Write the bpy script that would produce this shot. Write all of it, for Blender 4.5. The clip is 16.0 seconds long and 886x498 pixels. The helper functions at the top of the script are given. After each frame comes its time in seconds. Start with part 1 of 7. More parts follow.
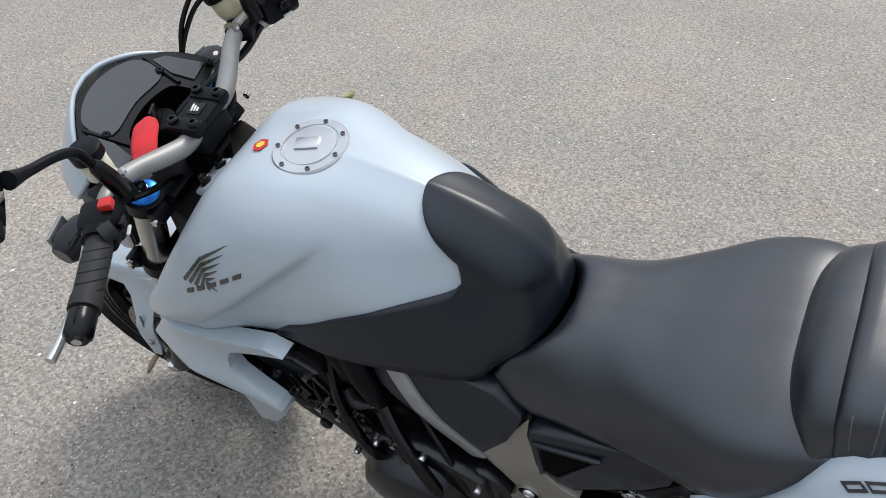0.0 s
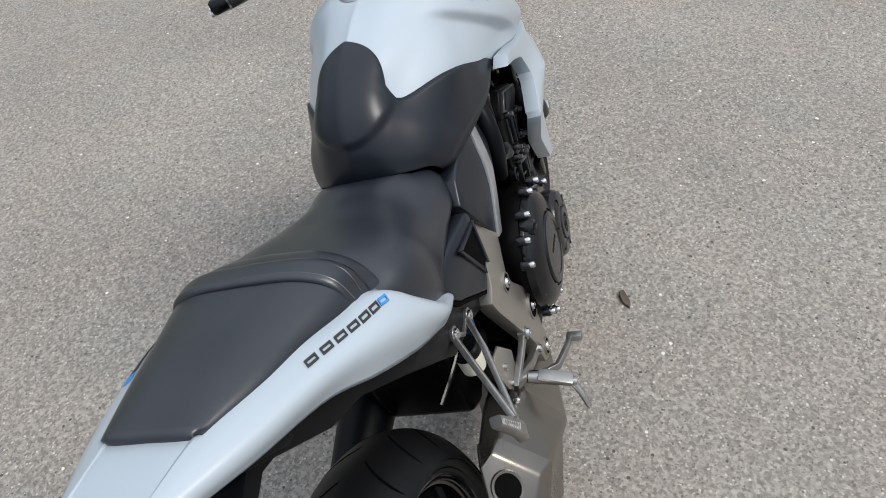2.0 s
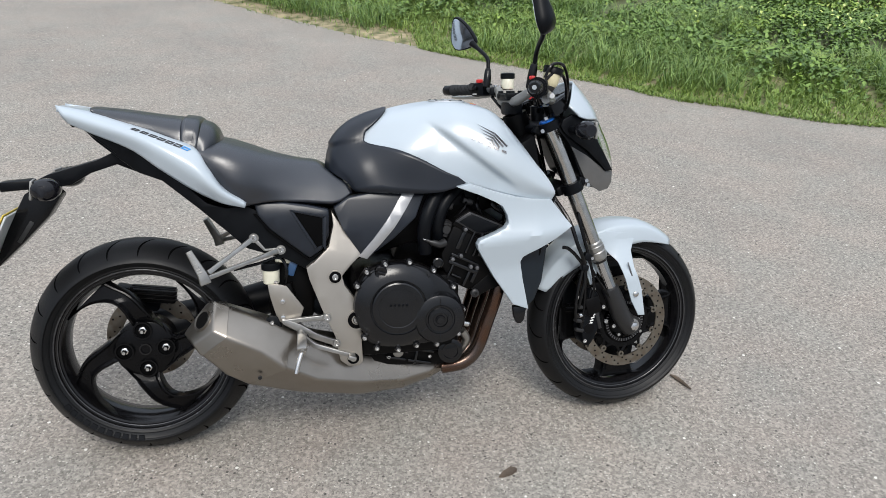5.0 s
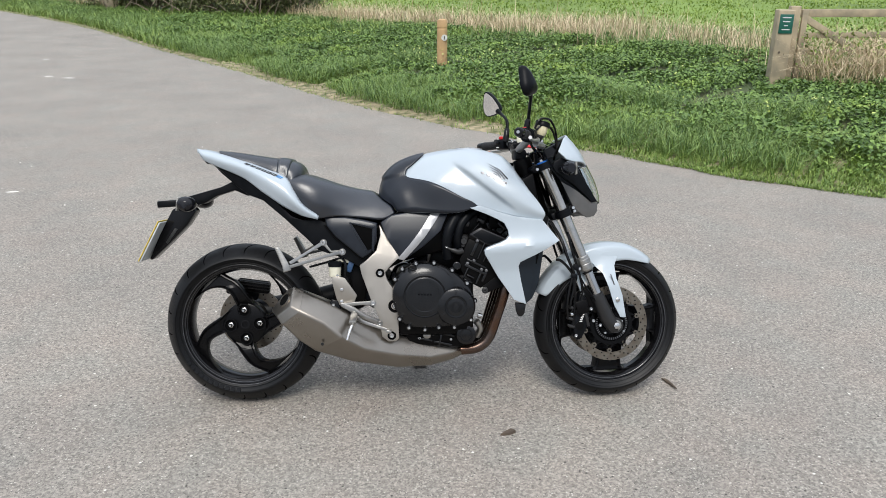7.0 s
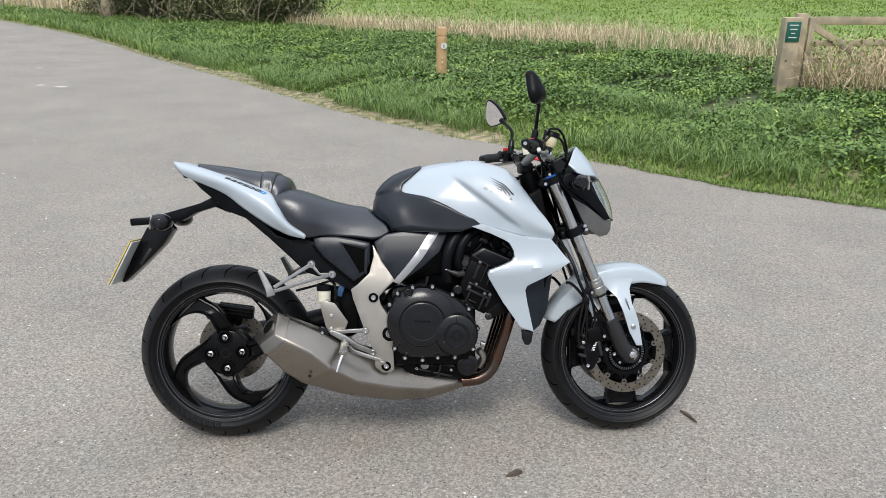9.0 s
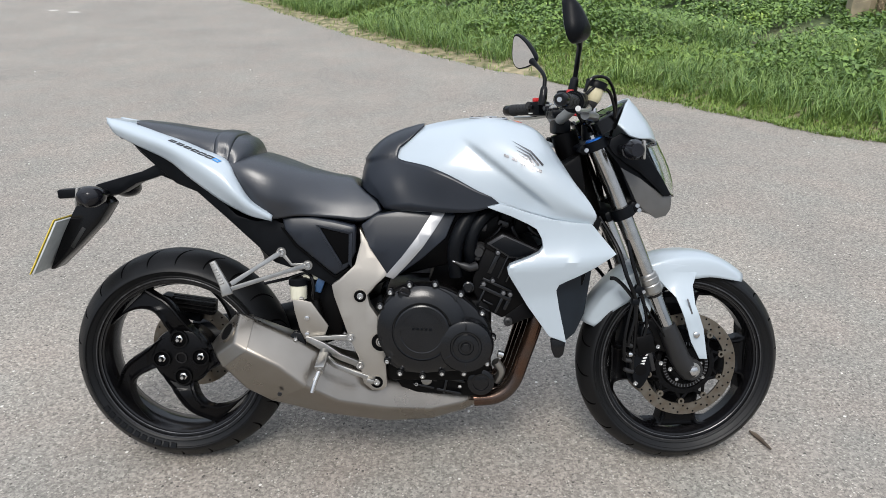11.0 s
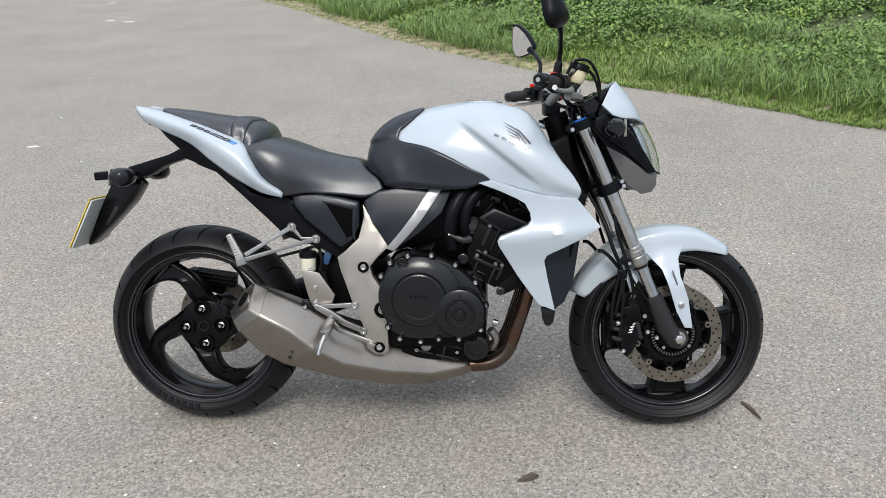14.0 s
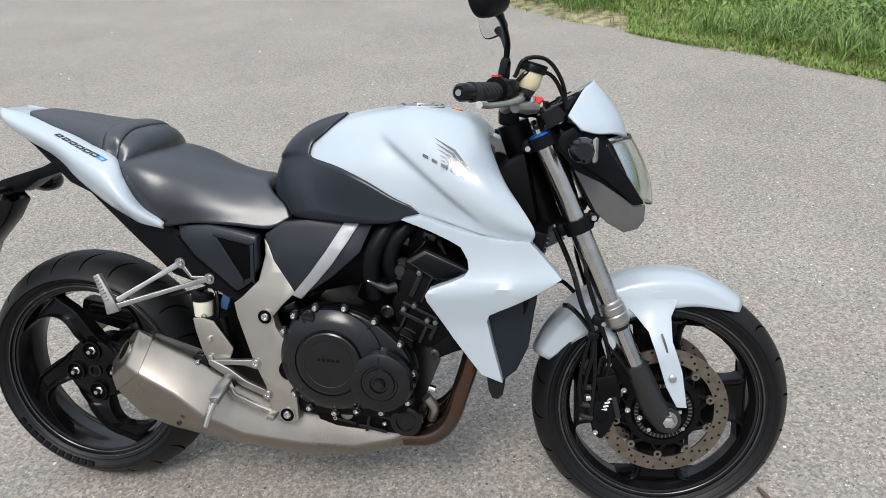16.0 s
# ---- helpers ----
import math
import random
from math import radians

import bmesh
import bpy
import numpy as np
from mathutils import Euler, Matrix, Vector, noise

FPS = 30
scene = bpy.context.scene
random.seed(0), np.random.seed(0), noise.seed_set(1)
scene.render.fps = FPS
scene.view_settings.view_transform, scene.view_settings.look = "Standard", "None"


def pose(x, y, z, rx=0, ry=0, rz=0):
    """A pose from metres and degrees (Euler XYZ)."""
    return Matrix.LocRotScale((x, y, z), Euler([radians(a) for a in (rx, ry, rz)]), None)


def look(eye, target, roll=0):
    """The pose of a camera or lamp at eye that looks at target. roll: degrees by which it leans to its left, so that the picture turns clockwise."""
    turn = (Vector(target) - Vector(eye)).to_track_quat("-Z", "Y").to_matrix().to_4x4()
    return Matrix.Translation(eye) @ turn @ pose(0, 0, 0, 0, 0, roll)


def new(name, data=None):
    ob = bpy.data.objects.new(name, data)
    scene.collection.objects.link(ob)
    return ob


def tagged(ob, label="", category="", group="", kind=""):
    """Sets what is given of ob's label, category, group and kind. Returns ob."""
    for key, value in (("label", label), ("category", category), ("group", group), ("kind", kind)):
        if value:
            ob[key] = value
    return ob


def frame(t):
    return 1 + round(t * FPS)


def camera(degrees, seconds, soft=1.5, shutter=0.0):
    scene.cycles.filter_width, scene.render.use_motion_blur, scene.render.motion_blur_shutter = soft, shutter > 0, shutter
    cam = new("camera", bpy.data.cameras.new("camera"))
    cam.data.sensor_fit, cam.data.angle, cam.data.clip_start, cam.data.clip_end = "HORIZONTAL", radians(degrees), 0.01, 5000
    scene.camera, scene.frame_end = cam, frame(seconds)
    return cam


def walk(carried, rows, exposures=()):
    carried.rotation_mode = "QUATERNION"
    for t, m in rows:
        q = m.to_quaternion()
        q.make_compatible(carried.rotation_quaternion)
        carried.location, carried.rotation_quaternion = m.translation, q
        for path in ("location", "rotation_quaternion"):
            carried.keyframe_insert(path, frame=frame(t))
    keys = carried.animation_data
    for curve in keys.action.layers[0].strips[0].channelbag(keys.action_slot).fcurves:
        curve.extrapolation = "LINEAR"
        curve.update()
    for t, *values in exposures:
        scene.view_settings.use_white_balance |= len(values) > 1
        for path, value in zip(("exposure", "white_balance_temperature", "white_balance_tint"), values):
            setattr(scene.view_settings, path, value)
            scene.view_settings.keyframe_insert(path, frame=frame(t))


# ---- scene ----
cam = camera(59.7, 16.0, soft=0.65)
PATH = [
    (0, (0.269, 0.957, 1.466), (1.082, -0.408, 0.25), -3.6),
    (0.5, (-0.012, 0.851, 1.498), (1.035, -0.267, 0.212), -2.7),
    (1, (-0.147, 0.534, 1.481), (1.092, -0.151, 0.068), -4.6),
    (1.5, (-0.319, 0.189, 1.54), (1.084, 0.052, 0.12), -8.4),
    (2, (-0.435, -0.155, 1.573), (0.972, 0.208, 0.199), -7.8),
    (2.5, (-0.236, -0.45, 1.539), (1.0, 0.309, 0.162), -4.9),
    (3, (-0.076, -0.709, 1.552), (0.889, 0.422, 0.216), -2.2),
    (3.5, (0.087, -1.008, 1.59), (0.829, 0.393, 0.37), 2.3),
    (4, (0.161, -1.307, 1.598), (0.791, 0.239, 0.496), 4.0),
    (6.5, (0.767, -2.558, 1.651), (0.848, -0.705, 0.905), 0.3),
    (7, (0.667, -2.709, 1.646), (0.738, -0.836, 0.949), 0.3),
    (7.5, (0.639, -2.775, 1.636), (0.715, -0.887, 0.98), 0.3),
    (8, (0.641, -2.769, 1.631), (0.725, -0.873, 0.999), 0.4),
    (10.5, (0.757, -1.843, 1.542), (0.761, -0.018, 0.724), -0.1),
    (11, (0.784, -1.825, 1.537), (0.755, -0.014, 0.688), -0.3),
    (11.5, (0.86, -1.924, 1.543), (0.811, -0.113, 0.696), -0.4),
    (12, (0.937, -2.006, 1.53), (0.865, -0.187, 0.702), -0.4),
    (12.5, (0.94, -2.029, 1.515), (0.846, -0.202, 0.706), -0.6),
    (13, (0.956, -2.026, 1.523), (0.831, -0.202, 0.712), -1.2),
    (13.5, (0.947, -2.02, 1.517), (0.804, -0.199, 0.701), -1.6),
    (14, (0.94, -1.997, 1.52), (0.781, -0.187, 0.686), -2.1),
    (14.5, (0.955, -1.939, 1.509), (0.781, -0.134, 0.666), -2.6),
    (15, (0.947, -1.778, 1.508), (0.75, 0.017, 0.649), -3.2),
    (15.5, (1.039, -1.594, 1.501), (0.795, 0.174, 0.599), -3.6),
    (16, (1.232, -1.401, 1.511), (0.893, 0.322, 0.553), -3.8),
]
walk(cam, [(t, look(eye, target, roll)) for t, eye, target, roll in PATH], exposures=[(0, 0.10), (1.2, 0.12), (2, -0.08), (2.5, 0.02), (3, 0.0), (3.5, 0.12), (4, 0.12), (6.5, 0.15), (7.5, 0.14), (8, 0.10), (10.5, 0.15), (14.5, 0.14), (15.5, 0.24), (16, 0.20)])

# ---- daylight: bright thin cloud, a veiled high sun ----
world = bpy.data.worlds.new("overcast_sky")
scene.world = world
world.use_nodes = True
wn, wl = world.node_tree.nodes, world.node_tree.links
sky = wn.new("ShaderNodeTexSky")
sky.sky_type, sky.sun_disc = "NISHITA", False
sky.sun_elevation, sky.sun_rotation = radians(55), radians(187)
sky.air_density, sky.dust_density, sky.ozone_density = 1.0, 4.0, 1.0
# thin cloud, brighter overhead than near the horizon
up = wn.new("ShaderNodeTexCoord")
axes = wn.new("ShaderNodeSeparateXYZ")
rise = wn.new("ShaderNodeValToRGB")
rise.color_ramp.elements[0].position, rise.color_ramp.elements[0].color = 0.0, (0.20, 0.225, 0.25, 1)
rise.color_ramp.elements[1].position, rise.color_ramp.elements[1].color = 1.0, (1.46, 1.47, 1.49, 1)
lit = wn.new("ShaderNodeMixRGB")
lit.blend_type = "MULTIPLY"
lit.inputs["Fac"].default_value = 1.0
lit.inputs["Color2"].default_value = (12.6, 13.5, 15.0, 1)
cloud = wn.new("ShaderNodeMixRGB")
cloud.inputs["Fac"].default_value = 0.74
bg = wn["Background"]
bg.inputs["Strength"].default_value = 0.095
wl.new(up.outputs["Generated"], axes.inputs[0])
wl.new(axes.outputs["Z"], rise.inputs["Fac"])
wl.new(rise.outputs[0], lit.inputs["Color1"])
wl.new(sky.outputs[0], cloud.inputs["Color1"])
wl.new(lit.outputs[0], cloud.inputs["Color2"])
wl.new(cloud.outputs[0], bg.inputs["Color"])
sun = new("sun", bpy.data.lights.new("sun", "SUN"))
sun.data.energy, sun.data.angle, sun.data.color = 2.25, radians(22), (1.0, 0.965, 0.91)
sun.matrix_world = look((-0.09, -0.70, 1.0), (0, 0, 0))

# ---- materials ----


def nodes_of(name):
    m = bpy.data.materials.new(name)
    m.use_nodes = True
    return m, m.node_tree.nodes, m.node_tree.links, m.node_tree.nodes["Principled BSDF"]


def surface(name, colour, rough=0.5, metal=0.0, vary=0.12, scale=40.0, fine=400.0, bump=0.05, coat=0.0, tint=None, spec=0.5, amount=0.5, rvary=0.1):
    """Colour with blotches at one scale and grain at a finer one, both also in roughness and relief."""
    m, n, l, p = nodes_of(name)
    co = n.new("ShaderNodeTexCoord")
    big, small = n.new("ShaderNodeTexNoise"), n.new("ShaderNodeTexNoise")
    big.inputs["Scale"].default_value, big.inputs["Detail"].default_value = scale, 6
    small.inputs["Scale"].default_value, small.inputs["Detail"].default_value = fine, 3
    l.new(co.outputs["Object"], big.inputs["Vector"])
    l.new(co.outputs["Object"], small.inputs["Vector"])
    ramp = n.new("ShaderNodeValToRGB")
    c = Vector(colour)
    lo, hi = c * (1 - vary), c * (1 + vary)
    if tint:
        lo = c.lerp(Vector(tint), amount)
    ramp.color_ramp.elements[0].color, ramp.color_ramp.elements[1].color = (*lo, 1), (*hi, 1)
    ramp.color_ramp.elements[0].position, ramp.color_ramp.elements[1].position = 0.35, 0.65
    l.new(big.outputs["Fac"], ramp.inputs["Fac"])
    l.new(ramp.outputs["Color"], p.inputs["Base Color"])
    rr = n.new("ShaderNodeMapRange")
    rr.inputs["To Min"].default_value, rr.inputs["To Max"].default_value = max(0.02, rough - rvary), min(1, rough + rvary)
    l.new(big.outputs["Fac"], rr.inputs["Value"])
    l.new(rr.outputs[0], p.inputs["Roughness"])
    if bump:
        b = n.new("ShaderNodeBump")
        b.inputs["Strength"].default_value, b.inputs["Distance"].default_value = bump, 0.002
        l.new(small.outputs["Fac"], b.inputs["Height"])
        l.new(b.outputs[0], p.inputs["Normal"])
    p.inputs["Metallic"].default_value = metal
    p.inputs["Specular IOR Level"].default_value = spec
    if coat:
        p.inputs["Coat Weight"].default_value, p.inputs["Coat Roughness"].default_value = coat, 0.06
    return m


M_WHITE = surface("pearl_white_paint", (0.388, 0.441, 0.482), 0.32, vary=0.02, scale=3, fine=2500, bump=0.01, coat=0.4, rvary=0.04)
M_PAD = surface("satin_black_paint", (0.0068, 0.0092, 0.0145), 0.33, vary=0.1, scale=6, fine=900, bump=0.02, rvary=0.05, spec=0.42)
M_PLASTIC = surface("black_plastic", (0.0032, 0.0038, 0.005), 0.38, vary=0.15, scale=20, fine=1400, bump=0.08, spec=0.12)
M_GLOSS = surface("gloss_black", (0.003, 0.003, 0.0034), 0.2, vary=0.1, scale=12, bump=0.01, spec=0.25)
M_VINYL = surface("seat_vinyl", (0.0095, 0.0118, 0.0175), 0.31, vary=0.12, scale=14, fine=1100, bump=0.14, rvary=0.07, spec=0.85)
M_TYRE = surface("tyre_rubber", (0.0042, 0.0045, 0.0052), 0.44, vary=0.2, scale=18, fine=500, bump=0.14, tint=(0.010, 0.0097, 0.0096), amount=0.4, spec=0.21)
M_WHEEL = surface("wheel_black", (0.0022, 0.0022, 0.0026), 0.25, vary=0.15, scale=25, fine=800, bump=0.03, tint=(0.006, 0.0056, 0.0053), amount=0.2, spec=0.15)
M_ENGINE = surface("engine_black_metal", (0.0045, 0.0047, 0.0056), 0.2, 0.0, vary=0.15, scale=25, fine=900, bump=0.06, spec=0.42)
M_BLOCK = surface("dark_engine_casting", (0.002, 0.002, 0.0022), 0.36, 0.0, vary=0.25, scale=30, fine=600, bump=0.15, tint=(0.006, 0.005, 0.0045), amount=0.3, spec=0.10)
M_FRAME = surface("bronze_silver_paint", (0.345, 0.32, 0.285), 0.36, 0.75, vary=0.05, scale=10, fine=1800, bump=0.03, rvary=0.04)
M_EXHAUST = surface("satin_exhaust_metal", (0.245, 0.225, 0.198), 0.29, 0.92, vary=0.07, scale=8, fine=1200, bump=0.03, tint=(0.205, 0.178, 0.146), amount=0.4)
M_HEADER = surface("burnt_header_pipe", (0.075, 0.062, 0.055), 0.24, 0.9, vary=0.25, scale=9, fine=300, bump=0.04, tint=(0.12, 0.062, 0.038), amount=0.8)
M_CHROME = surface("hard_chrome", (0.50, 0.50, 0.50), 0.10, 1.0, vary=0.05, scale=30, bump=0.005)
# darker than the tyre: shade inside the tread grooves, put into the colour
M_GROOVE = surface("groove_shade_black", (0.002, 0.002, 0.0022), 0.9, vary=0.2, scale=40, spec=0.02)
M_STEEL = surface("brushed_steel", (0.58, 0.575, 0.565), 0.24, 1.0, vary=0.1, scale=30, bump=0.03)
M_FORK = surface("fork_aluminium", (0.48, 0.46, 0.43), 0.21, 1.0, vary=0.08, scale=30, bump=0.02)
M_ALLOY = surface("cast_alloy", (0.33, 0.322, 0.305), 0.34, 0.9, vary=0.1, scale=35, bump=0.05)
M_STRIP = surface("silver_strip", (0.36, 0.36, 0.365), 0.36, 0.6, vary=0.05, scale=20, bump=0.01)
M_DISC = surface("brake_disc_steel", (0.19, 0.17, 0.14), 0.34, 0.9, vary=0.12, scale=50, bump=0.05, tint=(0.15, 0.11, 0.075), amount=0.5)
M_BLUE = surface("blue_anodised", (0.02, 0.17, 0.60), 0.3, 0.7, vary=0.1)
M_BLUEINK = surface("blue_lettering", (0.03, 0.22, 0.55), 0.4)
M_RED = surface("red_plastic", (0.5, 0.02, 0.02), 0.5)
M_REDTAG = surface("red_fabric", (0.5, 0.02, 0.025), 0.85, fine=700, bump=0.3)
M_INK = surface("grey_lettering", (0.13, 0.13, 0.135), 0.35, 0.6)
M_DARKINK = surface("dark_lettering", (0.02, 0.02, 0.022), 0.5)
M_PRINT = surface("pale_lettering", (0.62, 0.62, 0.60), 0.5)
M_RESV = surface("yellowed_reservoir", (0.54, 0.49, 0.32), 0.32, vary=0.08, scale=20)
M_RESVW = surface("pale_reservoir", (0.62, 0.60, 0.48), 0.35, vary=0.08, scale=20)
M_PLATE = surface("yellow_number_plate", (0.62, 0.46, 0.05), 0.4)
M_GRIP = surface("grip_rubber", (0.022, 0.022, 0.023), 0.65, vary=0.2, scale=60, fine=600, bump=0.3, spec=0.25)
M_RAD = surface("dark_blue_black_panel", (0.006, 0.010, 0.015), 0.36, vary=0.1, spec=0.35)
M_AMBER = surface("smoked_lens", (0.008, 0.008, 0.010), 0.10, vary=0.05, bump=0, spec=0.32)
# near-black that paints the shade of recesses, the vent and its seam on flat pieces
M_SHADE = surface("recess_shade_black", (0.002, 0.002, 0.0022), 0.8, spec=0.05)
M_YELLOW = surface("yellow_sticker", (0.7, 0.5, 0.05), 0.5)


def glass(name, colour, rough, trans=1.0):
    m, n, l, p = nodes_of(name)
    p.inputs["Base Color"].default_value = (*colour, 1)
    p.inputs["Roughness"].default_value = rough
    p.inputs["Transmission Weight"].default_value = trans
    p.inputs["IOR"].default_value = 1.45
    return m


M_LENS = glass("clear_lens", (0.92, 0.95, 0.93), 0.04)
M_MIRROR = surface("mirror_glass", (0.85, 0.86, 0.87), 0.03, 1.0, vary=0.01, bump=0, rvary=0.01)
M_SCREEN = surface("dash_glass", (0.045, 0.048, 0.052), 0.07, vary=0.05, scale=8, bump=0, rvary=0.02)


def tarmac():
    """Worn rolled asphalt: stones in a grey binder, warm and cool patches, scattered pale and dark chips."""
    m, n, l, p = nodes_of("worn_tarmac")
    co = n.new("ShaderNodeTexCoord")

    def tex(kind, scale, detail=0):
        t = n.new(kind)
        t.inputs["Scale"].default_value = scale
        if detail:
            t.inputs["Detail"].default_value = detail
        l.new(co.outputs["Object"], t.inputs["Vector"])
        return t

    def ramp_of(socket, stops):
        r = n.new("ShaderNodeValToRGB")
        e = r.color_ramp.elements
        e[0].position, e[0].color = stops[0][0], (*stops[0][1], 1)
        e[1].position, e[1].color = stops[-1][0], (*stops[-1][1], 1)
        for pos, c in stops[1:-1]:
            e.new(pos).color = (*c, 1)
        l.new(socket, r.inputs["Fac"])
        return r.outputs["Color"]

    def math_of(op, a, b):
        k = n.new("ShaderNodeMath")
        k.operation = op
        for i, v in enumerate((a, b)):
            if isinstance(v, (int, float)):
                k.inputs[i].default_value = v
            else:
                l.new(v, k.inputs[i])
        return k.outputs[0]

    def mix_of(kind, fac, a, b):
        k = n.new("ShaderNodeMixRGB")
        k.blend_type = kind
        for i, v in enumerate((fac, a, b)):
            if isinstance(v, (int, float)):
                k.inputs[i].default_value = v
            elif isinstance(v, tuple):
                k.inputs[i].default_value = v
            else:
                l.new(v, k.inputs[i])
        return k.outputs[0]

    stones, grain, speck = tex("ShaderNodeTexVoronoi", 150), tex("ShaderNodeTexNoise", 300, 4), tex("ShaderNodeTexNoise", 70, 6)
    stain, hue = tex("ShaderNodeTexNoise", 1.1, 7), tex("ShaderNodeTexNoise", 3.2, 5)
    sep = n.new("ShaderNodeSeparateColor")
    l.new(stones.outputs["Color"], sep.inputs[0])
    height = math_of("ADD", math_of("MULTIPLY", sep.outputs[0], 0.40), math_of("MULTIPLY", grain.outputs["Fac"], 0.60))
    base = ramp_of(height, [(0.21, (0.142, 0.133, 0.121)), (0.51, (0.266, 0.249, 0.224)), (0.83, (0.41, 0.383, 0.342))])
    base = mix_of("MULTIPLY", 1.0, base, ramp_of(speck.outputs["Fac"], [(0.35, (0.80, 0.80, 0.80)), (0.65, (1.15, 1.14, 1.13))]))
    base = mix_of("MULTIPLY", 1.0, base, ramp_of(stain.outputs["Fac"], [(0.30, (0.87, 0.865, 0.865)), (0.70, (1.06, 1.05, 1.035))]))
    base = mix_of("MULTIPLY", 1.0, base, ramp_of(hue.outputs["Fac"], [(0.30, (0.95, 0.975, 0.97)), (0.70, (1.06, 1.01, 0.985))]))
    for scale, share, radius, colour in ((30, 0.955, 0.15, (0.64, 0.62, 0.57)), (62, 0.93, 0.20, (0.52, 0.49, 0.44)), (95, 0.87, 0.27, (0.47, 0.44, 0.39)), (48, 0.90, 0.20, (0.075, 0.07, 0.062)), (110, 0.87, 0.28, (0.11, 0.10, 0.09))):
        cell = tex("ShaderNodeTexVoronoi", scale)
        pick = n.new("ShaderNodeSeparateColor")
        l.new(cell.outputs["Color"], pick.inputs[0])
        fac = math_of("MULTIPLY", math_of("GREATER_THAN", pick.outputs[0], share), math_of("LESS_THAN", cell.outputs["Distance"], radius))
        base = mix_of("MIX", fac, base, (*colour, 1))
    l.new(base, p.inputs["Base Color"])
    p.inputs["Roughness"].default_value = 0.82
    p.inputs["Specular IOR Level"].default_value = 0.35
    bump = n.new("ShaderNodeBump")
    bump.inputs["Strength"].default_value, bump.inputs["Distance"].default_value = 0.65, 0.003
    l.new(height, bump.inputs["Height"])
    l.new(bump.outputs[0], p.inputs["Normal"])
    return m


M_TARMAC = tarmac()
M_SOIL = surface("grassy_soil", (0.04, 0.062, 0.018), 0.95, vary=0.3, scale=0.6, fine=30, bump=0.8, tint=(0.11, 0.10, 0.045), amount=0.5)
M_FIELD = surface("young_crop_field", (0.135, 0.205, 0.036), 0.95, vary=0.22, scale=0.12, fine=6, bump=0.8)
M_SAND = surface("sandy_grit", (0.27, 0.22, 0.14), 0.95, vary=0.3, scale=9, fine=160, bump=1.0, tint=(0.07, 0.085, 0.025), amount=0.95)


def leafy(name, a, b, rough=0.55, trans=0.25):
    """Leaves whose green differs from leaf to leaf."""
    m, n, l, p = nodes_of(name)
    g = n.new("ShaderNodeNewGeometry")
    ramp = n.new("ShaderNodeValToRGB")
    ramp.color_ramp.elements[0].color, ramp.color_ramp.elements[1].color = (*a, 1), (*b, 1)
    l.new(g.outputs["Random Per Island"], ramp.inputs["Fac"])
    l.new(ramp.outputs[0], p.inputs["Base Color"])
    p.inputs["Roughness"].default_value = rough
    p.inputs["Transmission Weight"].default_value = 0
    p.inputs["Subsurface Weight"].default_value = 0
    return m


M_GRASS = leafy("grass_blades", (0.085, 0.165, 0.027), (0.26, 0.35, 0.075))
M_NETTLE = leafy("nettle_leaves", (0.048, 0.102, 0.019), (0.17, 0.275, 0.052))
M_STRAW = leafy("dry_stalks", (0.40, 0.29, 0.17), (0.74, 0.62, 0.42))
M_BUSH = leafy("bush_leaves", (0.035, 0.052, 0.018), (0.16, 0.18, 0.06))
M_BRANCH = surface("pale_dead_wood", (0.25, 0.20, 0.15), 0.9, vary=0.3, scale=12, bump=0.4, tint=(0.13, 0.10, 0.075), amount=0.6)
M_BUDS = leafy("yellow_green_flowers", (0.35, 0.42, 0.08), (0.5, 0.55, 0.2))
M_TWIG = surface("bark", (0.10, 0.075, 0.055), 0.9, vary=0.3, scale=20, bump=0.5)
M_WOOD = surface("weathered_timber", (0.34, 0.28, 0.19), 0.85, vary=0.2, scale=6, fine=120, bump=0.4, tint=(0.20, 0.18, 0.13), amount=0.6)
M_WOODNEW = surface("pale_timber", (0.46, 0.30, 0.15), 0.8, vary=0.15, scale=6, fine=120, bump=0.3)
M_SIGN = surface("green_sign_plate", (0.01, 0.10, 0.075), 0.4)

# ---- mesh helpers ----


def part(name, bm, material, parent, label="", smooth=True, angle=40):
    """Link a bmesh as one mesh object under a thing or a part."""
    me = bpy.data.meshes.new(name)
    bmesh.ops.recalc_face_normals(bm, faces=bm.faces)
    bm.to_mesh(me)
    bm.free()
    me.materials.append(material)
    if smooth:
        me.polygons.foreach_set("use_smooth", [True] * len(me.polygons))
        me.set_sharp_from_angle(angle=radians(angle))
    ob = new(name, me)
    ob.parent = parent
    if label:
        ob["label"] = label
    return ob


def catmull(points, per=8, closed=False):
    """A smooth line through points."""
    p = [Vector(q) for q in points]
    out, n = [], len(p)
    for i in range(n if closed else n - 1):
        a = p[(i - 1) % n] if closed or i else p[0] * 2 - p[1]
        b, c = p[i], p[(i + 1) % n]
        d = p[(i + 2) % n] if closed or i + 2 < n else p[-1] * 2 - p[-2]
        for k in range(per):
            t = k / per
            out.append(0.5 * (2 * b + (c - a) * t + (2 * a - 5 * b + 4 * c - d) * t * t + (3 * b - a - 3 * c + d) * t**3))
    return out if closed else out + [p[-1].copy()]


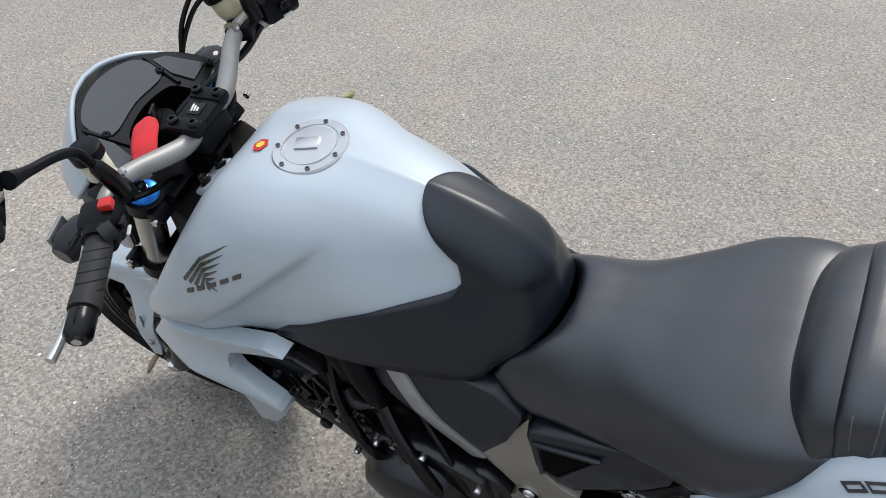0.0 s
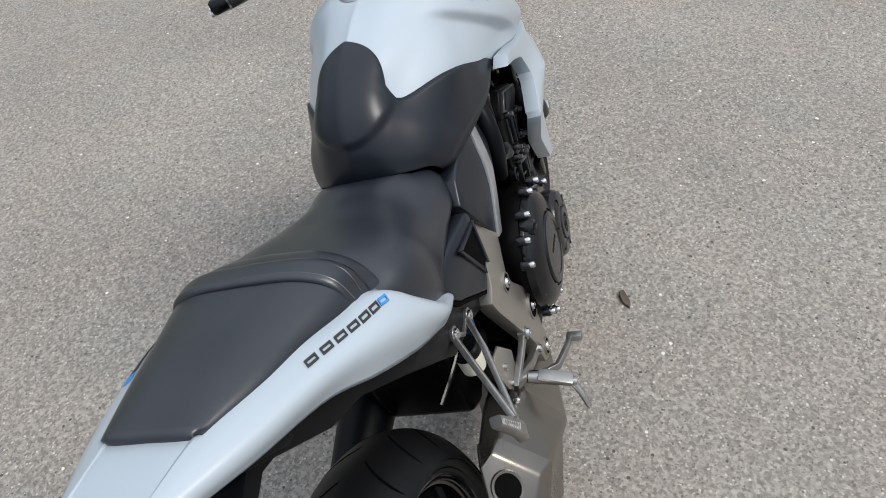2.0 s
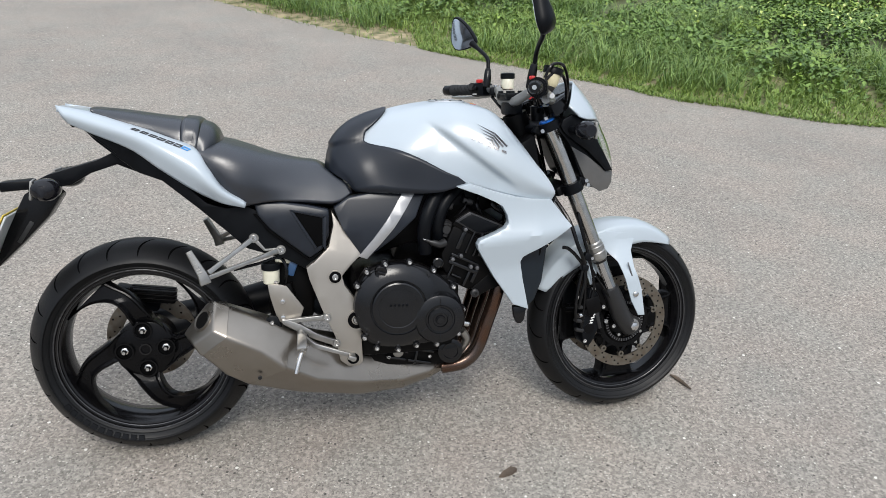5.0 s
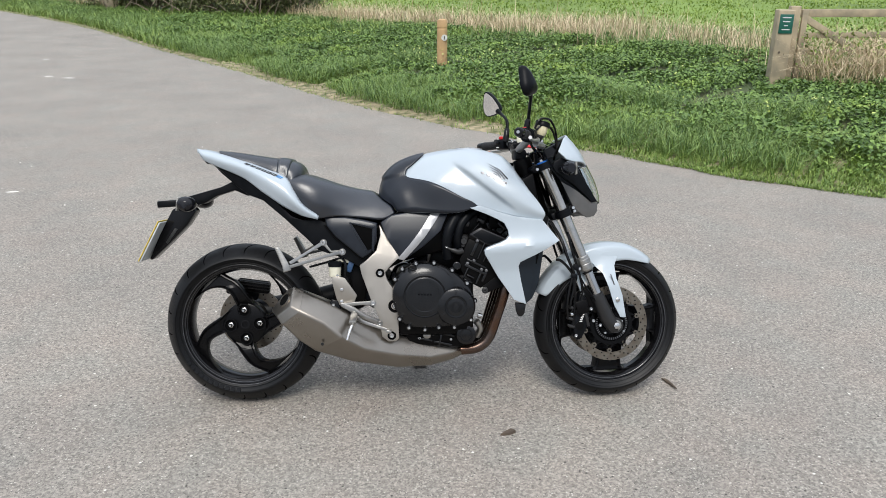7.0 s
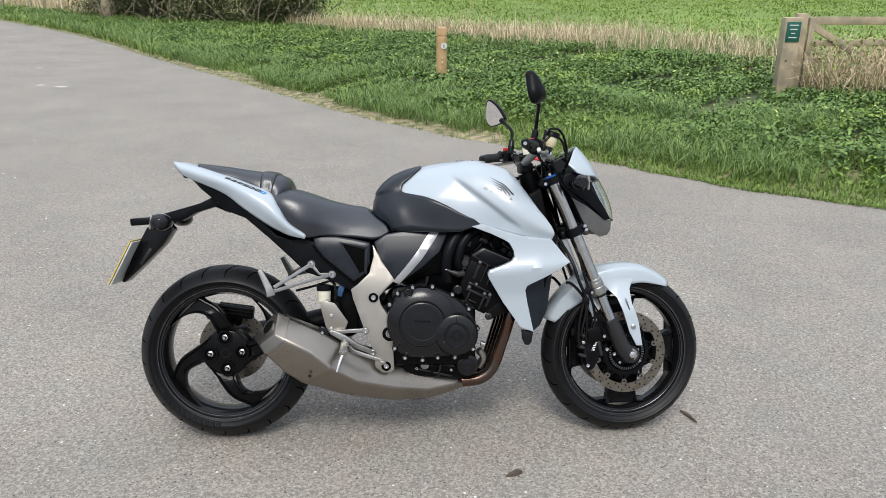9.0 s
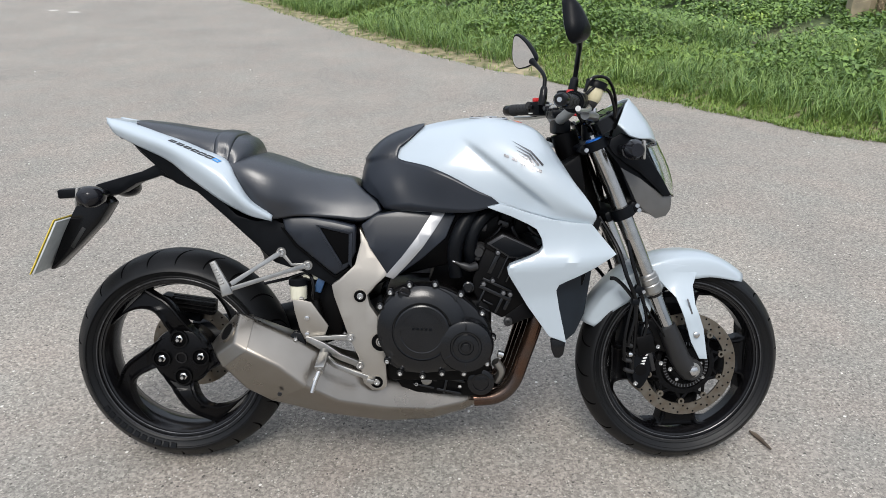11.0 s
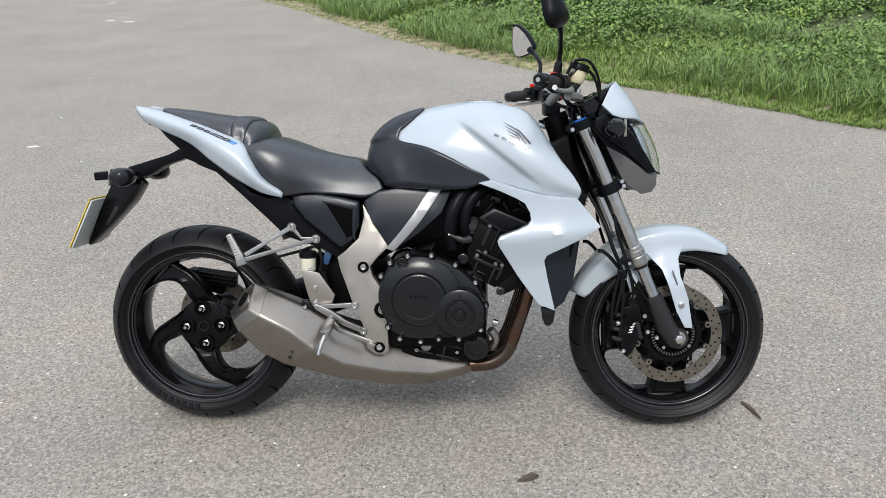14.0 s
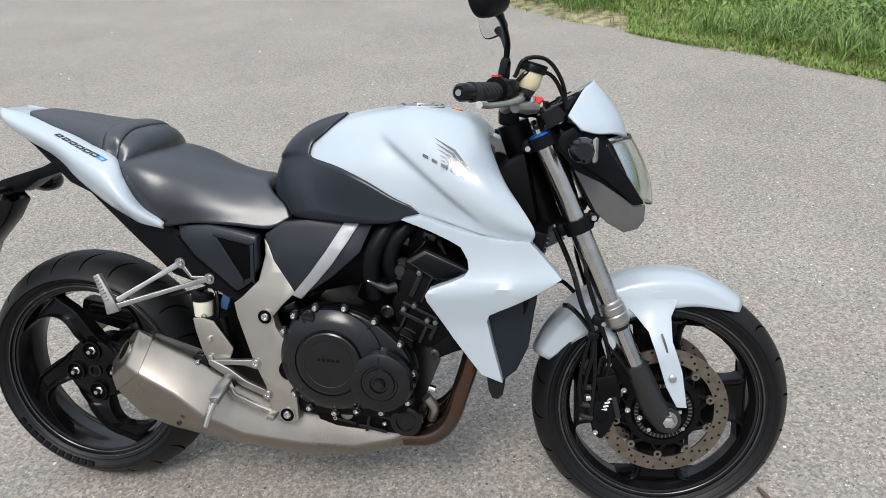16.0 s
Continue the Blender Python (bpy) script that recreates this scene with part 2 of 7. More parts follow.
def tube(path, radius, seg=12, smooth=0, bm=None, caps=True):
    """A round bar along a path; radius one number or one for each point."""
    bm = bm or bmesh.new()
    pts = [Vector(q) for q in path]
    rad = list(radius) if isinstance(radius, (list, tuple)) else [radius] * len(pts)
    if smooth:
        rad4 = catmull([Vector((r, 0, 0)) for r in rad], smooth)
        pts, rad = catmull(pts, smooth), [v.x for v in rad4]
    rings, up = [], None
    for i, q in enumerate(pts):
        d = (pts[min(i + 1, len(pts) - 1)] - pts[max(i - 1, 0)]).normalized()
        if up is None:
            up = d.orthogonal().normalized()
        up = (up - d * up.dot(d)).normalized()
        side = d.cross(up)
        rings.append([bm.verts.new(q + rad[i] * (math.cos(a) * up + math.sin(a) * side)) for a in (2 * math.pi * k / seg for k in range(seg))])
    for r, s in zip(rings, rings[1:]):
        for k in range(seg):
            bm.faces.new((r[k], r[(k + 1) % seg], s[(k + 1) % seg], s[k]))
    if caps:
        bm.faces.new(rings[0][::-1])
        bm.faces.new(rings[-1])
    return bm


def lathe(profile, centre, seg=48, axis="Y", bm=None, closed=False):
    """Turn (radius, offset) pairs round an axis through centre."""
    bm = bm or bmesh.new()
    c = Vector(centre)
    rings = []
    for r, o in profile:
        ring = []
        for k in range(seg):
            a = 2 * math.pi * k / seg
            u, v = r * math.cos(a), r * math.sin(a)
            off = {"X": (o, u, v), "Y": (u, o, v), "Z": (u, v, o)}[axis]
            ring.append(bm.verts.new(c + Vector(off)))
        rings.append(ring)
    pairs = list(zip(rings, rings[1:])) + ([(rings[-1], rings[0])] if closed else [])
    for r, s in pairs:
        for k in range(seg):
            bm.faces.new((r[k], r[(k + 1) % seg], s[(k + 1) % seg], s[k]))
    if not closed:
        bm.faces.new(rings[0])
        bm.faces.new(rings[-1])
    return bm


def soften(bm, width, segments=2, angle=30):
    edges = [e for e in bm.edges if len(e.link_faces) == 2 and e.calc_face_angle(0) > radians(angle)]
    bmesh.ops.bevel(bm, geom=edges, offset=width, segments=segments, profile=0.5, affect="EDGES", clamp_overlap=True)
    return bm


def slab(outline, depth, thick, bevel=0.003, step=0.0, bm=None):
    """A plate whose outline lies in x and z; depth(x, z) is the y of its outer face, or one number. It is thick metres deep towards the middle plane."""
    own = bmesh.new()
    at = depth if callable(depth) else (lambda x, z: depth)
    verts = [own.verts.new((x, 0, z)) for x, z in outline]
    own.faces.new(verts)
    if step:
        xs, zs = [v.co.x for v in verts], [v.co.z for v in verts]
        for lo, hi, no in ((min(xs), max(xs), (1, 0, 0)), (min(zs), max(zs), (0, 0, 1))):
            k = lo + step
            while k < hi - step / 3:
                co = (k, 0, 0) if no[0] else (0, 0, k)
                bmesh.ops.bisect_plane(own, geom=own.verts[:] + own.edges[:] + own.faces[:], plane_co=co, plane_no=no, dist=1e-5)
                k += step
    back = bmesh.ops.duplicate(own, geom=own.verts[:] + own.edges[:] + own.faces[:])
    twin = back["vert_map"]
    front = [v for v in own.verts if v in twin and v not in set(back["geom"])]
    new_verts = {g for g in back["geom"] if isinstance(g, bmesh.types.BMVert)}
    rim = [e for e in own.edges if len(e.link_faces) == 1 and e.verts[0] not in new_verts]
    for e in rim:
        a, b = e.verts
        own.faces.new((a, b, twin[b], twin[a]))
    for v in own.verts:
        y = at(v.co.x, v.co.z)
        s = 1 if y >= 0 else -1
        v.co.y = y - (s * min(thick, abs(y) * 2) if v in new_verts else 0)
    bmesh.ops.recalc_face_normals(own, faces=own.faces)
    if bevel:
        rim_edges = [e for e in own.edges if len(e.link_faces) == 2 and e.calc_face_angle(0) > radians(50)]
        bmesh.ops.bevel(own, geom=rim_edges, offset=bevel, segments=2, profile=0.5, affect="EDGES", clamp_overlap=True)
    return joined(bm, own)


def joined(bm, own):
    if bm is None:
        return own
    me = bpy.data.meshes.new("t")
    own.to_mesh(me)
    own.free()
    bm.from_mesh(me)
    bpy.data.meshes.remove(me)
    return bm


def moved(bm, m):
    bmesh.ops.transform(bm, matrix=m, verts=bm.verts)
    return bm


def flipped(bm):
    """The same on the other side of the middle plane."""
    bmesh.ops.transform(bm, matrix=Matrix.Diagonal((1, -1, 1, 1)), verts=bm.verts)
    bmesh.ops.reverse_faces(bm, faces=bm.faces)
    return bm


def block(centre, size, turn=(0, 0, 0), bevel=0.003, bm=None):
    own = bmesh.new()
    bmesh.ops.create_cube(own, size=1)
    bmesh.ops.scale(own, vec=size, verts=own.verts)
    if bevel:
        bmesh.ops.bevel(own, geom=own.edges[:], offset=bevel, segments=2, profile=0.5, affect="EDGES", clamp_overlap=True)
    moved(own, pose(*centre, *turn))
    return joined(bm, own)


def sheet(rows, nu=6, nv=8, mirror=True):
    """A smooth skin through rows of control points, mirrored at the middle plane: returns a function of (row, column) in 0..1 and a mesh."""
    rows = [[Vector(q) for q in r] for r in rows]
    across = [catmull(r, nv) for r in rows]
    cols = [catmull(c, nu) for c in zip(*across)]
    grid = [list(r) for r in zip(*cols)]
    return grid


def skin(grid, mirror=True, close=False):
    bm = bmesh.new()
    for sign in (1, -1) if mirror else (1,):
        vs = [[bm.verts.new((q.x, sign * q.y, q.z)) for q in r] for r in grid]
        for r, s in zip(vs, vs[1:]):
            for k in range(len(r) - 1):
                f = (r[k], r[k + 1], s[k + 1], s[k])
                bm.faces.new(f if sign > 0 else f[::-1])
    bmesh.ops.remove_doubles(bm, verts=bm.verts, dist=1e-5)
    bmesh.ops.recalc_face_normals(bm, faces=bm.faces)
    return bm


def thickened(ob, t, offset=-1):
    s = ob.modifiers.new("thickness", "SOLIDIFY")
    s.thickness, s.offset = t, offset
    return ob


def bolt(centre, r=0.006, h=0.006, side=-1, bm=None):
    """A socket-head screw whose axis lies across the bike."""
    x, y, z = centre
    return lathe([(r * 0.7, -0.004 * side), (r, 0), (r, side * h * 0.8), (r * 0.85, side * h), (r * 0.5, side * h), (r * 0.45, side * h * 0.4)], (x, y, z), 12, "Y", bm)


def ring(r0, r1, y0, y1, centre, seg=48, bm=None):
    return lathe([(r0, y0), (r1, y0), (r1, y1), (r0, y1)], centre, seg, "Y", bm, closed=True)


def smooth2(pts, per=5):
    return [(v.x, v.y) for v in catmull([Vector((a, b, 0)) for a, b in pts], per, True)]

# ---- ground, road, verge and field ----
EDGE = [(40, -3.0), (16, 0.4), (9, 1.6), (6, 2.2), (4.3, 2.75), (3.4, 3.3), (2.7, 3.95), (2.0, 4.6), (0.8, 5.75), (-0.3, 7.1), (-1.75, 9.3), (-4.2, 12.9), (-8.4, 19.2), (-14, 26), (-24, 37), (-60, 75)]


def edge_line(shift=0.0):
    """The road's edge as a wavy line, moved shift metres into the verge."""
    pts = catmull([Vector((x, y, 0)) for x, y in EDGE], 14)
    out = []
    for i, q in enumerate(pts):
        d = (pts[min(i + 1, len(pts) - 1)] - pts[max(i - 1, 0)]).normalized()
        side = Vector((d.y, -d.x, 0))
        wob = 0.05 * noise.noise(q * 2.3) + 0.025 * noise.noise(q * 9)
        out.append(q + side * (shift + wob))
    return out


def verge_height(x, y, off):
    """Height of the ground off metres beyond the road's edge."""
    if off <= 0.3:
        return -0.08
    h = -0.08 + 0.14 * min(1, (off - 0.3) / 0.5) + 0.05 * min(1, max(0, off - 0.8)) + 0.05 * noise.noise(Vector((x * 0.7, y * 0.7, 3))) * min(1, off - 0.3)
    return h - 0.006 * max(0, off - 9)


def edge_offset(x, y, line=[]):
    if not line:
        line.extend(edge_line())
    best = 1e9
    for a, b in zip(line[::3], line[3::3]):
        ab = b - a
        t = max(0, min(1, ((x - a.x) * ab.x + (y - a.y) * ab.y) / ab.length_squared))
        dx, dy = x - a.x - ab.x * t, y - a.y - ab.y * t
        d = math.hypot(dx, dy)
        if d < abs(best):
            best = d if dx * ab.y - dy * ab.x > 0 else -d
    return best


def build_ground():
    xs = [-1500, -500, -180, -80] + [-40 + 2.0 * i for i in range(13)] + [-14 + 0.5 * i for i in range(58)] + [16, 20, 28, 50, 120, 500, 1500]
    ys = [-1500, -400, -60, -12] + [-4 + 0.5 * i for i in range(48)] + [21, 24, 28, 34, 42, 55, 75, 110, 180, 300, 480, 1000, 1500]
    xs, ys = sorted(set(xs)), sorted(set(ys))
    bm = bmesh.new()
    vs = [[bm.verts.new((x, y, verge_height(x, y, edge_offset(x, y)) if y > -5 else -0.08)) for x in xs] for y in ys]
    for r, s in zip(vs, vs[1:]):
        for k in range(len(xs) - 1):
            bm.faces.new((r[k], r[k + 1], s[k + 1], s[k]))
    g = part("ground", bm, M_SOIL, None)
    tagged(g, "grassy soil under the verge and field beyond the road", "ground", kind="structure")
    me = g.data
    me.materials.append(M_FIELD)
    for p in me.polygons:
        c = p.center
        if c.x + c.y > 20.6 and edge_offset(c.x, c.y) > 6:
            p.material_index = 1
    # the road
    line = edge_line()
    bm = bmesh.new()
    top = [bm.verts.new((q.x, q.y, 0)) for q in line]
    low = [bm.verts.new((q.x + 0.03, q.y + 0.03, -0.06)) for q in line]
    far = [bm.verts.new(c) for c in ((-300, 75, 0), (-300, -300, 0), (300, -300, 0), (300, -3, 0))]
    bm.faces.new(top + far)
    for i in range(len(top) - 1):
        bm.faces.new((top[i], low[i], low[i + 1], top[i + 1]))
    bmesh.ops.triangulate(bm, faces=[f for f in bm.faces if len(f.verts) > 4])
    tagged(part("road", bm, M_TARMAC, None, smooth=False), "worn pale grey tarmac road with scattered chips", "road", kind="structure")
    # sandy grit along the edge
    a, b = edge_line(-0.03), edge_line(0.95)
    bm = bmesh.new()
    prev = None
    for p, q in zip(a, b):
        cross = []
        for k in range(9):
            m = p.lerp(q, k / 8)
            cross.append(bm.verts.new((m.x, m.y, (-0.012, 0.010, 0.016, 0.022, 0.034, 0.046, 0.060, 0.068, 0.05)[k] + 0.014 * noise.noise(m * 5))))
        if prev:
            for k in range(8):
                bm.faces.new((prev[k], prev[k + 1], cross[k + 1], cross[k]))
        prev = cross
    tagged(part("road_edge_grit", bm, M_SAND, None), "strip of sandy grit where tarmac meets grass", "road edge", kind="structure")


build_ground()

# ---- the motorcycle ----
LEAN = 14.5
bike = tagged(new("motorcycle"), "pearl white and black naked sports motorcycle leaning on its side stand", "motorcycle")
bike.matrix_world = Matrix.Translation((0, 0.015, 0)) @ Matrix.Rotation(radians(-LEAN), 4, "X")
HEAD = Vector((1.112, 0, 0.93))
STEER = Matrix.Translation(HEAD) @ Matrix.Rotation(radians(6.0), 4, Vector((-0.395, 0, 0.919))) @ Matrix.Translation(-HEAD)


def front(bm):
    """Turns a piece of the front end with the bars."""
    return moved(bm, STEER)


def build_tank():
    rows = []
    rows.append([(0.528, 0, 0.806), (0.537, 0.050, 0.801), (0.558, 0.083, 0.790), (0.583, 0.102, 0.776), (0.600, 0.113, 0.755)])
    rows.append([(0.540, 0, 0.862), (0.549, 0.045, 0.848), (0.568, 0.080, 0.822), (0.590, 0.108, 0.795), (0.612, 0.124, 0.752)])
    rows.append([(0.575, 0, 0.910), (0.580, 0.045, 0.892), (0.595, 0.078, 0.858), (0.618, 0.115, 0.815), (0.640, 0.136, 0.751)])
    rows.append([(0.632, 0, 0.946), (0.634, 0.045, 0.925), (0.640, 0.075, 0.886), (0.662, 0.118, 0.834), (0.685, 0.147, 0.750)])
    rows.append([(0.715, 0, 0.973), (0.715, 0.055, 0.955), (0.722, 0.095, 0.917), (0.738, 0.142, 0.852), (0.760, 0.160, 0.747)])
    rows.append([(0.800, 0, 0.988), (0.800, 0.065, 0.974), (0.802, 0.118, 0.932), (0.815, 0.160, 0.860), (0.830, 0.170, 0.750)])
    rows.append([(0.878, 0, 0.992), (0.878, 0.080, 0.985), (0.880, 0.142, 0.942), (0.892, 0.176, 0.855), (0.900, 0.176, 0.765)])
    rows.append([(0.945, 0, 0.983), (0.950, 0.085, 0.972), (0.962, 0.165, 0.918), (0.978, 0.202, 0.835), (0.985, 0.188, 0.748)])
    rows.append([(0.995, 0, 0.965), (1.006, 0.090, 0.952), (1.030, 0.178, 0.886), (1.048, 0.212, 0.800), (1.055, 0.195, 0.732)])
    rows.append([(1.030, 0, 0.930), (1.043, 0.088, 0.914), (1.078, 0.182, 0.846), (1.102, 0.211, 0.770), (1.105, 0.195, 0.725)])
    rows.append([(1.034, 0, 0.880), (1.054, 0.110, 0.868), (1.105, 0.183, 0.815), (1.147, 0.200, 0.752), (1.143, 0.192, 0.722)])
    g = sheet(rows, 11, 14)
    # a crease from the shoulder down to the front corner; the flank behind it is hollowed
    ease = lambda v: max(0, min(1, v)) ** 2 * (3 - 2 * max(0, min(1, v)))
    for r in g:
        for q in r:
            d = (q.x - 0.79) * 0.615 + (q.z - 0.962) * 0.79
            t = ((q.x - 0.79) * 0.79 - (q.z - 0.962) * 0.615) / 0.304
            q.y -= 0.021 * ease(-d / 0.014) * math.exp(min(0, d) / 0.10) * ease((t - 0.02) / 0.3) * (1 - ease((t - 0.85) / 0.25)) * ease((q.y - 0.05) / 0.05)
    thickened(part("tank_shell", skin(g), M_WHITE, bike, "pearl white fuel tank", angle=60), 0.008)

    # the black cover: a tongue on top and a wing on each side, laid on the same skin
    nrow = len(g)

    def on(u, v, lift):
        """A place on the skin: row u, column v in 0..1, lifted off it."""
        fu, fv = u * (nrow - 1), v * (len(g[0]) - 1)
        i, j = min(int(fu), nrow - 2), min(int(fv), len(g[0]) - 2)
        a, b = fu - i, fv - j
        q = g[i][j] * (1 - a) * (1 - b) + g[i + 1][j] * a * (1 - b) + g[i][j + 1] * (1 - a) * b + g[i + 1][j + 1] * a * b
        n = (g[i + 1][j] - g[i][j]).cross(g[i][j + 1] - g[i][j]) + (g[i + 1][j + 1] - g[i][j + 1]).cross(g[i + 1][j + 1] - g[i + 1][j])
        n = n if n.z + n.y > 0 else -n
        if fv < 0.01:
            n.y = 0
        n = Vector((0, 0, 1)) if n.length < 1e-9 else n.normalized()
        return q + n * lift

    notch_u, notch_v, tip_u, wing_u = 0.288, 0.478, 0.386, 0.615
    n0 = 36
    shared = [notch_u * k / n0 for k in range(n0 + 1)]
    cols = []
    for k in range(n0 + 19):
        u = shared[k] if k <= n0 else notch_u + (tip_u - notch_u) * math.sin((k - n0) / 18 * math.pi / 2)
        t = max(0, (u - notch_u) / (tip_u - notch_u))
        w = notch_v * (math.sqrt(max(0, 1 - t**1.6)) * (1 - 0.20 * min(1, t * 6)) if t > 0 else 1)
        row = []
        for j in range(17):
            v = w * j / 16
            arc_u = 0.105 + 0.165 * (v / notch_v) ** 2
            raised = 0.0055 * ease((u - arc_u) / 0.018) * min(1, 2.5 * (n0 + 18 - k) / (n0 + 18)) * (1 - (j / 16) ** 8)
            row.append(on(u, v, 0.006 + raised))
        cols.append(row)
    bm = skin(cols)
    cols = []
    for k in range(n0 + 23):
        u = shared[k] if k <= n0 else notch_u + (wing_u - notch_u) * ((k - n0) / 22) ** 1.3
        t = max(0, (u - notch_u) / (wing_u - notch_u))
        v0 = notch_v + (1 - notch_v) * (0.93 * t**0.62 + 0.07 * max(0, (t - 0.9) * 10))
        cols.append([on(u, v0 + (1 - v0) * j / 8, 0.006) for j in range(9)])
    bm = joined(bm, skin(cols))
    bmesh.ops.remove_doubles(bm, verts=bm.verts, dist=0.0008)
    thickened(part("tank_cover", bm, M_PAD, bike, "satin black tank cover", angle=60), 0.006)

    def side_y(x, z):
        """Half width of the tank at a place on its flank: the plane through the nearest points."""
        best = sorted(((q.x - x) ** 2 + (q.z - z) ** 2, q.x - x, q.z - z, q.y) for r in g for q in r if q.y > 0.06 and abs(q.x - x) < 0.03 and abs(q.z - z) < 0.03)[:7]
        rows = np.array([(1, u, v) for d, u, v, y in best])
        return float(np.linalg.lstsq(rows, np.array([y for d, u, v, y in best]), rcond=None)[0][0])

    return on, side_y


on_tank, tank_y = build_tank()


def build_seat():
    rows = []
    rows.append([(0.200, 0, 0.895), (0.200, 0.085, 0.893), (0.195, 0.122, 0.886), (0.187, 0.140, 0.876), (0.184, 0.142, 0.850)])
    rows.append([(0.250, 0, 0.893), (0.250, 0.092, 0.890), (0.245, 0.147, 0.874), (0.234, 0.166, 0.838), (0.226, 0.160, 0.790)])
    rows.append([(0.310, 0, 0.876), (0.310, 0.088, 0.872), (0.305, 0.150, 0.852), (0.295, 0.173, 0.795), (0.285, 0.160, 0.733)])
    rows.append([(0.380, 0, 0.853), (0.380, 0.070, 0.848), (0.378, 0.120, 0.828), (0.375, 0.146, 0.782), (0.372, 0.150, 0.738)])
    rows.append([(0.450, 0, 0.836), (0.450, 0.050, 0.832), (0.452, 0.088, 0.812), (0.455, 0.122, 0.775), (0.460, 0.140, 0.733)])
    rows.append([(0.504, 0, 0.826), (0.508, 0.045, 0.822), (0.522, 0.080, 0.806), (0.528, 0.110, 0.770), (0.545, 0.130, 0.726)])
    rows.append([(0.515, 0, 0.800), (0.526, 0.048, 0.796), (0.553, 0.080, 0.788), (0.577, 0.097, 0.772), (0.590, 0.110, 0.748)])
    thickened(part("rider_seat", skin(sheet(rows, 7, 7)), M_VINYL, bike, "black vinyl rider seat", angle=60), 0.03)
    rows = []
    rows.append([(-0.080, 0, 0.985), (-0.080, 0.034, 0.985), (-0.078, 0.054, 0.983), (-0.075, 0.062, 0.976), (-0.074, 0.064, 0.960)])
    rows.append([(0.000, 0, 0.976), (0.000, 0.046, 0.975), (0.000, 0.074, 0.968), (0.000, 0.088, 0.954), (0.000, 0.090, 0.935)])
    rows.append([(0.070, 0, 0.965), (0.070, 0.056, 0.963), (0.070, 0.088, 0.954), (0.070, 0.104, 0.934), (0.070, 0.106, 0.910)])
    rows.append([(0.140, 0, 0.955), (0.140, 0.068, 0.952), (0.140, 0.108, 0.937), (0.140, 0.126, 0.908), (0.140, 0.128, 0.880)])
    rows.append([(0.186, 0, 0.948), (0.186, 0.074, 0.944), (0.184, 0.118, 0.924), (0.178, 0.130, 0.890), (0.174, 0.133, 0.868)])
    rows.append([(0.224, 0, 0.936), (0.224, 0.072, 0.929), (0.219, 0.116, 0.908), (0.208, 0.139, 0.880), (0.203, 0.143, 0.860)])
    rows.append([(0.244, 0, 0.908), (0.243, 0.058, 0.902), (0.235, 0.104, 0.888), (0.218, 0.132, 0.868), (0.211, 0.138, 0.852)])
    rows.append([(0.248, 0, 0.872), (0.246, 0.058, 0.868), (0.238, 0.102, 0.862), (0.220, 0.130, 0.850), (0.212, 0.136, 0.838)])
    g = sheet(rows, 7, 7)
    pillion = thickened(part("pillion_seat", skin(g), M_VINYL, bike, "black vinyl pillion seat", angle=60), 0.02)
    # strap across
    a, b = 22, 30
    band = []
    for i in range(a, b + 1):
        s = (i - a) / (b - a)
        band.append([q + Vector((0.002, 0.002 if q.y > 0.13 else 0, 0.006 * min(1, 14 * s, 5 * (1 - s)))) for q in g[i]])
    thickened(part("strap", skin(band), M_VINYL, pillion, "stitched vinyl strap", angle=60), 0.004)
    for row in (a + 2, b - 2):
        bm = bmesh.new()
        for sgn in (1, -1):
            tube([(q.x, sgn * q.y, q.z + 0.0055) for q in g[row][: len(g[0]) - 5]], 0.0009, 5, bm=bm)
        part("stitching", bm, M_INK, pillion)


build_seat()


def tail_y(x, z):
    """Half width inside the tail cowls."""
    return 0.055 + 0.088 * min(1, max(0, (x + 0.14) / 0.34)) ** 0.8 + 0.02 * max(0, 0.9 - z)


